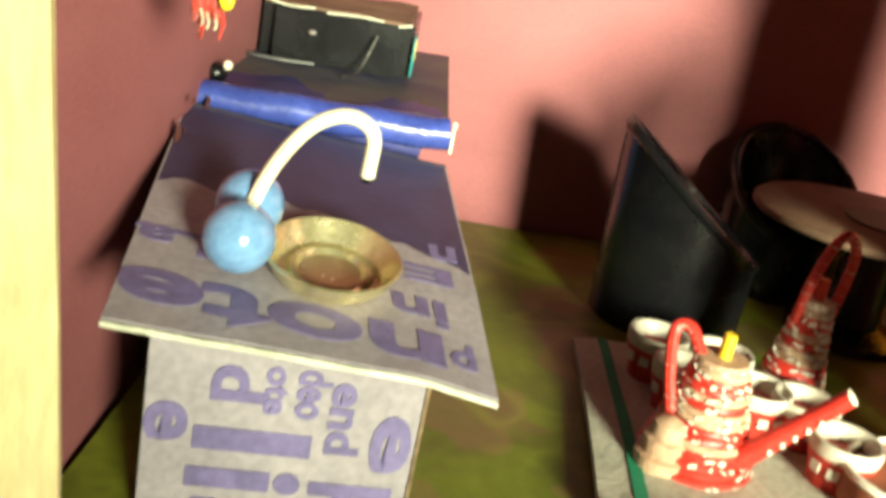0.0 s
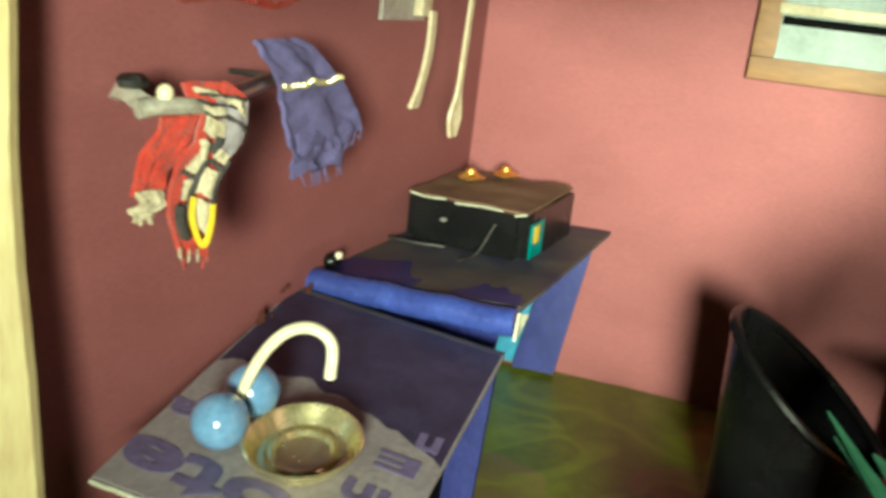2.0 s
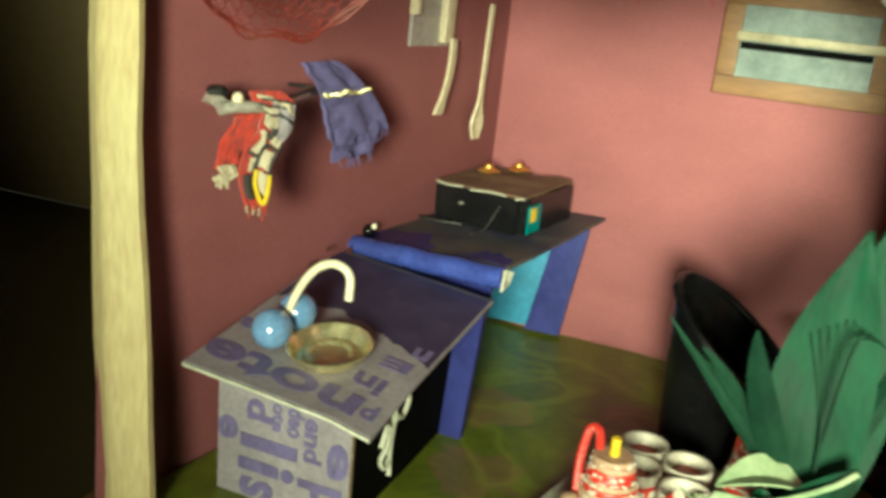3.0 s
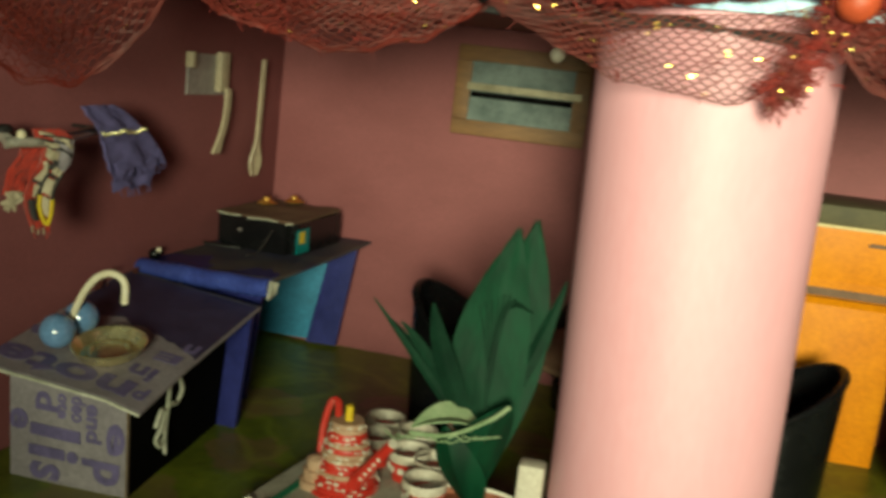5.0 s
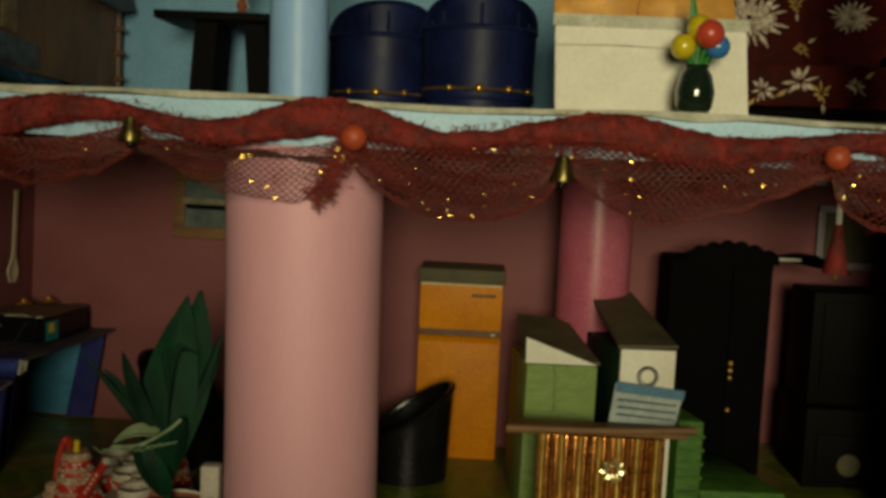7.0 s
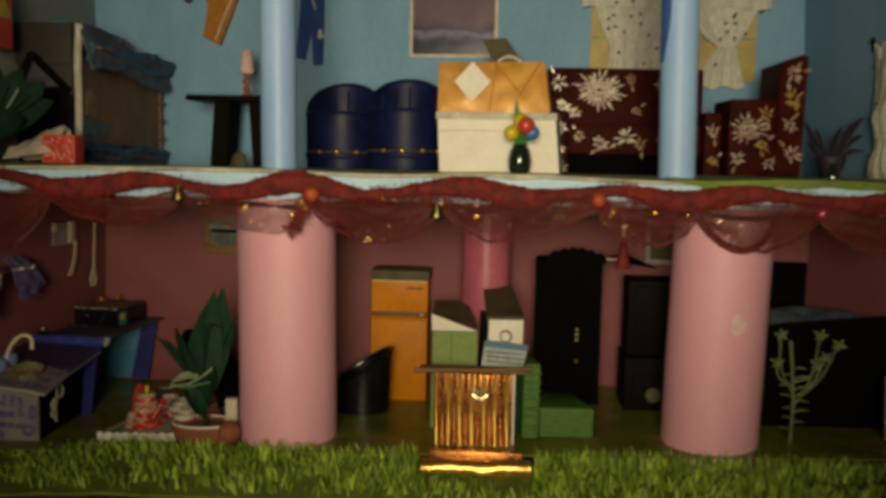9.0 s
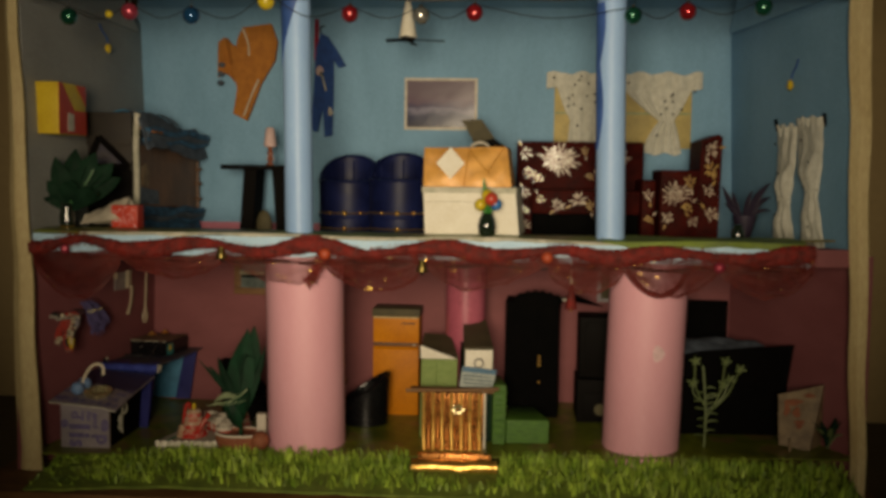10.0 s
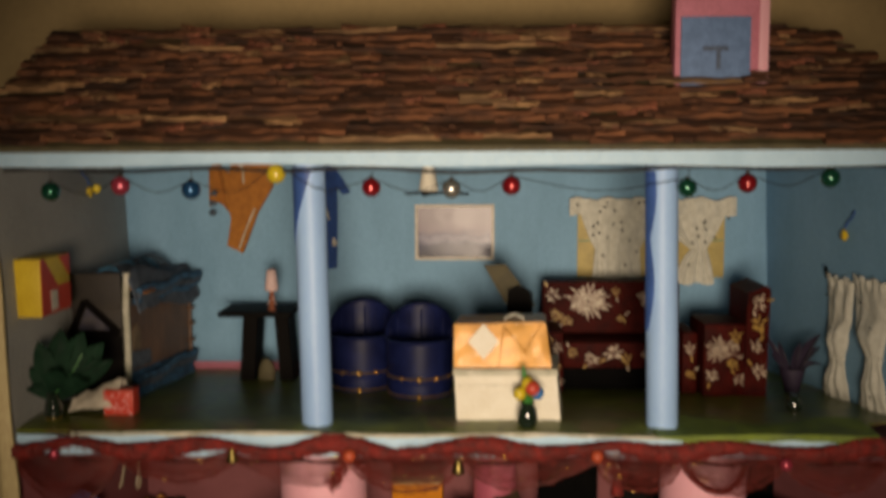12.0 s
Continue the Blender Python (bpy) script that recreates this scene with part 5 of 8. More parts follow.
for cx, cy in ((-0.2105, 0.0715), (-0.2100, 0.0555), (-0.1945, 0.0480), (-0.1838, 0.0275), (-0.1842, 0.0440), (-0.1960, 0.0650)):
    paper_cup(cx, cy, RED_Z, 0.0076, 0.0125)
PLAN["crooked"] = True

# ---- lower storey: leafy plant in a brown pot ----
pot = thing("potted_plant", (-0.168, 0.030, 0), "green cloth-leaf plant in a low brown pot", "plant")
PZ = ground_z(-0.17, 0.03)
part("pot", lathe([(0.020, 0.0), (0.0225, 0.006), (0.0230, 0.0125), (0.0215, 0.0135), (0.0205, 0.0115), (0.0, 0.0110)], 32, (-0.1690, 0.0290, PZ), squash=0.8), TERRACOTTA, pot, "brown and red pot")
part("pot_rim", tube([(-0.1690 + 0.0225 * math.cos(2 * math.pi * i / 32), 0.0290 + 0.0180 * math.sin(2 * math.pi * i / 32), PZ + 0.0135) for i in range(33)], 0.0010, 6, cap=False), WHITE_CARD, pot, "pale rope rim")
part("stem", tube([(-0.1680, 0.0280, PZ + 0.010), (-0.1682, 0.0285, 0.040)], 0.0018, 10), GREEN_LEAF, pot)


def leaf(base, tip, width, bend, side, fold=0.25, n=14, wave=0.0, tipcut=0.0):
    """A leaf blade with a midrib fold, from base to tip."""
    b, t2, sd, bd = Vector(base), Vector(tip), Vector(side).normalized(), Vector(bend)
    nn = (t2 - b).normalized().cross(sd).normalized()
    def at(u, v):
        c = b.lerp(t2, v) + bd * 4 * v * (1 - v)
        w = width * (math.sin(math.pi * min(1, v * 0.86 + 0.13)) ** 0.8)
        s = (u - 0.5) * 2
        return c + sd * s * w + nn * (abs(s) * w * fold + wave * math.sin(v * 14 + s * 2)) + (t2 - b).normalized() * tipcut * abs(math.sin(u * 9)) * v ** 6
    return sheet(at, 10, n, 0.0005)


part("leaf", leaf((-0.1672, 0.0240, 0.030), (-0.1655, 0.0440, 0.0995), 0.0125, (-0.0025, -0.002, 0), (1, 0.1, 0), 0.16, 30, 0.0005, 0.004), GREEN_LEAF, pot, "broad creased green leaf")
part("leaf", leaf((-0.1668, 0.0260, 0.030), (-0.1605, 0.0480, 0.1030), 0.0110, (0.0010, 0.001, 0), (1, -0.15, 0), 0.2, 30, 0.0006, 0.003), GREEN_LEAF, pot, "broad creased green leaf")
for side, tip, w, bend in (((0.3, 0.1, 0.8), (-0.2070, 0.0260, 0.0770), 0.0017, (0.003, 0, -0.0030)), ((0.5, 0.3, 0.7), (-0.2040, 0.0320, 0.0700), 0.0018, (-0.002, 0, 0.0050)), ((0.4, 0.2, 0.8), (-0.1980, 0.0280, 0.0700), 0.0020, (-0.002, 0, 0.0060)), ((0.8, 0.1, 0.4), (-0.1860, 0.0180, 0.0805), 0.0036, (-0.003, 0, 0.0020)), ((0.7, -0.2, -0.4), (-0.1480, 0.0420, 0.0880), 0.0024, (0.003, 0, 0.004)), ((0.7, -0.1, -0.4), (-0.1500, 0.0480, 0.0800), 0.0030, (0.003, 0, 0.003))):
    part("leaf", leaf((-0.1690, 0.0285, 0.030), tip, w, bend, side, 0.5, 18), GREEN_DARK, pot, "narrow dark leaf")
for k in range(10):
    x = -0.1655 + 0.0011 * (k - 4.5)
    part("vein", tube(curve_points([(-0.1672, 0.0225, 0.036 + 0.0035 * abs(k - 4.5)), (0.5 * (x - 0.1672), 0.0270, 0.062 + 0.002 * k), (-0.1655 + 0.0019 * (k - 4.5), 0.0345, 0.083 - 0.0012 * abs(k - 4.5))], 4), 0.00022, 4), GREEN_DARK, pot)
part("leaf", leaf((-0.1690, 0.0250, 0.040), (-0.1885, 0.0150, 0.0395), 0.0060, (0, 0, 0.003), (0.3, -0.9, -0.2), 0.4), PALE_EDGE, pot, "folded leaf with its pale underside up")
part("leaf", leaf((-0.1690, 0.0235, 0.018), (-0.1590, 0.0170, 0.0520), 0.0105, (-0.003, -0.004, 0), (1, 0.2, 0.3), 0.5), GREEN_LEAF, pot)
part("leaf", leaf((-0.1690, 0.0220, 0.014), (-0.1780, 0.0170, 0.0410), 0.0080, (0, -0.004, 0), (1, -0.2, 0), 0.5), GREEN_LEAF, pot)
part("rib", tube(curve_points([(-0.1885, 0.0128, 0.0385), (-0.1760, 0.0130, 0.0400), (-0.1640, 0.0140, 0.0470), (-0.1585, 0.0150, 0.0520)]), 0.0007, 6), PALE_EDGE, pot, "pale folded edge")
for i in range(9):
    a = (-0.1885 + 0.0035 * i, 0.0125 + 0.0005 * i, 0.0380 + 0.0004 * i)
    part("thread", tube(curve_points([a, (a[0] - 0.004, a[1] - 0.001, a[2] - 0.002 + 0.001 * math.sin(i)), (a[0] - 0.008, a[1], a[2] - 0.0015 * (i % 3))], 3), 0.00025, 4), PALE_EDGE, pot)
blk = thing("white_block", (-0.1530, 0.044, 0.0), "small white foam block by the pot", "block")
part("block", box(-0.1575, 0.0395, PZ + 0.0, -0.1485, 0.0480, PZ + 0.0290, 0.0016), CUP_WHITE, blk)
ball_mat = thing("terracotta_ball", (-0.1475, 0.022, 0.0), "small round terracotta ball beside the pot", "ball")
part("ball", ball(0.0085, (-0.1475, 0.0170, PZ + 0.0085)), TERRACOTTA, ball_mat)

# ---- lower storey: green paper sofa with the gilt cabinet before it ----
gs = thing("green_box_sofa", (0.03, 0.11, 0), "crepe-paper covered green block sofa with olive lids", "sofa", wide=True)
part("arm_block", box(-0.0105, 0.080, ground_z(0, 0.08), 0.0240, 0.168, 0.0715, 0.0012), GREEN_PALE, gs, "pale green crepe-paper block")
part("arm_lid", slab_poly([(-0.0125, 0.0800, 0.0720), (0.0245, 0.0775, 0.0725), (0.0200, 0.1700, 0.0870), (-0.0085, 0.1700, 0.0880)], 0.0014, (0, 0, 1)), OLIVE_LID, gs, "olive brown lid, tilted up")
part("white_wedge", slab_poly([(-0.0110, 0.0790, 0.0722), (0.0235, 0.0775, 0.0722), (-0.0115, 0.0780, 0.0850)], 0.0012, (0, 1, 0)), WHITE_CARD, gs, "white card wedge under the lid")
part("cord", tube(curve_points([(0.003, 0.0790, 0.071), (0.0040, 0.0785, 0.055), (0.0035, 0.0788, 0.035), (0.0045, 0.0785, 0.012)]), 0.0006, 5), GREEN_PALE, gs)
part("back_block", box(0.0300, 0.0570, ground_z(0.04, 0.06), 0.0560, 0.170, 0.0830, 0.0012), GREEN_DARK, gs, "tall dark green block")
part("back_front", box(0.0305, 0.0550, 0.0640, 0.0555, 0.0568, 0.0835, 0.0006), WHITE_CARD, gs, "white card end")
part("back_lid", slab_poly([(0.0290, 0.0545, 0.0838), (0.0560, 0.0545, 0.0845), (0.0575, 0.1710, 0.1030), (0.0330, 0.1710, 0.1025)], 0.0016, (0, 0, 1)), OLIVE_LID, gs, "olive brown sloping lid")
part("end_block", box(0.0565, 0.0450, ground_z(0.06, 0.05), 0.0680, 0.120, 0.0520, 0.0014), GREEN_PAPER, gs, "bright green crepe-paper block")
part("seat_block", box(0.0690, 0.0480, ground_z(0.09, 0.05), 0.1075, 0.150, 0.0190, 0.0016), GREEN_PAPER, gs, "low green crepe-paper seat")
for i in range(7):
    z = 0.006 + 0.0065 * i
    part("crease", tube(curve_points([(0.0562, 0.0446, z), (0.0622, 0.0440, z + 0.0006 * math.sin(i * 2)), (0.0684, 0.0446, z)], 4), 0.0009, 6), GREEN_PAPER, gs)
tag = thing("money_note", (0.043, 0.05, 0.05), "folded toy banknote held by a ring clip", "banknote")
part("note", slab_poly([(0.0255, 0.0490, 0.0495), (0.0560, 0.0490, 0.0490), (0.0595, 0.0500, 0.0655), (0.0280, 0.0500, 0.0680)], 0.0006, (0, 1, 0)), NOTE, tag)
part("blue_fold", slab_poly([(0.0280, 0.0484, 0.0640), (0.0590, 0.0484, 0.0615), (0.0597, 0.0484, 0.0660), (0.0284, 0.0484, 0.0690)], 0.0005, (0, 1, 0)), NOTE_BLUE, tag, "blue upper edge")
for i in range(3):
    part("print_bar", slab_poly([(0.0290, 0.0482, 0.0600 - 0.0035 * i), (0.0560, 0.0482, 0.0585 - 0.0035 * i), (0.0560, 0.0482, 0.0592 - 0.0035 * i), (0.0290, 0.0482, 0.0610 - 0.0035 * i)], 0.0003, (0, 1, 0)), NOTE_INK, tag)
part("clip_ring", tube([(0.0430 + 0.0040 * math.cos(a), 0.0530, 0.0710 + 0.0042 * math.sin(a)) for a in [2 * math.pi * i / 20 for i in range(21)]], 0.0009, 6, cap=False), STEEL, tag, "steel ring clip")

cab = thing("gilt_cabinet", (0.02, 0.035, -0.008), "small cabinet of gilt sticks with a dark wood top", "cabinet")
part("back_box", box(-0.0065, 0.0305, -0.0130, 0.0490, 0.0430, 0.0465, 0.0008), COPPER, cab, "brown foil box")
part("side_sheet", box(0.0492, 0.0300, -0.0080, 0.0510, 0.0440, 0.0480, 0.0004), WHITE_CARD, cab, "white card side")
for i in range(13):
    x = -0.0050 + 0.0042 * i
    g = i % 2 == 0
    part("stick", tube(curve_points([(x + 0.0010, 0.0240, -0.0135), (x + 0.0003 * math.sin(i), 0.0288, 0.02), (x, 0.0292, 0.0475)], 4), 0.0019 if g else 0.0016, 10), GOLD if g else COPPER, cab, "gilt stick" if g else "copper stick")
tp = curve_points([(-0.0215, 0.0300, 0.0485), (0.0, 0.0300, 0.0490), (0.030, 0.0300, 0.0500), (0.0625, 0.0300, 0.0520)])
bm = tube(tp, 0.0019, 8)
part("top_rod", bm, WOOD, cab, "dark wooden rod")
part("top", box(-0.0180, 0.0290, 0.0478, 0.0585, 0.0450, 0.0500, 0.0006), WOOD, cab, "dark wood top")
PLAN["crooked"] = False
part("foot_board", box(-0.0040, -0.0085, -0.0040, 0.0590, -0.0008, 0.0088, 0.0010), COPPER, cab, "brown foil foot")
bm = tube(curve_points([(-0.0085, -0.0120, -0.0014), (0.010, -0.0124, -0.0006), (0.030, -0.0120, -0.0010), (0.050, -0.0123, 0.0002), (0.0640, -0.0120, 0.0000)], 8), 0.0058, 14)
for vert in bm.verts:
    vert.co += Vector((0, 1, 1)) * 0.0009 * noise.noise(vert.co * 210)
part("base_rod", bm, GOLD, cab, "thick crumpled gold base")
PLAN["crooked"] = True
for k in range(8):
    a = 2 * math.pi * k / 8
    part("petal", leaf((0.0262, 0.0262, 0.0330), (0.0262 + 0.0058 * math.cos(a), 0.0250, 0.0330 + 0.0058 * math.sin(a)), 0.0016, (0, -0.0006, 0), (-math.sin(a), 0, math.cos(a)), 0.3, 5), BRASS, cab)
part("flower_centre", ball(0.0016, (0.0262, 0.0250, 0.0330), n=10), COPPER, cab)

# ---- lower storey: bedroom corner ----
def gz(x, y):
    return ground_z(x, y)


wz = gz(0.1, 0.21)
PLAN["crooked"] = False
FZ = settle(0.105, 0.17, gz(0.105, 0.17)).z
cup = thing("black_wardrobe", (0.095, 0.135, FZ), "black card wardrobe with a carved crest and gold handles", "wardrobe")
bm = slab_poly([(0.0680, 0.1200, FZ), (0.1200, 0.1130, FZ), (0.1230, 0.1500, FZ), (0.0700, 0.1560, FZ)], 0.1255 - FZ, (0, 0, 1))
bmesh.ops.bevel(bm, geom=bm.edges[:], offset=0.0008, segments=1, affect="EDGES")
part("body", bm, BLACK_MATT, cup)
for a, b in ((0.02, 0.60), (0.62, 0.98)):
    p, q = Vector((0.0680, 0.1200, 0)).lerp(Vector((0.1200, 0.1130, 0)), a), Vector((0.0680, 0.1200, 0)).lerp(Vector((0.1200, 0.1130, 0)), b)
    d = part("door", slab_poly([(p.x, p.y - 0.0002, FZ + 0.004), (q.x, q.y - 0.0002, FZ + 0.004), (q.x, q.y - 0.0002, 0.1225), (p.x, p.y - 0.0002, 0.1225)], 0.0016, (-0.13, -0.99, 0)), BLACK_MATT, cup)
for z in (0.072, 0.068, 0.064, 0.047):
    part("handle", ball(0.0015, (0.1015, 0.1130, z), n=10), GOLD, d, "small gold knob")
crest = [(0.1225 - 0.046 * i / 28, 0.1126 + 0.0062 * i / 28, 0.1255 + 0.0030 + 0.0060 * math.sin(math.pi * i / 28) + 0.0022 * abs(math.sin(i * 0.70))) for i in range(29)]
part("crest", slab_poly([(0.0765, 0.1188, 0.1250), (0.1225, 0.1126, 0.1250)] + crest, 0.0030, (0, 1, 0)), BLACK_MATT, cup, "carved black crest")
bk = thing("white_booklet", (0.125, 0.128, 0.1262), "white booklet lying askew on the wardrobe", "booklet")
part("pages", slab_poly([(0.1060, 0.1240, 0.1260), (0.1330, 0.1120, 0.1275), (0.1400, 0.1270, 0.1275), (0.1130, 0.1420, 0.1262)], 0.0014, (0, 0, 1)), WHITE_CARD, bk)
part("cover", slab_poly([(0.1200, 0.1220, 0.1277), (0.1400, 0.1100, 0.1305), (0.1620, 0.1180, 0.1210), (0.1380, 0.1360, 0.1290)], 0.0010, (0, 0, 1)), BLACK_MATT, bk, "black cover")
PLAN["crooked"] = True

PLAN["aside"] = Vector((0.0175, -0.034, 0))
ov = thing("black_cabinet", (0.175, 0.228, 0), "black card cabinet with a drawer and pale emblem", "cabinet")
part("upper_body", box(0.1530, 0.2120, wz + 0.048, 0.1960, BACK - 0.003, 0.1160, 0.0010), BLACK_WOOD, ov)
part("lower_body", box(0.1510, 0.2030, wz, 0.1980, BACK - 0.003, wz + 0.0475, 0.0010), BLACK_WOOD, ov)
part("panel", box(0.1585, 0.2106, wz + 0.056, 0.1905, 0.2126, 0.1110, 0.0005), BLACK_WOOD, ov)
part("drawer", box(0.1570, 0.2016, wz + 0.008, 0.1930, 0.2036, wz + 0.034, 0.0005), BLACK_WOOD, ov)
bm = lathe([(0.0055, 0), (0.0060, 0.0004), (0.0040, 0.0006), (0.0, 0.0007)], 16)
bmesh.ops.transform(bm, matrix=pose(0.1740, 0.2014, wz + 0.018, 90), verts=bm.verts[:])
part("emblem", bm, OLIVE_LID, ov, "faded pale emblem")

PLAN["aside"] = Vector((0, 0, 0))
bed = thing("black_bed", (0.30, 0.13, 0), "large black box bed with a headboard and grey cover", "bed", wide=True)
bz = gz(0.3, 0.1)
part("mattress", box(0.2150, 0.105, bz + 0.040, 0.3400, 0.235, bz + 0.058, 0.0030), BLACK_MATT, bed)
part("footboard", slab_poly([(0.2150, 0.0900, bz), (0.3290, 0.0930, bz), (0.3430, 0.0985, 0.0880), (0.2580, 0.0960, 0.0810), (0.2150, 0.0950, 0.0720)], 0.0060, (0, 1, 0)), BLACK_MATT, bed)
part("side_board", box(0.2130, 0.097, bz, 0.2160, 0.235, bz + 0.050, 0.0008), BLACK_MATT, bed)
part("side_board", box(0.3380, 0.105, bz, 0.3410, 0.235, bz + 0.050, 0.0008), BLACK_MATT, bed)
part("headboard", box(0.2860, 0.236, bz, 0.3430, 0.241, 0.1300, 0.0012), BLACK_MATT, bed)
def cov(u, v):
    x, y = 0.222 + 0.108 * u, 0.108 + 0.110 * v
    return (x, y, bz + 0.0720 + 0.016 * math.sin(math.pi * v) + 0.0030 * noise.noise((x * 60, y * 60, 0)))
part("cover", sheet(cov, 24, 20, 0.0012), GREY_CLOTH, bed, "crumpled grey-blue cover")

card = thing("greeting_card", (0.325, 0.045, 0), "standing card box printed red and white", "card box")
cz = gz(0.32, 0.04)
part("front", slab_poly([(0.3075, 0.0420, cz + 0.003), (0.3330, 0.0360, cz - 0.001), (0.3440, 0.0400, 0.0565), (0.3060, 0.0440, 0.0460)], 0.0010, (0, 1, 0)), CARD_BEIGE, card)
part("side", slab_poly([(0.3330, 0.0372, cz - 0.001), (0.3500, 0.0560, cz), (0.3500, 0.0560, 0.0520), (0.3440, 0.0412, 0.0565)], 0.0010, (-1, 0, 0)), CARD_BEIGE, card)
for q, (x, z, w, h) in enumerate(((0.319, 0.040, 0.009, 0.003), (0.326, 0.020, 0.008, 0.004), (0.313, 0.034, 0.003, 0.007), (0.332, 0.047, 0.006, 0.002), (0.322, 0.031, 0.004, 0.005))):
    bm = bmesh.new()
    outline(bm, [(x + w * math.cos(a) * (0.8 + 0.3 * math.sin(3 * a + q)), z + h * math.sin(a)) for a in [2 * math.pi * i / 18 for i in range(18)]], 0.0420 - 0.10 * (x - 0.306))
    part("print_patch", bm, TERRACOTTA, card, "faded red print")
part("prop", box(0.3140, 0.0330, cz - 0.001, 0.3165, 0.0350, cz + 0.010, 0.0004), CARD_BEIGE, card, "white peg")

pp = thing("pale_plant", (0.243, 0.042, 0), "pale green plastic flowering plant behind the column", "plant")
pz = gz(0.243, 0.042)
part("stem", tube(curve_points([(0.2430, 0.0420, pz), (0.2435, 0.0415, 0.025), (0.2425, 0.0420, 0.045), (0.2400, 0.0430, 0.072)]), 0.0010, 6), PALE_LEAF, pp)
tips = [(0.2590, 0.0400, 0.0770), (0.2720, 0.0410, 0.0700), (0.2640, 0.0440, 0.0600), (0.2330, 0.0440, 0.0760), (0.2310, 0.0430, 0.0560), (0.2570, 0.0380, 0.0560)]
for q, tp2 in enumerate(tips):
    root = (0.2430, 0.0418, 0.022 + 0.004 * q)
    mid = tuple((a + b) / 2 + c for a, b, c in zip(root, tp2, (0.004 * (1 if tp2[0] > 0.243 else -1), 0, -0.002)))
    part("branch", tube(curve_points([root, mid, tp2], 5), 0.0007, 5), PALE_LEAF, pp)
    for k in range(5):
        a = 2 * math.pi * k / 5 + q
        part("petal", leaf(tp2, (tp2[0] + 0.0056 * math.cos(a), tp2[1] - 0.002 + 0.002 * math.sin(3 * a), tp2[2] + 0.0048 * math.sin(a) + 0.001), 0.0011, (0, -0.001, 0), (-math.sin(a), 0, math.cos(a)), 0.4, 5), PALE_LEAF, pp)
for k in range(12):
    zz, s = 0.008 + 0.004 * k, 1 if k % 2 else -1
    part("leaf", leaf((0.2430, 0.0415, zz), (0.2430 + s * rnd.uniform(0.007, 0.012), 0.040 + rnd.uniform(-0.003, 0.003), zz + rnd.uniform(-0.001, 0.005)), 0.0014, (0, 0, 0.001), (0, 1, 0.2), 0.3, 5), PALE_LEAF, pp)

sm = thing("small_plant", (0.343, 0.028, 0), "small dark green plastic plant in the corner", "plant")
for k in range(16):
    a = 2 * math.pi * k / 16
    tip = (0.343 + 0.013 * math.cos(a), 0.028 + 0.010 * math.sin(a), cz + 0.014 + 0.016 * rnd.random())
    part("leaf", leaf((0.343, 0.028, cz + 0.002), tip, 0.0022, (0, 0, 0.004), (-math.sin(a), math.cos(a), 0.1), 0.4, 6), GREEN_DARK if k % 3 else PALE_LEAF, sm)

pf = thing("picture_frame", (0.232, BACK, 0.145), "narrow grey picture frame on the rose wall", "picture")
for b in ((0.2050, 0.1250, 0.2590, 0.1290), (0.2050, 0.1590, 0.2590, 0.1630)):
    part("rail", box(b[0], BACK - 0.004, b[1], b[2], BACK - 0.0003, b[3], 0.0006), GREY_PAPER, pf)
for b in ((0.2050, 0.1290, 0.2090, 0.1590), (0.2550, 0.1290, 0.2590, 0.1590)):
    part("stile", box(b[0], BACK - 0.004, b[1], b[2], BACK - 0.0003, b[3], 0.0006), GREY_PAPER, pf)
part("print", box(0.2088, BACK - 0.0018, 0.1288, 0.2552, BACK - 0.0006, 0.1592, 0), OLIVE_LID, pf, "dark faded print")

PLAN["crooked"] = False

# ---- upper storey ----
UZ = up_z


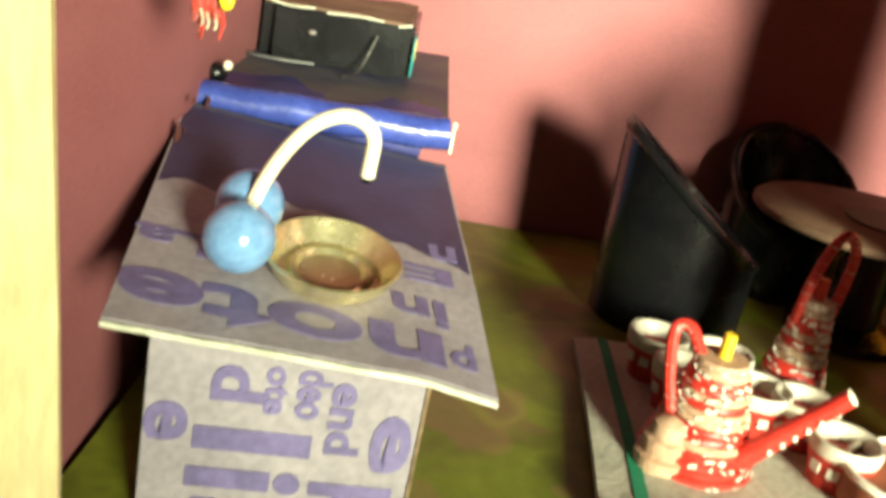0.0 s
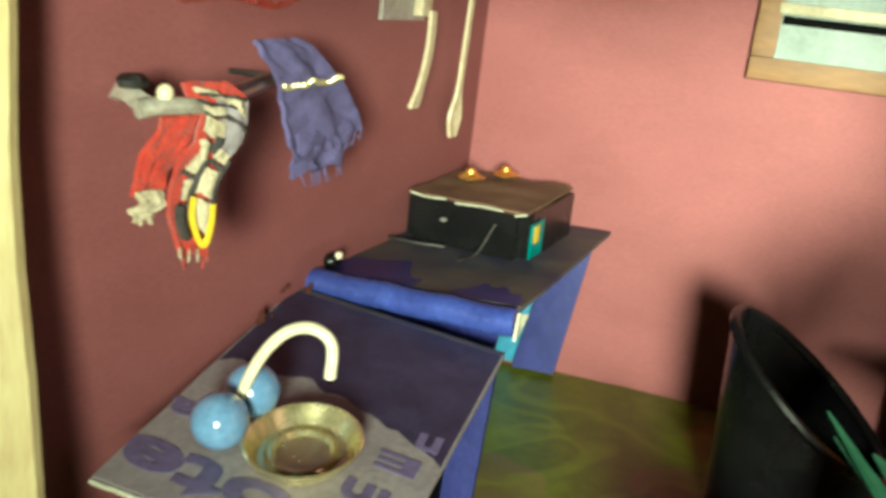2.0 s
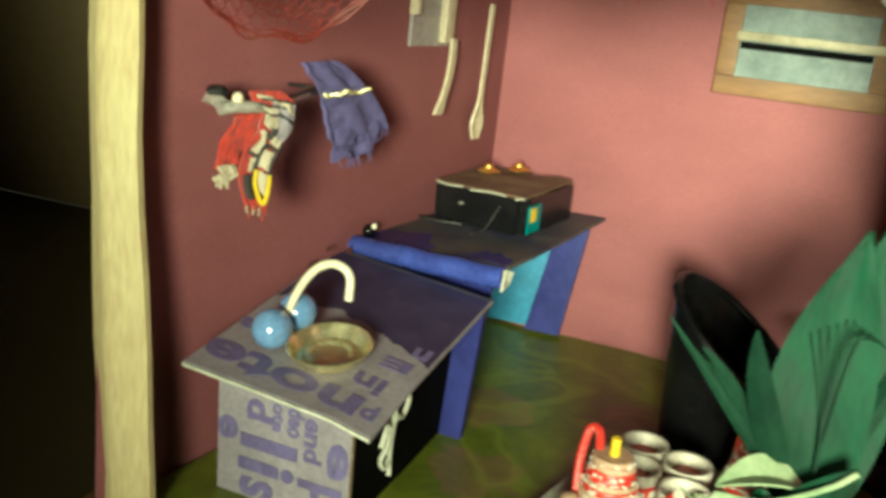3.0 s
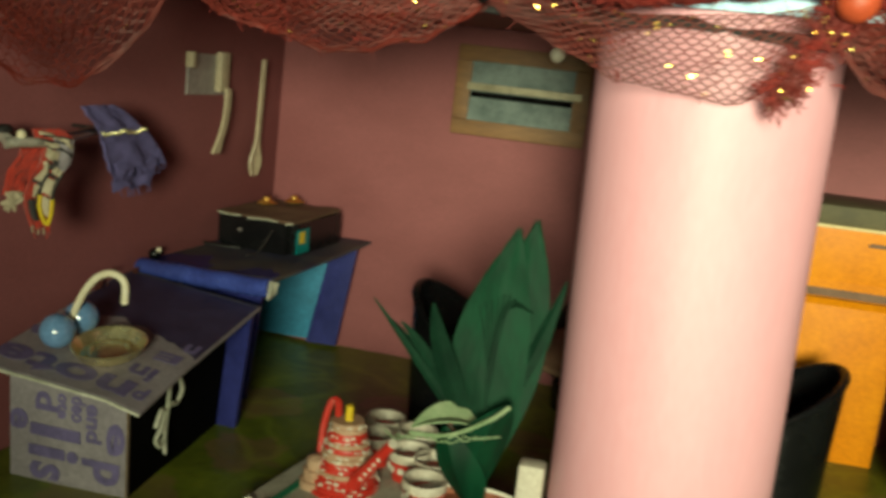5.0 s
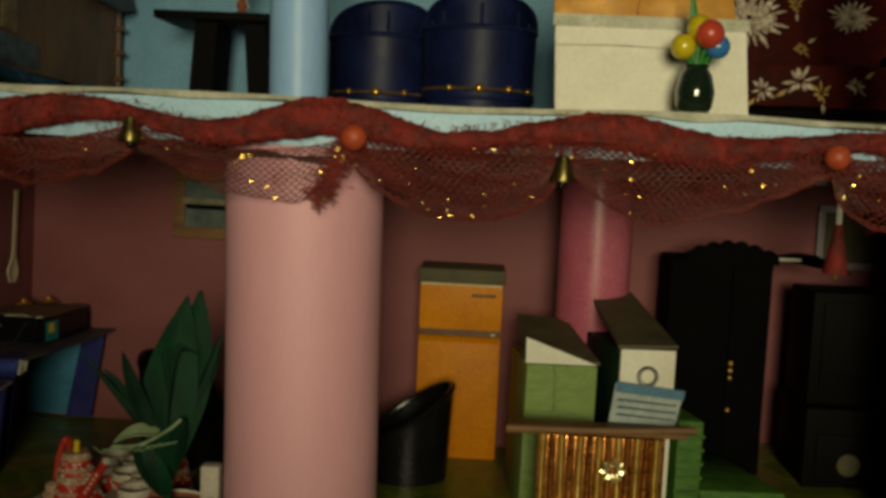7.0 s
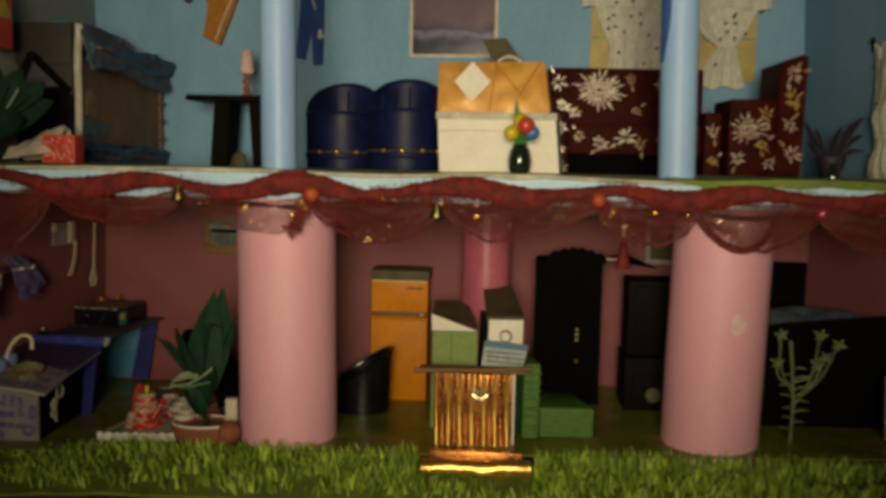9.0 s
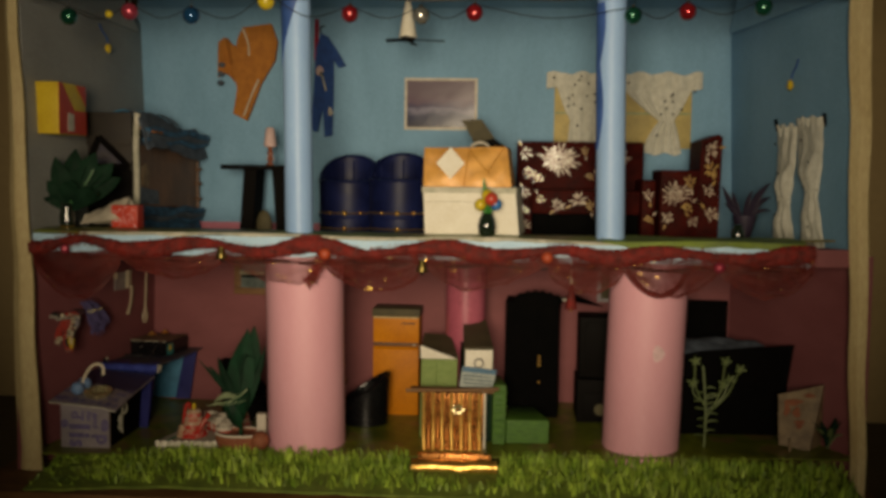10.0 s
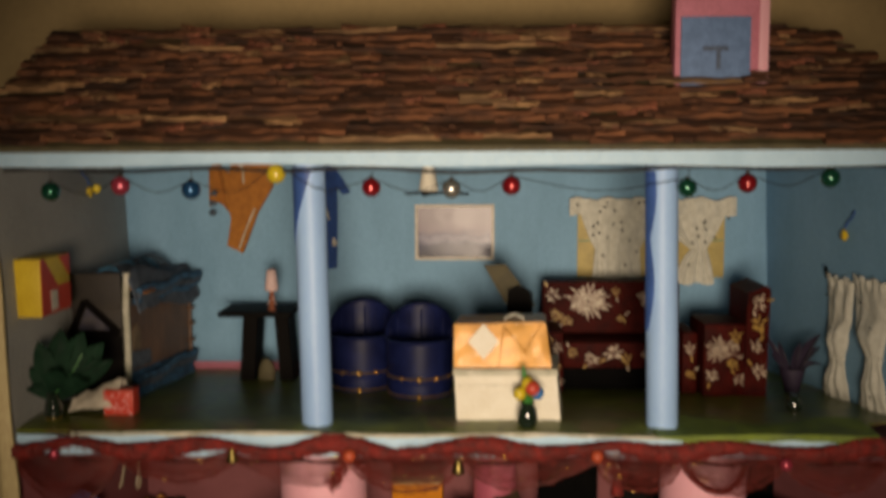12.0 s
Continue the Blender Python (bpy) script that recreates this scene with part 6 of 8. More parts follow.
def bunk_bed():
    """The long side runs back along the wall; a dark end board with a raised triangle faces the front."""
    t = thing("bunk_bed", (-0.318, 0.18, UZ(0.18)), "toy bunk bed with crumpled blue quilts and a dark end board", "bed")
    y0, y1 = 0.112, 0.256
    def side(y):
        return -0.2965 + 0.0125 * (y - y0) / (y1 - y0)
    z0 = UZ(0.18)
    part("post", tube(curve_points([(-0.2970, y0, UZ(y0)), (-0.2962, y0, 0.240), (-0.2966, y0, 0.272), (-0.2950, y0, 0.3025)]), 0.0030, 8), WHITE_RAG, t, "pale worn front post")
    part("post", tube([(side(y1), y1, UZ(y1)), (side(y1), y1, 0.2800)], 0.0024, 8), BROWN_PANEL, t)
    part("post", tube([(-0.3420, y1, UZ(y1)), (-0.3420, y1, 0.2800)], 0.0024, 8), BROWN_PANEL, t)
    part("side_panel", slab_poly([(side(y0 + 0.003), y0 + 0.003, 0.2120), (side(y1), y1, 0.2050), (side(y1), y1, 0.2680), (side(y0 + 0.003), y0 + 0.003, 0.2720)], 0.0022, (-1, 0, 0)), BROWN_PANEL, t, "brown card side")
    part("tear", slab_poly([(side(0.122) + 0.0002, 0.122, 0.2320), (side(0.136) + 0.0002, 0.136, 0.2300), (side(0.139) + 0.0002, 0.139, 0.2430), (side(0.131) + 0.0002, 0.131, 0.2540), (side(0.123) + 0.0002, 0.123, 0.2500)], 0.0006, (1, 0, 0)), CARD_BEIGE, t, "pale torn patch")
    part("dark_patch", slab_poly([(side(0.116) + 0.0002, 0.116, 0.2140), (side(0.160) + 0.0002, 0.160, 0.2120), (side(0.158) + 0.0002, 0.158, 0.2260), (side(0.118) + 0.0002, 0.118, 0.2300)], 0.0005, (1, 0, 0)), GREY_CLOTH, t, "dark slate patch low in the side")
    for k, z in enumerate((0.2150, 0.2320, 0.2480, 0.2620)):
        part("rung", tube([(side(y1) - 0.001, y1 - 0.004, z), (side(y1) + 0.0065, y1 - 0.006, z + 0.0006)], 0.0016, 6), BROWN_PANEL, t)
    for h, fat, m, over in ((0.1880, 0.020, TEAL_CLOTH, 0.006), (0.2700, 0.026, GREY_CLOTH, 0.013)):
        part("mattress", slab_poly([(-0.3430, y0 + 0.004, h), (side(y0), y0 + 0.004, h), (side(y1), y1, h), (-0.3430, y1, h)], 0.008, (0, 0, 1)), GREY_CLOTH, t)
        def quilt(u, v, h=h, fat=fat, over=over):
            y = y0 - 0.002 + (y1 - y0) * v
            x = -0.3435 + (side(y) + over + 0.3435) * u
            lip = max(0.0, (u - 0.80) / 0.20)
            z = h + 0.009 + fat * (0.70 + 0.30 * math.sin(5 * v + 0.6)) * math.sin(math.pi * (0.22 + 0.50 * u)) - (fat + 0.010) * 0.8 * lip ** 1.5
            return (x + 0.0016 * math.sin(11 * v) * lip, y, z + 0.0032 * noise.noise((u * 7, v * 7, h * 90)))
        part("quilt", sheet(quilt, 26, 28, 0.0022), m, t, "crumpled blue quilt")
        for q in range(3):
            drop = 0.0050 * q
            pts = [(side(y0 + (y1 - y0) * k / 9) + over * 0.9 - 0.001 * q, y0 + (y1 - y0) * k / 9, h + 0.0155 - drop + 0.0020 * math.sin(k * 1.3 + q)) for k in range(10)]
            part("fold", tube(curve_points(pts, 3), 0.0034, 8), TEAL_CLOTH if q != 1 else GREY_CLOTH, t, "rolled edge of the quilt")
    part("orange_patch", sheet(lambda u, v: (-0.2935 + 0.016 * u, 0.113 + 0.022 * v, 0.2885 - 0.004 * u + 0.0015 * noise.noise((u * 3, v * 3, 1))), 8, 8, 0.0012), ORANGE_CLOTH, t, "small orange cloth corner")
    for k in range(9):
        y = 0.116 + 0.014 * k
        part("cord", tube(curve_points([(-0.330 + 0.004 * (k % 3), y, 0.2990), (-0.312, y + 0.004, 0.3060 + 0.0012 * (k % 2)), (-0.2960, y + 0.002, 0.2960)], 5), 0.0008, 5), CYAN_CARD if k % 3 == 0 else GREY_CLOTH, t, "knotted blue cord" if k % 3 == 0 else "")
    end = part("end_board", box(-0.3440, 0.1050, 0.2710, -0.2985, 0.1095, 0.3030, 0.0010), DARK_BOARD, t, "dark brown end board")
    part("lower_board", box(-0.3440, 0.1060, UZ(0.106), -0.2985, 0.1095, 0.2470, 0.0010), BLACK_WOOD, t, "black lower end board")
    part("infill", box(-0.3430, 0.1070, 0.2470, -0.2990, 0.1090, 0.2712, 0.0003), DARK_BOARD, t)
    tri = [(-0.3500, 0.1035, 0.2500), (-0.3000, 0.1035, 0.2500), (-0.3300, 0.1035, 0.2790)]
    tri[0] = (-0.3425, 0.1035, 0.2500)
    for a, b in zip(tri, tri[1:] + tri[:1]):
        part("triangle_bar", tube([a, b], 0.0031, 6), BLACK_WOOD, end, "black raised bar")
    # Added patch in place of the grey wall seen through the open triangle.
    part("triangle_field", slab_poly([(-0.3370, 0.1052, 0.2530), (-0.3080, 0.1052, 0.2530), (-0.3285, 0.1052, 0.2720)], 0.0012, (0, -1, 0)), DUSTY_TOP, end, "grey patch for the wall seen through the open triangle")


bunk_bed()

yb = thing("wall_box", (-0.342, 0.055, 0.279), "yellow and red card box fixed to the wall", "box")
part("body", box(-0.3535, 0.0200, 0.2785, -0.3292, 0.0740, 0.3245, 0.0008), YELLOW, yb)


def on_side(points, lift, thick):
    """A print on the box's side face; points are (share of the depth, share of the height)."""
    return slab_poly([(-0.3292 + lift, 0.0205 + 0.0530 * u, 0.2790 + 0.0450 * v) for u, v in points], thick, (1, 0, 0))


part("red_panel", on_side([(0.0, 0.0), (1.0, 0.0), (1.0, 0.48), (0.55, 0.48), (0.12, 1.0), (0.0, 1.0)], 0.0001, 0.0004), RED, yb, "red printed side panel")
part("red_triangle", on_side([(0.62, 1.0), (1.0, 0.60), (1.0, 1.0)], 0.0001, 0.0004), RED, yb, "red printed corner")
part("pale_bar", on_side([(0.30, 0.06), (0.52, 0.06), (0.52, 0.40), (0.30, 0.42)], 0.0006, 0.0003), WHITE_PRINT, yb, "pale printed bar")

pl = thing("shelf_plant", (-0.328, 0.040, UZ(0.04)), "dark green cloth plant in a small gold-based vase", "plant")
z0 = UZ(0.03)
part("vase", lathe([(0.0040, 0), (0.0065, 0.002), (0.0072, 0.010), (0.0050, 0.018), (0.0058, 0.022), (0.0, 0.021)], 24, (-0.3280, 0.030, z0)), GLASS_DARK, pl)
part("vase_foot", lathe([(0.0062, 0), (0.0066, 0.0012), (0.0045, 0.0024)], 24, (-0.3280, 0.030, z0 - 0.0002)), GOLD, pl, "gold foot")
for k, (tx, ty, tz, w) in enumerate(((-0.3440, 0.028, 0.2350, 0.0070), (-0.3380, 0.030, 0.2560, 0.0085), (-0.3250, 0.042, 0.2640, 0.0100), (-0.3080, 0.044, 0.2610, 0.0110), (-0.2930, 0.046, 0.2520, 0.0105), (-0.2840, 0.040, 0.2390, 0.0090), (-0.2960, 0.020, 0.2260, 0.0080), (-0.3430, 0.020, 0.2200, 0.0060), (-0.3180, 0.016, 0.2360, 0.0085), (-0.3060, 0.030, 0.2300, 0.0090), (-0.3330, 0.050, 0.2480, 0.0070))):
    part("leaf", leaf((-0.3280, 0.030, z0 + 0.016), (tx, ty, tz), w, (0.10 * (tx + 0.328), 0, 0.005), (tz - 0.205, 0.012, -(tx + 0.328)), 0.25, 12, 0.0006, 0.002), GREEN_DARK, pl, "broad dark leaf")
for k in range(4):
    part("leaf_rib", tube(curve_points([(-0.3280, 0.028, z0 + 0.018), (-0.3180 + 0.006 * k, 0.030, 0.232), (-0.3120 + 0.008 * k, 0.033, 0.250 - 0.003 * k)], 5), 0.0006, 5), GREEN_STEM if k == 1 else GREEN_LEAF, pl)

gf = thing("red_gift_box", (-0.279, 0.045, UZ(0.04)), "small red patterned gift box", "gift box")
z0 = UZ(0.045)
part("box", box(-0.2915, 0.0400, z0, -0.2670, 0.0560, z0 + 0.0215, 0.0010), RED, gf)
specks = bmesh.new()
for k in range(60):
    x, z = rnd.uniform(-0.2905, -0.2685), z0 + rnd.uniform(0.0015, 0.0200)
    w, hh = rnd.uniform(0.0003, 0.0010), rnd.uniform(0.0003, 0.0007)
    outline(specks, [(x - w, z), (x, z - hh), (x + w, z + 0.3 * hh), (x - 0.2 * w, z + hh)], 0.0399)
part("speckle", specks, PALE_TEAR, gf, "small pale printed specks")
wb = thing("white_parcel", (-0.305, 0.055, UZ(0.055)), "white tissue parcel leaning on the red box", "parcel")
def heap(u, v):
    x, y = -0.3205 + 0.040 * u, 0.040 + 0.030 * v
    ridge = 0.010 + 0.017 * u
    return (x, y + 0.003 * math.sin(7 * u), z0 + 0.0008 + ridge * math.sin(math.pi * min(1.0, 0.10 + 0.85 * v)) + 0.0045 * noise.noise((u * 5, v * 5, 2)) * math.sin(math.pi * v))
part("tissue", sheet(heap, 22, 18, 0.0012), CUP_WHITE, wb)


def side_table():
    t = thing("side_table", (-0.203, 0.215, UZ(0.215)), "black wooden side table with splayed arched legs", "table")
    z0 = UZ(0.215)
    part("tabletop", box(-0.2370, 0.190, 0.2490, -0.1660, 0.2450, 0.2540, 0.0012), BLACK_WOOD, t)
    for x0, x1, s in ((-0.2130, -0.1990, -0.006), (-0.1850, -0.1720, 0.006)):
        part("leg", slab_poly([(x0 + s * 0.2, 0.200, 0.2492), (x1 + s * 0.2, 0.200, 0.2492), (x1 + s, 0.200, z0), (x0 + s, 0.200, z0)], 0.034, (0, 1, 0)), BLACK_WOOD, t)
    part("arch", lathe([(0.0085, 0.0), (0.0080, 0.012), (0.0050, 0.020), (0.0, 0.023)], 18, (-0.1935, 0.205, z0), squash=0.35), OLIVE_LID, t, "dull olive arched panel")


side_table()
lp = thing("table_lamp", (-0.1865, 0.205, 0.254), "tiny table lamp with a pale pink shade", "lamp")
part("stem", lathe([(0.0042, 0), (0.0042, 0.0015), (0.0018, 0.003), (0.0034, 0.006), (0.0018, 0.009), (0.0036, 0.0125), (0.0018, 0.016), (0.0030, 0.0190), (0.0012, 0.021)], 20, (-0.1868, 0.205, 0.2540)), TERRACOTTA, lp, "dark red turned stem")
part("shade", lathe([(0.0062, 0.0195), (0.0066, 0.022), (0.0046, 0.0385), (0.0036, 0.0400), (0.0, 0.0400)], 24, (-0.1868, 0.205, 0.2540)), PINK_SHADE, lp, "pale pink shade")
for k in range(6):
    a = k * math.pi / 3
    part("bead", ball(0.0010, (-0.1868 + 0.0036 * math.cos(a), 0.205 + 0.0036 * math.sin(a), 0.2600 + 0.0030 * (k % 3)), n=8), PINK_SHADE, lp)

for cx, cy in ((-0.0950, 0.168), (-0.0385, 0.136)):
    z0 = UZ(cy)
    ch = tub_chair("tub_chair", cx, cy, z0, 0.0290, 0.0785, 0.0520, radians(90), NAVY, "navy blue plastic tub chair with gold studs", "navy chairs", ribs=7, arch=True)
    part("base_ring", lathe([(0.0300, 0.0), (0.0306, 0.001), (0.0306, 0.004), (0.0298, 0.005)], 40, (cx, cy, z0 + 0.0150)), NAVY, ch)
    for h in (0.0200, 0.0045):
        part("gold_band", lathe([(0.0301, 0.0), (0.0305, 0.0006), (0.0301, 0.0012)], 40, (cx, cy, z0 + h)), GOLD, ch, "thin gold ring")
    for a, r, h in ((-118, 0.0017, 0.0207), (-88, 0.0027, 0.0207), (-58, 0.0020, 0.0210), (-30, 0.0015, 0.0207), (-88, 0.0024, 0.0052)):
        part("stud", ball(r, (cx + 0.0306 * math.cos(radians(a)), cy + 0.0306 * math.sin(radians(a)), z0 + h), n=12), GOLD, ch, "bright gold stud")

gb = thing("gold_gift_box", (0.035, 0.05, 0.236), "gold foil gift box with a white diamond sticker", "gift box")
bm = slab_poly([(-0.0060, 0.0345, 0.2360), (0.0720, 0.0345, 0.2370), (0.0670, 0.0400, 0.2720), (-0.0055, 0.0400, 0.2700)], 0.044, (0.08, 1, 0))
bmesh.ops.bevel(bm, geom=bm.edges[:], offset=0.0012, segments=2, affect="EDGES")
part("body", bm, GOLD_WRAP, gb)
def wrap(u, v):
    x = -0.0056 + (0.0772 - 0.004 * v) * u
    ridge = 0.0014 * abs(((u * 2.6 + 0.35 * math.sin(3 * v)) % 1) - 0.5) + 0.0010 * abs(((u * 1.7 - v * 1.3) % 1) - 0.5)
    return (x, 0.0343 + 0.0052 * v - ridge * min(1, 4 * v, 4 * (1 - v) + 0.1, 12 * u, 12 * (1 - u)), 0.2365 + 0.0340 * v)
part("wrap", sheet(wrap, 26, 10, 0.0004), GOLD_WRAP, gb, "creased gold foil")
def dia(u, v):
    s, w = u - 0.5, v - 0.5
    x, z = 0.0180 + 0.0125 * (s + w), 0.2570 + 0.0140 * (w - s)
    return (x, 0.0322 + 0.0052 * (z - 0.2360) / 0.035, z)
part("sticker", sheet(dia, 3, 3, 0.0006), WHITE_CARD, gb, "white diamond sticker")
for a, b in (((0.0330, 0.0352, 0.2700), (0.0520, 0.0338, 0.2480)), ((0.0640, 0.0380, 0.2710), (0.0500, 0.0336, 0.2480)), ((0.0340, 0.0352, 0.2700), (0.0300, 0.0326, 0.2380))):
    part("crease", tube([a, b], 0.0005, 5), GOLD_WRAP, gb)
part("bow", sheet(lambda u, v: (0.0350 + 0.016 * u, 0.050 + 0.010 * v, 0.2725 + 0.0035 * math.sin(math.pi * u) + 0.001 * math.sin(6 * v)), 8, 4, 0.001), WHITE_CARD, gb, "white paper tuft")
wbx = thing("white_box", (0.04, 0.05, UZ(0.05)), "white card box under the gold gift box", "box")
z0 = UZ(0.045)
bm = slab_poly([(-0.0035, 0.0290, z0), (0.0790, 0.0290, z0), (0.0750, 0.0290, 0.2355), (-0.0055, 0.0290, 0.2355)], 0.056, (0.10, 1, 0))
bmesh.ops.bevel(bm, geom=bm.edges[:], offset=0.0010, segments=2, affect="EDGES")
part("body", bm, WHITE_CARD, wbx)
part("lid", slab_poly([(-0.0062, 0.0282, 0.2310), (0.0762, 0.0282, 0.2312), (0.0762, 0.0282, 0.2362), (-0.0062, 0.0282, 0.2360)], 0.057, (0.10, 1, 0)), WHITE_RAG, wbx, "creased lid edge")
part("thread", tube(curve_points([(-0.0040, 0.0286, 0.2230), (0.02, 0.0284, 0.2236), (0.045, 0.0284, 0.2230)]), 0.0003, 5), WHITE_RAG, wbx)

gr = thing("grey_stand", (0.045, 0.16, UZ(0.16)), "grey card stand with a slanting arm behind the boxes", "stand")
part("arm", slab_poly([(0.0400, 0.170, 0.2660), (0.0680, 0.170, 0.2640), (0.0400, 0.170, 0.3030), (0.0200, 0.170, 0.3020)], 0.006, (0, 1, 0)), OLIVE_LID, gr)
part("block", slab_poly([(0.0400, 0.168, UZ(0.168)), (0.0680, 0.168, UZ(0.168)), (0.0650, 0.168, 0.2760), (0.0520, 0.168, 0.2840), (0.0420, 0.168, 0.2800)], 0.012, (0, 1, 0)), BLACK_WOOD, gr)


def burst(cx, cz, y, r, n, parent, material, seed, tilt=0.0):
    """A printed chrysanthemum: many slim petals on a cloth face."""
    rg = random.Random(seed)
    for ring, (k, f) in enumerate(((n, 1.0), (n, 0.68), (n // 2, 0.36))):
        bm = bmesh.new()
        for i in range(k):
            a = 2 * math.pi * (i + 0.5 * ring) / k
            r0, r1, w = r * max(0.06, f - 0.48), r * f * rg.uniform(0.72, 1.18), r * rg.uniform(0.045, 0.085)
            c, s = math.cos(a), math.sin(a)
            pts = [(r0, 0), (0.5 * (r0 + r1), w), (r1, 0.2 * w), (r1, -0.2 * w), (0.5 * (r0 + r1), -w)]
            outline(bm, [(cx + p * c - q * s, cz + 0.78 * (p * s + q * c)) for p, q in pts], y - 0.0003 * ring)
        part("petals", bm, material, parent)


def blot(cx, cz, y, r, parent, material, seed, x=None):
    """A printed blossom of uneven pointed petals round a darker heart, with a stray leaf."""
    rg = random.Random(seed * 7 + 3)
    n, turn = 7 + seed % 3, rg.uniform(0, 6)
    bm = bmesh.new()
    for i in range(n):
        a = turn + 2 * math.pi * i / n + rg.uniform(-0.2, 0.2)
        r1, w = r * rg.uniform(0.6, 1.4), r * rg.uniform(0.10, 0.20)
        pts = [(0.16 * r, 0.0), (0.55 * r1, w), (0.85 * r1, 0.6 * w), (r1, 0.05 * w), (0.85 * r1, -0.5 * w), (0.55 * r1, -w)]
        c, s = math.cos(a), math.sin(a)
        outline(bm, [(cx + p * c - q * s, cz + p * s + q * c) for p, q in pts], y - 0.00008 * i)
    part("blossom", bm, material, parent)
    bm = bmesh.new()
    a = turn + 0.6
    c, s = math.cos(a), math.sin(a)
    outline(bm, [(cx + p * c - q * s, cz + p * s + q * c) for p, q in ((1.0 * r, 0.0), (1.5 * r, 0.22 * r), (2.1 * r, 0.0), (1.5 * r, -0.16 * r))], y - 0.0001)
    part("leaf", bm, PETAL_YELLOW if material is PETAL_WHITE else PETAL_WHITE, parent)


def sofa():
    t = thing("floral_sofa", (0.15, 0.19, UZ(0.19)), "maroon sofa with a cream and mustard floral print", "sofa")
    z0 = UZ(0.19)
    b = part("backrest", box(0.0765, 0.200, z0, 0.2080, 0.222, 0.2825, 0.0030), MAROON, t)
    s = part("seat", box(0.0920, 0.152, 0.2090, 0.1990, 0.2005, 0.2330, 0.0026), MAROON, t)
    # Solid black block paints the shade of the open space under the seat.
    part("base", box(0.0930, 0.160, z0, 0.1980, 0.200, 0.2090, 0.0010), BLACK_MATT, t, "black block painted as the shade under the seat")
    l = part("arm", box(0.0780, 0.144, z0, 0.0920, 0.201, 0.2440, 0.0030), MAROON, t)
    r = part("arm", box(0.1990, 0.144, z0, 0.2130, 0.201, 0.2440, 0.0030), MAROON, t)
    burst(0.1200, 0.2640, 0.1996, 0.0215, 24, b, PETAL_WHITE, 1)
    burst(0.1800, 0.2660, 0.1996, 0.0130, 18, b, PETAL_WHITE, 2)
    for i, (x, z, rr, m) in enumerate(((0.0850, 0.2700, 0.0075, PETAL_WHITE), (0.0900, 0.2500, 0.0060, PETAL_YELLOW), (0.1000, 0.2440, 0.0050, PETAL_YELLOW), (0.1470, 0.2720, 0.0045, PETAL_YELLOW), (0.1520, 0.2470, 0.0050, PETAL_YELLOW))):
        blot(x, z, 0.1995, rr, b, m, i)
    for i, (x, z, rr, m) in enumerate(((0.1000, 0.2240, 0.0050, PETAL_YELLOW), (0.1180, 0.2180, 0.0060, PETAL_WHITE), (0.1380, 0.2230, 0.0075, PETAL_WHITE), (0.1500, 0.2170, 0.0055, PETAL_YELLOW), (0.1680, 0.2220, 0.0060, PETAL_WHITE))):
        blot(x, z, 0.1516, rr, s, m, i)
    for i, (x, z, rr, m) in enumerate(((0.0850, 0.2300, 0.0055, PETAL_WHITE), (0.0845, 0.2130, 0.0045, PETAL_YELLOW), (0.0855, 0.1980, 0.0050, PETAL_WHITE), (0.2060, 0.2280, 0.0055, PETAL_WHITE), (0.2060, 0.2060, 0.0050, PETAL_YELLOW))):
        blot(x, z, 0.1436, rr, l if x < 0.1 else r, m, i)


sofa()


def armchair():
    t = thing("floral_armchair", (0.24, 0.165, UZ(0.165)), "maroon armchair with a cream and mustard floral print", "armchair")
    z0 = UZ(0.16)
    s = part("seat", box(0.2150, 0.130, z0, 0.2520, 0.190, 0.2540, 0.0022), MAROON, t)
    b = part("backrest", slab_poly([(0.2500, 0.128, z0), (0.2700, 0.128, z0), (0.2720, 0.128, 0.2860), (0.2680, 0.128, 0.2885), (0.2520, 0.128, 0.2820)], 0.060, (0, 1, 0)), MAROON, t)
    burst(0.2290, 0.2310, 0.1296, 0.0150, 16, s, PETAL_WHITE, 5)
    for i, (x, z, rr, m) in enumerate(((0.243, 0.2420, 0.006, PETAL_YELLOW), (0.240, 0.219, 0.006, PETAL_YELLOW), (0.222, 0.208, 0.006, PETAL_WHITE), (0.246, 0.205, 0.0055, PETAL_WHITE))):
        blot(x, z, 0.1294, rr, s, m, i + 3)
    for i, (x, z, rr, m) in enumerate(((0.2610, 0.274, 0.007, PETAL_WHITE), (0.2620, 0.254, 0.007, PETAL_YELLOW), (0.2600, 0.234, 0.006, PETAL_WHITE), (0.2620, 0.212, 0.007, PETAL_WHITE))):
        blot(x, z, 0.1274, rr, b, m, i + 7)


armchair()

vs = thing("flower_vase", (0.051, 0.008, UZ(0.01)), "dark glass vase with bright bead flowers", "vase")
z0 = up_z(0.012) - 0.001
vx, vy = 0.0515, 0.0105
part("vase", lathe([(0.0052, 0), (0.0072, 0.003), (0.0080, 0.009), (0.0066, 0.0155), (0.0048, 0.0185), (0.0054, 0.0200), (0.0, 0.0195)], 28, (vx, vy, z0)), GLASS_DARK, vs)
for dx, dz, m in ((-0.0060, 0.0270, YELLOW_BALL), (0.0000, 0.0350, YELLOW_BALL), (0.0035, 0.0320, RED_BALL), (0.0075, 0.0275, BLUE_BALL)):
    part("stem", tube(curve_points([(vx, vy, z0 + 0.018), (vx + dx * 0.5, vy, z0 + 0.022), (vx + dx, vy - 0.002, z0 + dz)], 4), 0.0010, 6), GREEN_STEM, vs)
    part("flower", ball(0.0052 if m is not RED_BALL else 0.0060, (vx + dx, vy - (0.004 if m is RED_BALL else 0.001), z0 + dz), n=18), m, vs, "bright bead flower")
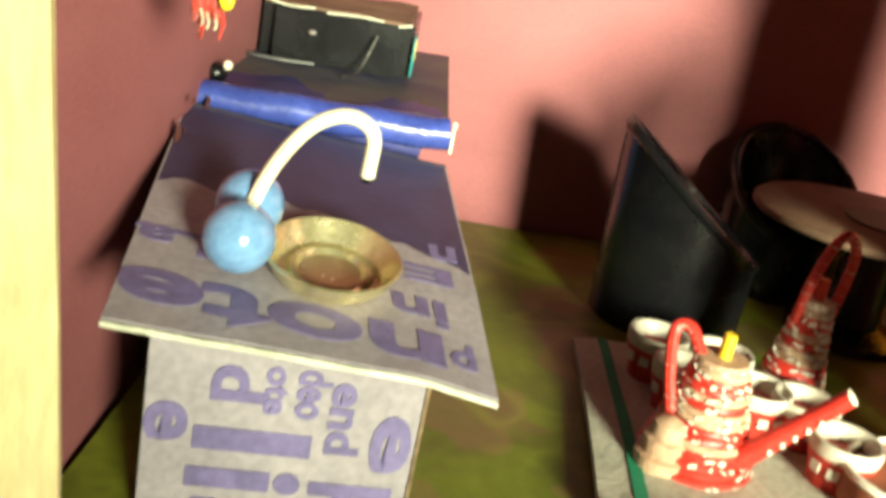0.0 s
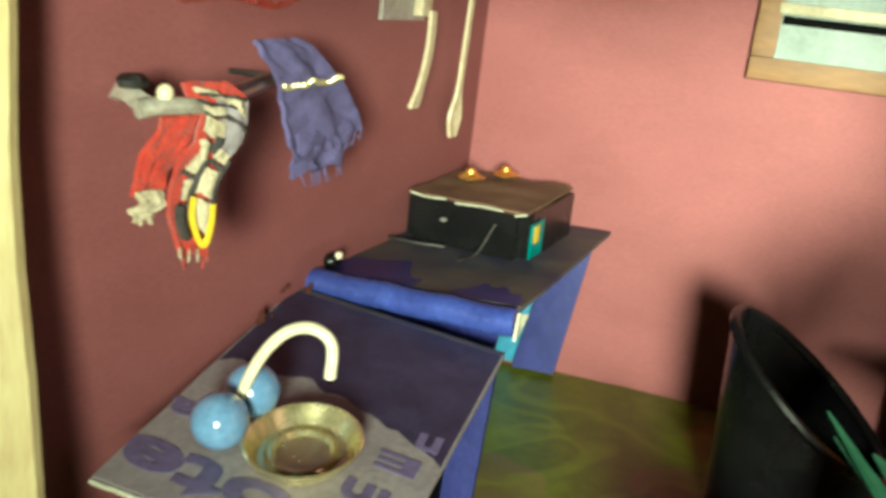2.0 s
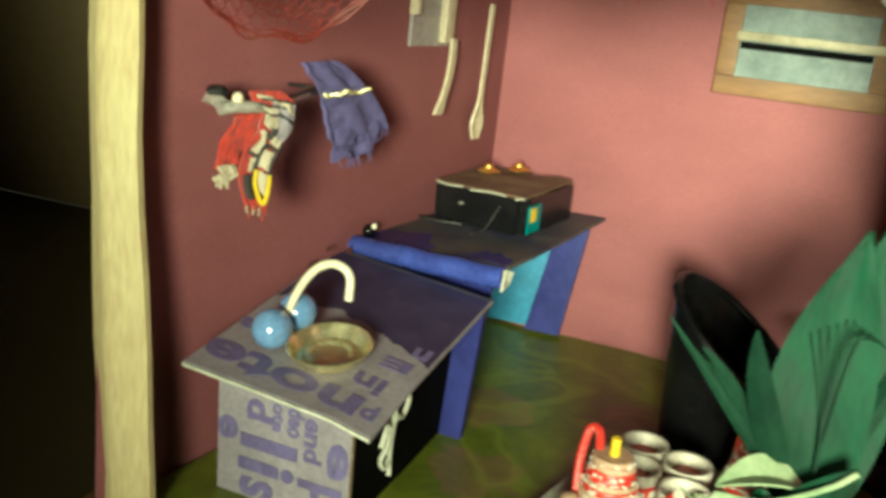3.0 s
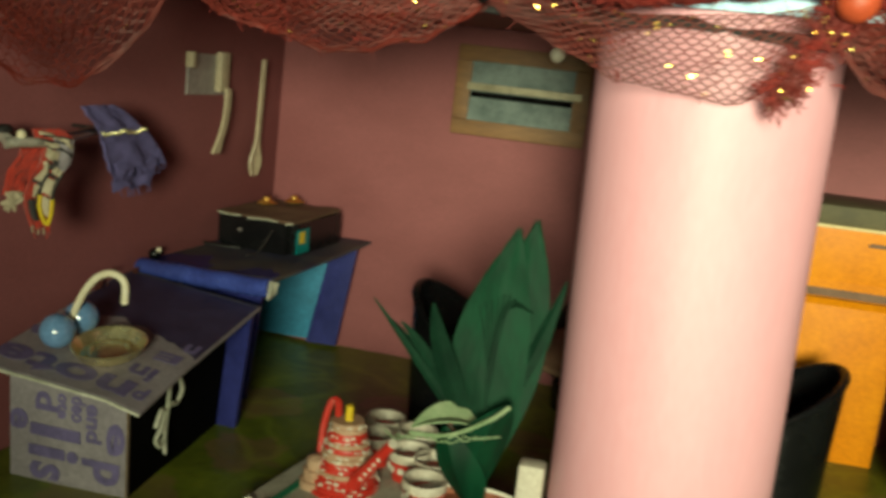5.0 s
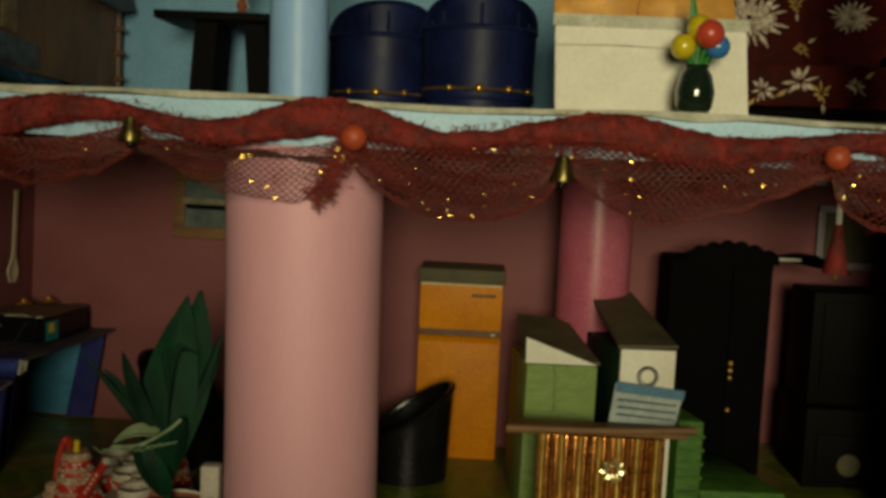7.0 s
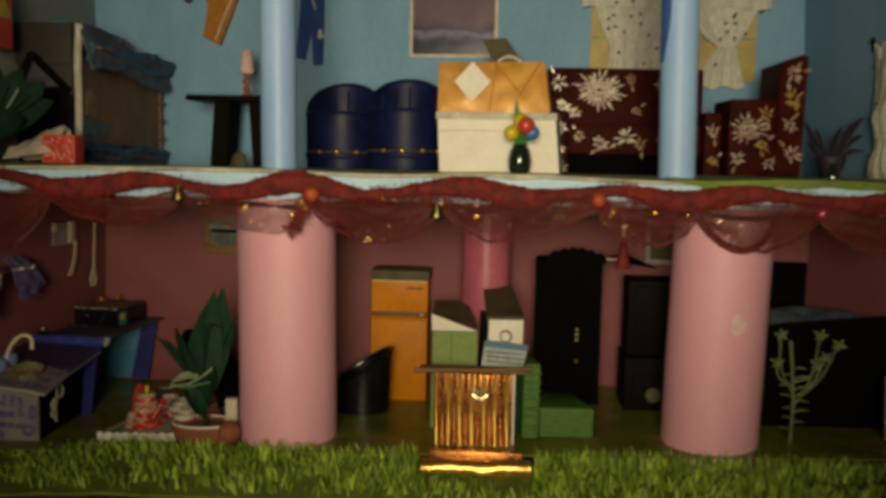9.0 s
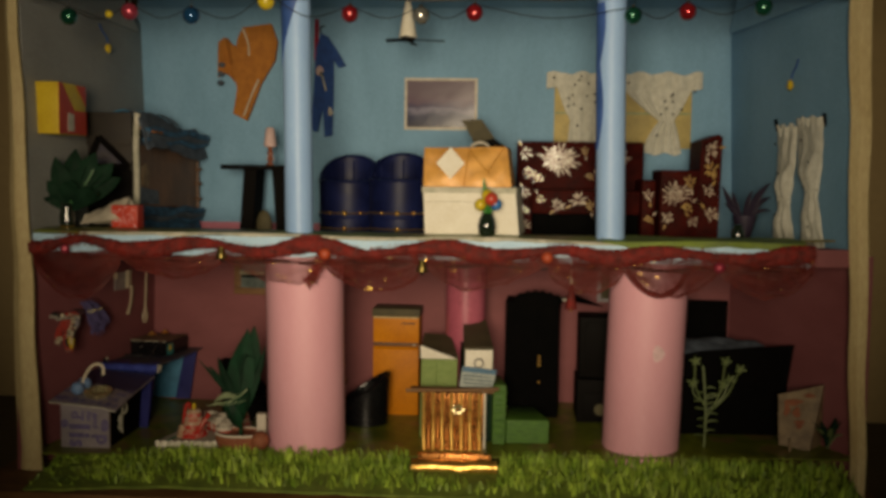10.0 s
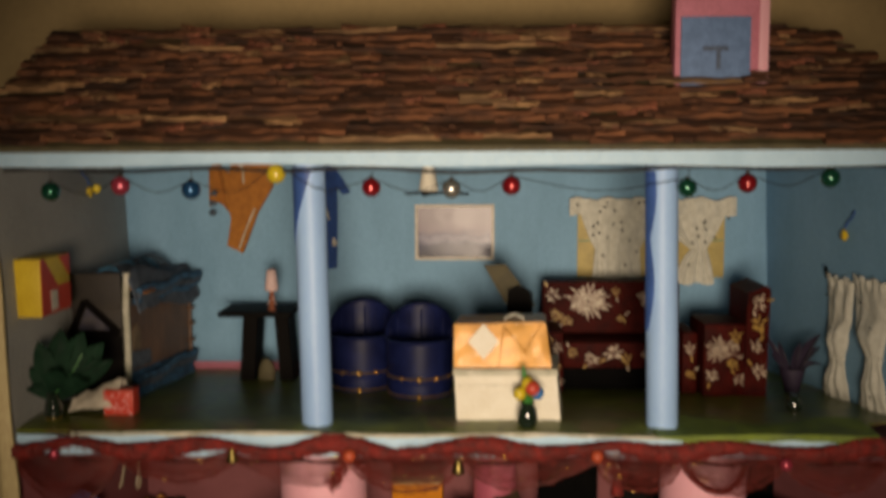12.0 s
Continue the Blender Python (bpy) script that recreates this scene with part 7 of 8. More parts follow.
part("leaf", leaf((vx, vy, z0 + 0.020), (vx - 0.0035, vy + 0.001, z0 + 0.0500), 0.0020, (0, 0, 0), (1, 0, 0.1), 0.3, 8), GREEN_STEM, vs)

v2 = thing("small_vase", (0.275, 0.075, UZ(0.075)), "small shiny dark vase", "vase")
part("vase", lathe([(0.0040, 0), (0.0058, 0.002), (0.0060, 0.007), (0.0036, 0.012), (0.0042, 0.0135), (0.0, 0.013)], 24, (0.2760, 0.072, UZ(0.072))), GLASS_DARK, v2)
p2 = thing("violet_plant", (0.303, 0.16, UZ(0.16)), "dark violet plastic plant beside the armchair", "plant")
z0 = UZ(0.16)
part("pot", lathe([(0.0055, 0), (0.0062, 0.0015), (0.0085, 0.010), (0.0112, 0.0210), (0.0116, 0.0240), (0.0104, 0.0236), (0.0, 0.0200)], 24, (0.3000, 0.150, z0)), VIOLET_LEAF, p2)
for dx, dy, dz, w in ((-0.0230, -0.004, 0.0520, 0.0062), (-0.0120, 0.003, 0.0470, 0.0052), (0.0220, -0.006, 0.0560, 0.0068), (0.0250, 0.002, 0.0420, 0.0062), (0.0060, -0.004, 0.0480, 0.0050), (0.0230, -0.008, 0.0290, 0.0052), (-0.0180, 0.006, 0.0360, 0.0050)):
    part("leaf", leaf((0.3000 + dx * 0.15, 0.150, z0 + 0.0190), (0.3000 + dx, 0.150 + dy, z0 + dz), w, (0, -0.002, 0.003), (-0.8 * dz, 0.2, dx), 0.5, 8), VIOLET_LEAF, p2)

# right wall: gathered lace curtain
cu = thing("lace_curtain", (0.335, 0.13, 0.19), "ivory dotted lace curtain in two tied falls pinned to the wall", "curtain")


def wall_x(y, z=0.24):
    return RIGHT + 0.001 - 0.040 * y / BACK_UP - 0.009 * max(0.0, z - 0.1755) / 0.2385


def along(keys, v):
    """Smooth value between keys (v, value), v falling from 1 at the top."""
    for (v1, a), (v0, b) in zip(keys, keys[1:]):
        if v >= v0:
            k = (v - v0) / (v1 - v0)
            k = k * k * (3 - 2 * k)
            return b + (a - b) * k
    return keys[-1][1]


def fall(outer, inner, z_top, z_bot, tie, seed):
    """A curtain fall gathered by a tie, flaring out again below it."""
    def at(u, v):
        y = along(outer, v) + (along(inner, v) - along(outer, v)) * u
        z = z_bot + (z_top - z_bot) * v
        puff = 0.0050 * math.exp(-((v - tie - 0.14) / 0.12) ** 2) + 0.0035 * math.exp(-((v - tie + 0.20) / 0.13) ** 2)
        round_off = math.sin(math.pi * min(1, max(0, u))) ** 0.5
        pleat = (0.0005 + 0.0012 * max(0, tie - v)) * math.sin(u * (15 if v > tie else 24) + seed + 1.2 * math.sin(4 * v))
        crush = 0.0012 * noise.noise((u * 5 + seed, v * 9, seed)) + 0.0015 * max(0, v - 0.88) / 0.12 * math.sin(u * 34 + seed)
        return (wall_x(y, z) - 0.0030 - (0.0035 + puff) * round_off - pleat - crush, y, z + (0.0022 * math.sin(u * 9 + seed) - 0.002) * (1 - v) + 0.0016 * math.sin(u * 17 + seed) * max(0, v - 0.9) / 0.1)
    return sheet(at, 40, 34, 0.0008)


a = part("fall", fall(((1, 0.1413), (0.35, 0.1380), (0, 0.1506)), ((1, 0.1010), (0.70, 0.1055), (0.54, 0.1116), (0.35, 0.1165), (0, 0.1075)), 0.2970, 0.1890, 0.35, 1.0), LACE, cu, "narrower lace fall")
b = part("fall", fall(((1, 0.1000), (0.65, 0.0956), (0.43, 0.0800), (0, 0.0914)), ((1, 0.0529), (0.70, 0.0540), (0.43, 0.0600), (0, 0.0480)), 0.3020, 0.1880, 0.43, 2.2), LACE, cu, "wider lace fall")
for y, z, own in ((0.134, 0.280, a), (0.128, 0.252, a), (0.136, 0.212, a), (0.080, 0.282, b), (0.066, 0.262, b), (0.075, 0.240, b), (0.066, 0.205, b)):
    part("dot", ball(0.0010, (wall_x(y, z) - 0.0098, y, z), n=8, flat=1.0), DOT, own)
part("tie", tube(curve_points([(wall_x(0.14) - 0.0035, 0.1392, 0.2272), (wall_x(0.13) - 0.0088, 0.1275, 0.2266), (wall_x(0.12) - 0.0035, 0.1155, 0.2274)]), 0.0012, 6), LACE, a)
part("tie", tube(curve_points([(wall_x(0.08) - 0.0035, 0.0815, 0.2374), (wall_x(0.07) - 0.0092, 0.0700, 0.2368), (wall_x(0.06) - 0.0035, 0.0588, 0.2376)]), 0.0013, 6), LACE, b)
for y in (0.050, 0.1480):
    part("peg", tube([(wall_x(y) - 0.0030, y + 0.003, 0.2935), (wall_x(y) - 0.0070, y - 0.004, 0.3035)], 0.0015, 6), BLACK_MATT, cu, "black peg")

for x, y, z, side in ((LEFT - 0.003, 0.165, 0.372, 1), (wall_x(0.117, 0.334) - 0.0014, 0.117, 0.334, -1)):
    st = thing("yellow_sticker", (x, y, z), "small round yellow flower sticker on the wall", "sticker")
    bm = lathe([(0.0044, 0), (0.0050, 0.0014), (0.0038, 0.0036), (0.0, 0.0044)], 16, wobble=0.14)
    bmesh.ops.transform(bm, matrix=Matrix.Translation((x + side * 0.0005, y, z)) @ Euler((0, radians(90 * side), 0)).to_matrix().to_4x4(), verts=bm.verts[:])
    part("flower", bm, YELLOW, st)
    part("sprig", tube(curve_points([(x + side * 0.0008, y + 0.002, z + 0.006), (x + side * 0.0008, y - 0.003, z + 0.012), (x + side * 0.0008, y - 0.012, z + 0.016), (x + side * 0.0008, y - 0.018, z + 0.022)], 4), 0.0009, 5), BLUE_DARK, st, "blue drawn sprig")

# back wall: window with lace, picture, clothes, boat
BU = BACK_UP
wd = thing("toy_window", (0.19, BU, 0.30), "yellow card window with a draped ivory lace curtain", "window")
part("pane", box(0.1170, BU - 0.0030, 0.2780, 0.2665, BU - 0.0003, 0.3480, 0.0004), WINDOW_YELLOW, wd, "yellow card pane")
part("bar", box(0.1180, BU - 0.0040, 0.3150, 0.2655, BU - 0.0030, 0.3172, 0.0003), PALE_EDGE, wd)


def drape(x0, x1, tie_x, seed, waist, flare):
    def at(u, v):
        top = x0 + (x1 - x0) * u
        if v > 0.42:
            k = ((v - 0.42) / 0.58) ** 0.8
            x = tie_x + (top - tie_x) * (waist + (1 - waist) * k)
        else:
            k = (0.42 - v) / 0.42
            x = tie_x + (top - tie_x) * (waist + (flare - waist) * k ** 0.7)
        z = 0.2720 + 0.086 * v
        return (x, BU - 0.0065 - 0.0013 * math.sin(u * 26 + seed + 1.5 * math.sin(5 * v)) - 0.0012 * noise.noise((u * 7, v * 6, seed)) - 0.003 * math.sin(math.pi * v), z + 0.0015 * math.sin(u * 13))
    return sheet(at, 40, 22, 0.0008)


d1 = part("drape", drape(0.1150, 0.1960, 0.1580, 0.0, 0.55, 0.62), LACE, wd, "gathered lace drape")
d2 = part("drape", drape(0.1760, 0.2720, 0.2420, 1.4, 0.14, 0.46), LACE, wd, "gathered lace drape")
vl = part("valance", sheet(lambda u, v: (0.1080 + 0.168 * u, BU - 0.0100 - 0.0018 * math.sin(u * 60), 0.3420 + 0.0170 * v + 0.0022 * math.sin(u * 34) * v + 0.0015 * math.sin(u * 19) * (1 - v)), 60, 5, 0.0008), LACE, wd, "ruffled lace valance")
for i in range(38):
    x, z = rnd.uniform(0.110, 0.272), rnd.uniform(0.290, 0.358)
    if z > 0.338 or (0.130 < x < 0.180) or (0.222 < x < 0.258):
        part("dot", ball(0.0014, (x, BU - 0.0126, z), n=8), DOT, vl)

pc = thing("landscape_picture", (-0.01, BU, 0.325), "glossy violet landscape print with a white border", "picture")
part("border", box(-0.0500, BU - 0.0016, 0.2960, 0.0318, BU - 0.0003, 0.3535, 0.0002), WHITE_PRINT, pc, "white paper border")


def print_material():
    m = mat("glossy_violet_print", (0.10, 0.08, 0.12), (0.05, 0.045, 0.075), 40, 0.16, bump=0.2, fine=60, spec=0.14)
    nt = m.node_tree
    n, k = nt.nodes, nt.links
    p = n["Principled BSDF"]
    tc = n.new("ShaderNodeTexCoord")
    sp = n.new("ShaderNodeSeparateXYZ")
    k.new(tc.outputs["Generated"], sp.inputs[0])
    no = n.new("ShaderNodeTexNoise")
    no.inputs["Scale"].default_value = 4.0
    k.new(tc.outputs["Generated"], no.inputs["Vector"])
    ad = n.new("ShaderNodeMath")
    ad.operation = "MULTIPLY_ADD"
    ad.inputs[1].default_value = 0.35
    k.new(no.outputs["Fac"], ad.inputs[0])
    k.new(sp.outputs["Z"], ad.inputs[2])
    r = n.new("ShaderNodeValToRGB")
    e = r.color_ramp.elements
    e[0].position, e[0].color = 0.15, rgb(0.03, 0.03, 0.05)
    e[1].position, e[1].color = 1.2 / 1.3, rgb(0.16, 0.12, 0.15)
    for pos, c in ((0.42, (0.035, 0.04, 0.09)), (0.52, (0.20, 0.19, 0.27)), (0.60, (0.06, 0.05, 0.11)), (0.75, (0.15, 0.10, 0.14))):
        x = e.new(pos)
        x.color = rgb(*c)
    k.new(ad.outputs[0], r.inputs["Fac"])
    k.new(r.outputs["Color"], p.inputs["Base Color"])
    return m


part("print", box(-0.0470, BU - 0.0024, 0.2990, 0.0288, BU - 0.0017, 0.3505, 0), print_material(), pc, "dim violet lake and hills")


def garment(name, outline, y, material, label, category, puff=0.005):
    """A flat cloth cut to an outline, puffed so that it has body, pinned to the wall."""
    t = thing(name, (outline[0][0], BU, outline[0][1]), label, category)
    bm = bmesh.new()
    vs = [bm.verts.new((x, y, z)) for x, z in outline]
    f = bm.faces.new(vs)
    r = bmesh.ops.extrude_face_region(bm, geom=[f])
    for v in r["geom"]:
        if isinstance(v, bmesh.types.BMVert):
            v.co.y -= puff
    bmesh.ops.recalc_face_normals(bm, faces=bm.faces[:])
    bmesh.ops.triangulate(bm, faces=bm.faces[:])
    bmesh.ops.subdivide_edges(bm, edges=bm.edges[:], cuts=2, use_grid_fill=True)
    for v in bm.verts:
        v.co.y += 0.0022 * noise.noise((v.co.x * 120, v.co.z * 70, 4)) if v.co.y < y - puff * 0.5 else 0
        v.co.x += 0.0006 * noise.noise((v.co.z * 200, 1, v.co.x * 100))
    part("cloth", bm, material, t)
    return t


oc = garment("orange_cloth", [(-0.2390, 0.392), (-0.2330, 0.408), (-0.2000, 0.412), (-0.1930, 0.392), (-0.1960, 0.372), (-0.2120, 0.345), (-0.2280, 0.304), (-0.2440, 0.312), (-0.2390, 0.340), (-0.2450, 0.362), (-0.2420, 0.376)], BU - 0.001, ORANGE_CLOTH, "orange rag draped from a wall pin", "cloth", 0.007)
part("pale_edge", tube(curve_points([(-0.2140, BU - 0.0095, 0.350), (-0.2230, BU - 0.0095, 0.330), (-0.2310, BU - 0.0095, 0.309)]), 0.0009, 5), WHITE_RAG, oc, "pale frayed stripe")
part("pale_edge", tube(curve_points([(-0.2320, BU - 0.0095, 0.406), (-0.2260, BU - 0.0095, 0.390), (-0.2250, BU - 0.0095, 0.376)]), 0.0009, 5), WHITE_RAG, oc, "pale frayed stripe")
part("side_fold", sheet(lambda u, v: (-0.2610 + 0.022 * u, BU - 0.005 - 0.003 * math.sin(7 * u + 3 * v), 0.352 + 0.040 * v + 0.005 * math.sin(5 * u)), 12, 12, 0.002), ORANGE_CLOTH, oc)
for z in (0.346, 0.356, 0.366):
    part("grey_patch", ball(0.0042, (-0.2575 + 0.002 * math.sin(z * 900), BU - 0.0070, z), n=10, flat=0.8), GREY_CLOTH, oc, "grey patch")
bc = garment("blue_costume", [(-0.1500, 0.386), (-0.1440, 0.402), (-0.1360, 0.398), (-0.1240, 0.380), (-0.1160, 0.366), (-0.1240, 0.364), (-0.1300, 0.372), (-0.1300, 0.330), (-0.1310, 0.288), (-0.1400, 0.287), (-0.1420, 0.320), (-0.1480, 0.292), (-0.1560, 0.294), (-0.1530, 0.340)], BU - 0.001, BLUE_CLOTH, "small royal blue costume hanging on the wall", "costume", 0.004)
part("pale_trim", tube(curve_points([(-0.1440, BU - 0.0070, 0.360), (-0.1400, BU - 0.0070, 0.346), (-0.1380, BU - 0.0070, 0.338)]), 0.0010, 5), WHITE_RAG, bc, "pale trim")
part("button", ball(0.0026, (-0.1430, BU - 0.0075, 0.3570), n=12), FOIL_SILVER, bc, "shiny button")
part("patch", ball(0.0046, (-0.1455, BU - 0.0050, 0.3600), n=14, flat=1.3), PINK_SHADE, bc, "pale pink patch")
part("patch", ball(0.0034, (-0.1330, BU - 0.0035, 0.3140), n=12, flat=1.2), CUP_WHITE, bc, "pale patch")
part("button", ball(0.0018, (-0.1335, BU - 0.0060, 0.318), n=10), WHITE_CARD, bc)
part("hook", tube(curve_points([(-0.1440, BU - 0.003, 0.400), (-0.1450, BU - 0.004, 0.408), (-0.1400, BU - 0.004, 0.410)]), 0.0009, 5), WIRE, bc)
rs = thing("red_ribbon", (-0.148, BU, 0.39), "narrow red ribbon hanging on the blue wall", "ribbon")
part("ribbon", sheet(lambda u, v: (-0.1520 + 0.005 * u, BU - 0.003 - 0.001 * math.sin(5 * v), 0.372 + 0.046 * v), 3, 12, 0.0008), PINK_BALL, rs)

fan = thing("ceiling_fan", (-0.028, 0.0995, 0.372), "toy ceiling fan with a white paper cone and dark blades", "ceiling fan")
part("cone", lathe([(0.0, 0.0), (0.0086, 0.0), (0.0084, 0.0012), (0.0058, 0.0160), (0.0026, 0.0330), (0.0016, 0.0400), (0.0, 0.0402)], 24, (-0.0280, 0.0995, 0.3745)), WHITE_CARD, fan, "white paper cone")
part("rod", tube([(-0.0280, 0.0995, 0.4130), (-0.0285, 0.1000, 0.4890)], 0.0010, 8), WHITE_RAG, fan, "thin pale rod")
part("hub", lathe([(0.0, -0.0024), (0.0060, -0.0020), (0.0070, 0.0), (0.0060, 0.0016), (0.0, 0.0018)], 20, (-0.0280, 0.0995, 0.3730)), BLACK_WOOD, fan)
for a, far in ((178, 0.0175), (4, 0.0315), (84, 0.0260), (-92, 0.0240)):
    c, sn = math.cos(radians(a)), math.sin(radians(a))
    part("blade", sheet(lambda u, v: (-0.0280 + c * (0.003 + far * v) - sn * (0.0028 + 0.0030 * v) * (u - 0.5), 0.0995 + sn * (0.003 + far * v) + c * (0.0056 + 0.0050 * v) * (u - 0.5), 0.3726 + 0.0010 * (u - 0.5) - 0.0010 * v), 4, 8, 0.0011), BLACK_WOOD, fan, "dark flat blade")

# ---- baubles on the beam wire ----
BAUBLES = ((-0.3112, 0.3783, FOIL_GREEN, "dark green"), (-0.2573, 0.3827, PINK_BALL, "pink"), (-0.2034, 0.3794, FOIL_BLUE, "blue"), (-0.1385, 0.3912, YELLOW_BALL, "yellow"),
           (-0.0668, 0.3808, FOIL_RED, "red"), (-0.0065, 0.3796, FOIL_SILVER, "silver"), (0.0383, 0.3819, FOIL_RED, "red"), (0.1690, 0.3798, FOIL_GREEN, "dark green"),
           (0.2133, 0.3831, FOIL_RED, "red"), (0.2741, 0.3867, FOIL_GREEN, "dark green"))
for x, z, m, word in BAUBLES:
    t = thing("bauble", (x, 0.005, z), "small shiny " + word + " bauble hanging from the beam wire", "bauble", "baubles on the beam")
    r = 0.0073
    part("ball", ball(r, (x, 0.005, z), n=20), m, t)
    part("cap", lathe([(0.0018, 0), (0.0018, 0.0016), (0.0, 0.0018)], 10, (x, 0.005, z + r - 0.0003)), WIRE, t)
    part("loop", tube(curve_points([(x, 0.005, z + r), (x + 0.0012, 0.004, min(z + r + 0.004, 0.3945)), (x + 0.0005, 0.003, 0.3945)], 4), 0.0003, 5), WIRE, t)
for i in range(len(BAUBLES) - 1):
    a, b = BAUBLES[i], BAUBLES[i + 1]
    mid = (a[0] + b[0]) / 2
    w = tube(curve_points([(a[0], 0.006, a[1] + 0.007), (mid, 0.007, min(a[1], b[1]) - 0.002), (b[0], 0.006, b[1] + 0.007)], 6), 0.0004, 5)
    tagged(part("bauble_wire", w, WIRE), "thin dark wire sagging between baubles", "wire", kind="structure")
bead = thing("yellow_bead", (-0.283, 0.006, 0.379), "tiny yellow bead on the wire", "bead")
part("bead", ball(0.0034, (-0.2760, 0.006, 0.3805), n=12), YELLOW_BALL, bead)

# ---- red net garland along the slab edge ----
PINS = (-0.343, -0.2635, -0.1736, -0.0853, -0.0017, 0.1035, 0.1665, 0.2428, 0.3202)
DIP = (0.1356, 0.1550, 0.1520, 0.1481, 0.1505, 0.1499, 0.1485, 0.1487)
LOWEST = (0.50, 0.55, 0.70, 0.56, 0.33, 0.52, 0.48, 0.56)
BELLY = (0.7, 0.8, 0.95, 0.5, 1.1, 0.5, 0.6, 0.7)
LAYERS = (3, 2, 1, 3, 2, 3, 2, 3)
garland = thing("net_garland", (0, -0.006, 0.17), "dark red net garland with gold flecks, pinned in swags", "garland")


def net(place, nu, nv, w, bm):
    """A knotted net: thin flat strands that zigzag between rows."""
    def strand(p, q):
        p, q = Vector(p), Vector(q)
        d = q - p
        if d.length < 1e-6:
            return
        s = d.cross(Vector((0.15, 1, 0.1))).normalized() * w / 2
        o = Vector((0, -w * 0.5, 0))
        v = [bm.verts.new(c) for c in (p - s, p + s, q + s, q - s)]
        bm.faces.new(v)
        v = [bm.verts.new(c) for c in (p + o - s * 0.2, p - o + s * 0.2, q - o + s * 0.2, q + o - s * 0.2)]
        bm.faces.new(v)
    for j in range(nv + 1):
        for i in range(nu):
            k = 0.30 if (i + j) % 2 else -0.30
            k2 = 0.30 if (i + 1 + j) % 2 else -0.30
            strand(place(i / nu, min(1, max(0, (j + k) / nv))), place((i + 1) / nu, min(1, max(0, (j + k2) / nv))))
            if (i + j) % 2 and j < nv:
                strand(place(i / nu, (j + 0.30) / nv), place(i / nu, (j + 0.70) / nv))


def swag(x0, x1, dip, peak, seed, front, gap, belly=0.8):
    """One fall of net between two pins; its lower edge is lowest at peak, its upper edge sags by gap below the band."""
    def at(u, v):
        x = x0 + (x1 - x0) * u
        bow = 0.5 * u / peak if u < peak else 0.5 + 0.5 * (u - peak) / (1 - peak)
        sag = max(0.0, math.sin(math.pi * bow)) ** belly
        low = 0.1715 - (0.1715 - dip) * sag + 0.0022 * noise.noise((u * 9, 2, seed)) * sag
        top = 0.1800 - gap * math.sin(math.pi * u)
        z = top + (low - top) * v + 0.0012 * noise.noise((u * 4, v * 3, seed))
        y = -0.0055 - front * math.sin(math.pi * v) * sag - 0.003 * noise.noise((u * 5, v * 4, seed + 7))
        return (x, y, z)
    return at


gold = bmesh.new()
threads = bmesh.new()
wool_rnd = random.Random(23)


def glint(p, s):
    """A tiny curled strip of foil."""
    a = wool_rnd.uniform(-0.6, 0.6)
    along, across = Vector((math.cos(a), wool_rnd.uniform(-0.25, 0.25), math.sin(a))) * s * 2.6, Vector((-math.sin(a), wool_rnd.uniform(-0.3, 0.3), math.cos(a))) * s * 0.6
    q = [p - along, p - across, p + along, p + across]
    gold.faces.new([gold.verts.new(c) for c in q])


def thread(p, reach, w):
    """One loose curling thread of three pieces."""
    d = Vector((wool_rnd.uniform(-1, 1), wool_rnd.uniform(-0.4, 0.15), wool_rnd.uniform(-0.8, 0.8))).normalized() * reach
    e = Vector((wool_rnd.uniform(-1, 1), wool_rnd.uniform(-0.4, 0.2), wool_rnd.uniform(-1, 1))) * reach * 0.45
    s = Vector((d.z, 0, -d.x)).normalized() * w
    line = [p, p + d * 0.4 + e * 0.5, p + d * 0.75 + e * 0.6, p + d]
    pairs = [(threads.verts.new(c - s), threads.verts.new(c + s)) for c in line]
    for (a, b), (c, f) in zip(pairs, pairs[1:]):
        threads.faces.new((a, b, f, c))


def wool(at, count, seed):
    """Matted threads, thickest under the band and in a few clumps."""
    for k in range(count):
        u, v = wool_rnd.random(), wool_rnd.random() ** 1.7
        if noise.noise((u * 6, v * 3, seed * 2.7)) < -0.12:
            continue
        thread(Vector(at(u, v)) + Vector((0, -0.0045 * wool_rnd.random(), 0)), wool_rnd.uniform(0.0016, 0.0044), 0.00010)


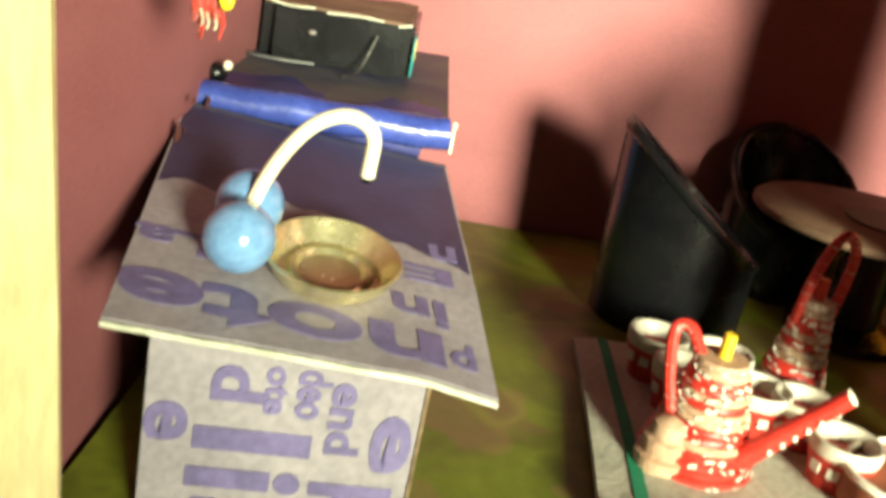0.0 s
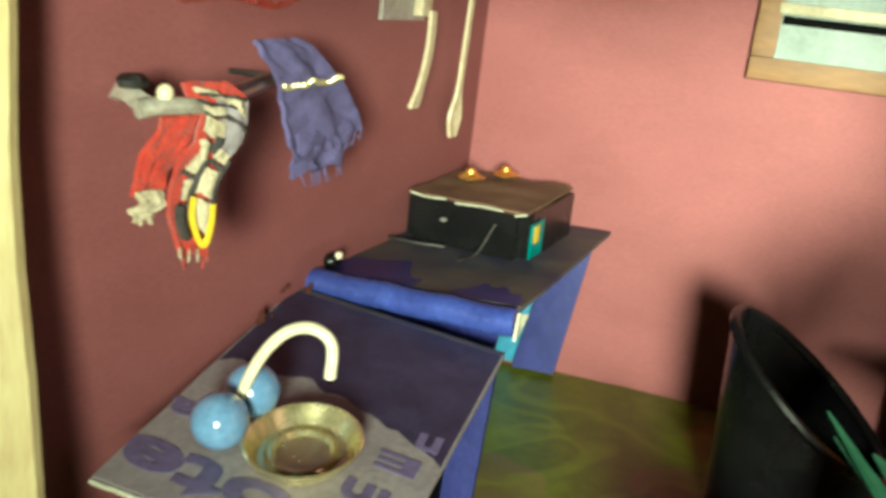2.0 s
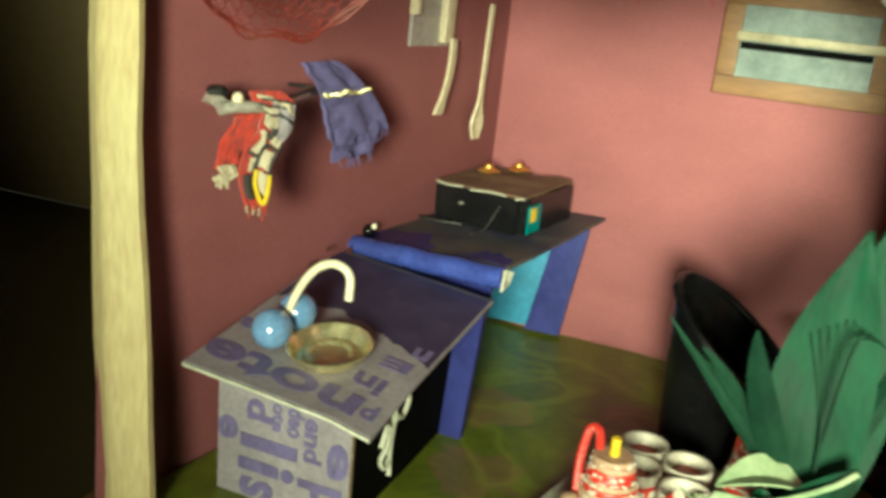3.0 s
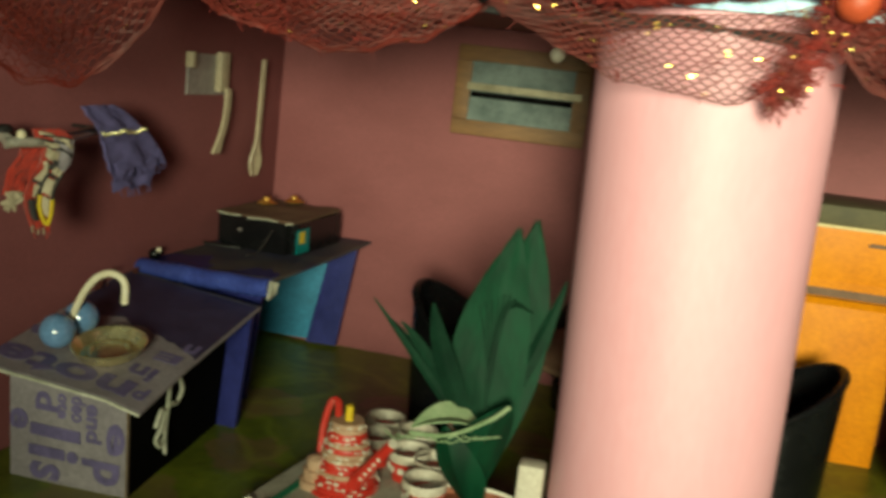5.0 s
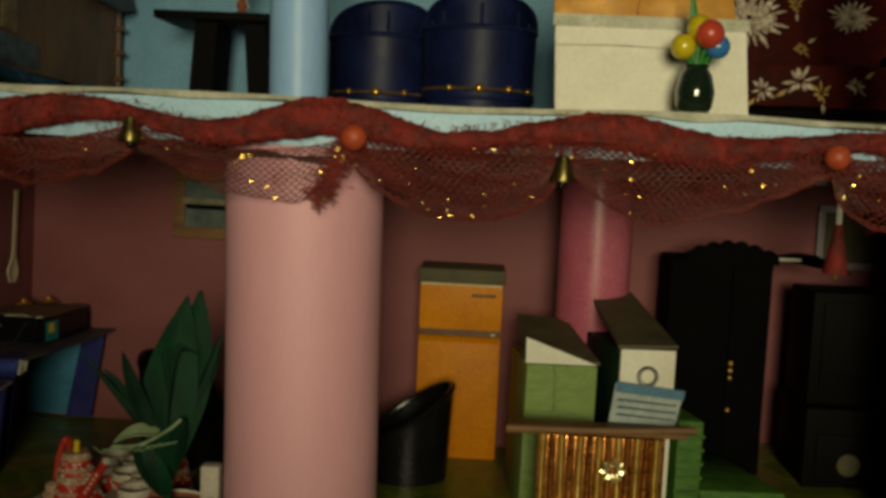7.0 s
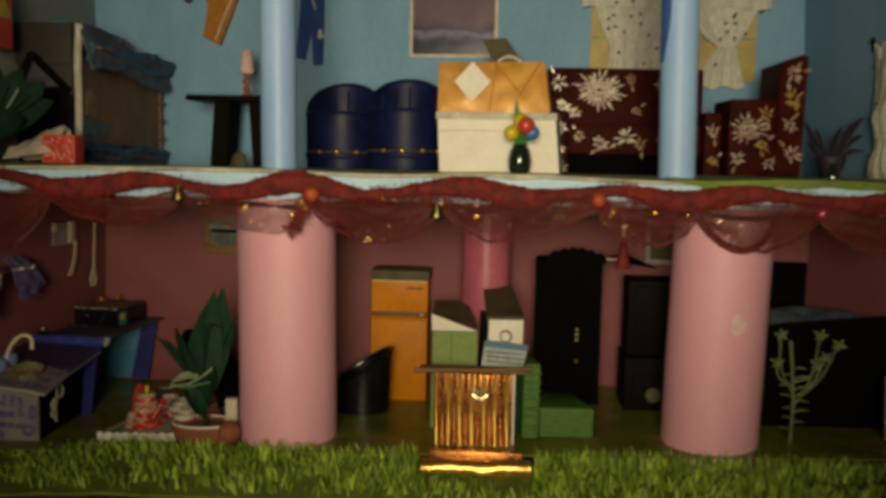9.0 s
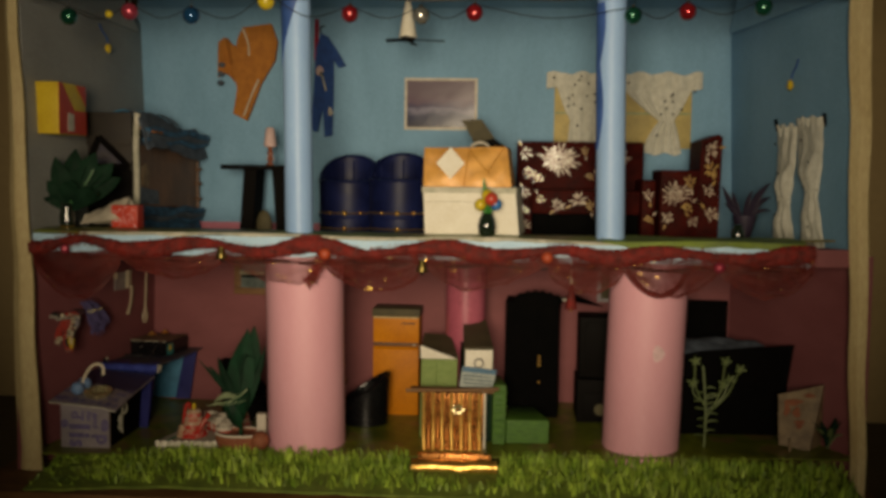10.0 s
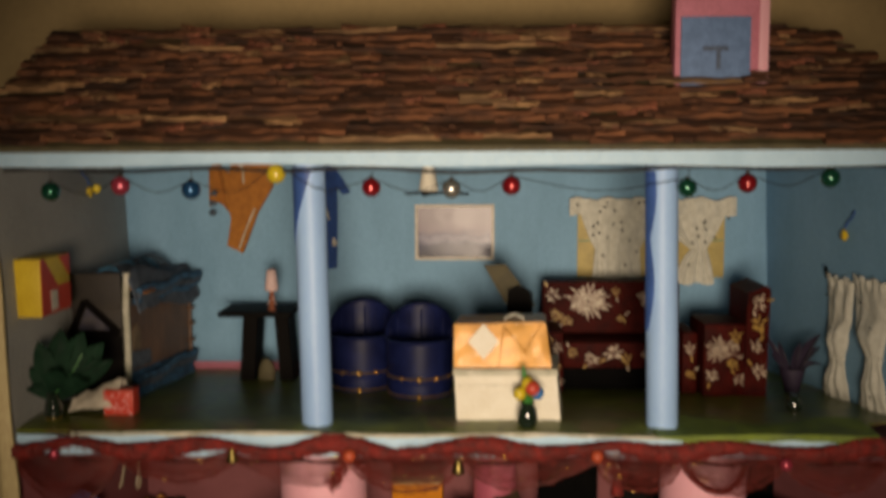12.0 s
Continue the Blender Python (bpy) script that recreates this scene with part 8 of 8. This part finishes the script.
for i, (x0, x1) in enumerate(zip(PINS, PINS[1:])):
    gap = (0.004, 0.007, 0.008, 0.001, 0.001, 0.001, 0.001, 0.001)[i]
    at = swag(x0, x1, DIP[i], LOWEST[i], i * 3.1, 0.005 if i != 2 else 0.001, gap, BELLY[i])
    bm = bmesh.new()
    net(at, int((x1 - x0) / 0.0017), 16, 0.00038, bm)
    if LAYERS[i] > 1:
        net(swag(x0 + 0.004, x1 - 0.003, DIP[i] + 0.006, LOWEST[i], i * 3.1 + 11, 0.009, gap, BELLY[i]), int((x1 - x0) / 0.0018), 14, 0.00042, bm)
    if LAYERS[i] > 2:
        net(swag(x0 + 0.002, x1 - 0.006, DIP[i] + 0.012, LOWEST[i], i * 3.1 + 23, 0.012, gap, BELLY[i]), int((x1 - x0) / 0.0020), 12, 0.00046, bm)
    part("swag", bm, NET, garland)
    for q in range(3 if i != 2 else 0):
        hem = [Vector(at(u / 40, 1.0)) + Vector((0, -0.0004 + 0.0012 * noise.noise((u * 0.5, i + q, 2)), 0.0016 * noise.noise((u * 0.35, i + 3 * q, 5)) + 0.0007 * q)) for u in range(41)]
        part("hem", tube(hem, 0.00034, 5), NET, garland, "frayed gathered hem")
    for k in range(46):
        u, v = rnd.random(), rnd.random() ** 1.4
        p = Vector(at(u, v)) + Vector((0, -0.0040 * rnd.random() - 0.0008, 0))
        glint(p, rnd.uniform(0.00015, 0.00034) * (1.6 if k % 9 == 0 else 1.0))
    wool(at, (420, 420, 160, 1100, 1100, 1000, 1000, 1000)[i], i)
# net gathered beside the left column
gather = [Vector(c) for c in curve_points([(-0.0850, -0.0090, 0.1790), (-0.0895, -0.0095, 0.1690), (-0.0950, -0.0085, 0.1590), (-0.0985, -0.0080, 0.1545)])]
for k in range(420):
    f = wool_rnd.random()
    c = gather[int(f * (len(gather) - 1))]
    r = 0.0042 * (0.45 + math.sin(math.pi * min(1.0, 0.2 + 0.6 * f)))
    p = c + Vector((wool_rnd.gauss(0, 0.45) * r, wool_rnd.uniform(-0.5, 0.3) * r, wool_rnd.gauss(0, 0.4) * r))
    thread(p, wool_rnd.uniform(0.002, 0.005), 0.0002)
    if k % 16 == 0:
        glint(p + Vector((0, -0.002, 0)), 0.00026)
tagged(part("wool", threads, NET_BAND, garland, "matted loose red threads"), kind="stuff")
tagged(part("glitter", gold, TINSEL, garland, "many tiny gold foil flecks"), kind="stuff")


def band_mid(x):
    return 0.1828 + 0.0032 * math.sin(x * 62 + 1.0) + 0.0022 * noise.noise((x * 25, 0, 5))


def band():
    def at(u, v):
        x = -0.3440 + 0.664 * u
        half = 0.0048 + 0.0018 * math.sin(x * 47) + 0.0010 * noise.noise((x * 90, 3, 0))
        a = math.pi * (v - 0.5)
        rough = 0.0011 * noise.noise((x * 260, v * 7, 1)) + 0.0012 * noise.noise((x * 90, v * 3, 8))
        return (x, -0.0072 - 0.0034 * math.cos(a) - rough, band_mid(x) + half * math.sin(a) * 1.1 + 0.0010 * noise.noise((x * 340, v * 6, 2)))
    return sheet(at, 620, 12, 0.0008)


def fuzz():
    """Loose thread ends and loops that stand off the bunched tulle."""
    bm = bmesh.new()
    rg = random.Random(11)
    for k in range(3600):
        x = rg.uniform(-0.344, 0.320)
        p = Vector((x, -0.0102 + rg.uniform(-0.0012, 0.002), band_mid(x) + rg.uniform(-0.0062, 0.0058)))
        d = Vector((rg.uniform(-1, 1), rg.uniform(-0.7, 0.1), rg.uniform(-0.9, 0.9))).normalized() * rg.uniform(0.0014, 0.0046)
        e = Vector((rg.uniform(-1, 1), rg.uniform(-0.5, 0.3), rg.uniform(-1, 1))) * 0.0010
        s = Vector((d.z, 0, -d.x)).normalized() * 0.00016
        c = [bm.verts.new(q) for q in (p - s, p + s, p + d * 0.6 + e * 0.4 + s, p + d * 0.6 + e * 0.4 - s, p + d + e)]
        bm.faces.new(c[:4])
        bm.faces.new((c[3], c[2], c[4]))
    return bm


tagged(part("fuzz", fuzz(), NET_BAND, garland, "loose red threads"), kind="stuff")
part("band", band(), NET_BAND, garland, "bunched red tulle along the edge")
def over_right(u, v):
    a = radians(228 + 100 * u)
    z = 0.1790 - v * (0.0285 * math.sin(math.pi * (0.10 + 0.82 * u)) + 0.002)
    return (0.193 + 0.0345 * math.cos(a), 0.034 + 0.0355 * math.sin(a) - 0.0008, z)
bm = bmesh.new()
net(over_right, 30, 10, 0.00036, bm)
part("drape", bm, NET, garland)
part("hem", tube([over_right(u / 24, 1.0) for u in range(25)], 0.0024, 6), NET_BAND, garland)
for x, z, m, r, word in ((-0.0840, 0.1790, ORANGE_BALL, 0.0052, "orange-red"), (0.1025, 0.1795, ORANGE_BALL, 0.0050, "orange-red"), (0.2428, 0.1740, PINK_BALL, 0.0048, "pink"), (-0.3100, 0.1790, PINK_BALL, 0.0040, "pink")):
    t = thing("garland_bead", (x, -0.012, z), "matt " + word + " bead pinned on the garland", "bead", "beads on the garland")
    part("bead", ball(r, (x, -0.0125, z), n=18), m, t)
    part("pin", tube([(x, -0.010, z), (x, 0.0, z + 0.001)], 0.0006, 5), BRASS, t)
for x, z in ((-0.0017, 0.1690), (-0.1736, 0.1770)):
    t = thing("gold_bell", (x, -0.010, z), "small gold bell hanging in the garland", "bell", "bells on the garland")
    part("bell", lathe([(0.0, 0.0070), (0.0024, 0.0062), (0.0034, 0.0020), (0.0052, -0.0030), (0.0050, -0.0036), (0.0030, -0.0020), (0.0, 0.0)], 16, (x, -0.0105, z)), BELL, t)
    part("clapper", ball(0.0018, (x, -0.0105, z - 0.0045), n=10), BLACK, t)
tz = thing("red_tassel", (0.1265, 0.046, 0.128), "red cone tassel on a white stick under the slab", "tassel")
part("stick", tube([(0.1262, 0.046, 0.1750), (0.1267, 0.046, 0.1480)], 0.0013, 8), WHITE_CARD, tz)
part("cone", lathe([(0.0, 0.0), (0.0056, 0.0), (0.0050, 0.003), (0.0022, 0.018), (0.0014, 0.022), (0.0, 0.0225)], 18, (0.1267, 0.046, 0.1290)), NET_BAND, tz)
part("tip", ball(0.0014, (0.1267, 0.046, 0.1278), n=8), GOLD, tz)
part("bead", ball(0.0016, (0.1263, 0.045, 0.1735), n=8), GOLD, tz)
wn = thing("white_bead", (-0.165, 0.12, 0.16), "small white bead hanging under the slab", "bead")
part("bead", ball(0.0030, (-0.1660, 0.110, 0.1585), n=12), CUP_WHITE, wn)
part("string", tube([(-0.1660, 0.110, 0.1610), (-0.1660, 0.110, 0.1700)], 0.0003, 4), WIRE, wn)
cl = thing("black_cable", (0, 0.002, 0.172), "black cable under the slab's front edge", "cable")
part("cable", tube([(-0.30 + 0.62 * i / 60, 0.0010, 0.1715 - 0.0022 * abs(math.sin(i * 0.55)) - 0.001 * noise.noise((i * 0.3, 0, 0))) for i in range(61)], 0.0018, 6), WIRE, cl)

# ---- plastic grass along the front ----
setting("grass_mat", sheet(lambda u, v: (-0.326 + 0.682 * u, -0.062 + 0.064 * v, -0.0105 - 0.007 * max(0, 1 - 6 * u) + 0.009 * v + 0.0015 * noise.noise((u * 30, v * 5, 0))), 60, 6, 0.002), GRASS_BASE, "dull green grass mat in front of the house", "ground")


def blades():
    bm = bmesh.new()
    rg = random.Random(5)
    for i in range(6200):
        x = rg.uniform(-0.324, 0.352)
        v = rg.random() ** 0.6
        y = -0.058 + 0.060 * v
        if (-0.012 < x < 0.067 and y > -0.036) or (y < -0.009 and noise.noise((x * 40, y * 40, 3)) < -0.32):
            continue
        z = -0.0100 + 0.0090 * (y + 0.062) / 0.064
        h = rg.uniform(0.007, 0.0185) * (0.72 + 0.40 * noise.noise((x * 25, 0, 1)))
        low = min(1.0, max(0.0, (x + 0.30) / 0.10))
        h *= 0.45 + 0.55 * low
        if y > -0.007 and x > 0.06:
            h = max(h, rg.uniform(0.011, 0.0165))
        z -= 0.006 * (1 - low)
        w = rg.uniform(0.0006, 0.0013)
        a = rg.uniform(0, math.pi)
        lx, ly = rg.uniform(-0.004, 0.004), rg.uniform(-0.005, 0.002)
        dx, dy = w * math.cos(a), w * math.sin(a) * 0.6
        b0, b1 = bm.verts.new((x - dx, y - dy, z)), bm.verts.new((x + dx, y + dy, z))
        c0, c1 = bm.verts.new((x - dx * 0.8 + lx * 0.4, y - dy + ly * 0.4, z + h * 0.6)), bm.verts.new((x + dx * 0.8 + lx * 0.4, y + dy + ly * 0.4, z + h * 0.6))
        tip = bm.verts.new((x + lx, y + ly, z + h))
        bm.faces.new((b0, b1, c1, c0))
        bm.faces.new((c0, c1, tip))
    return bm


tagged(part("grass", blades(), GRASS), "short bright green plastic grass blades", "grass", kind="stuff")
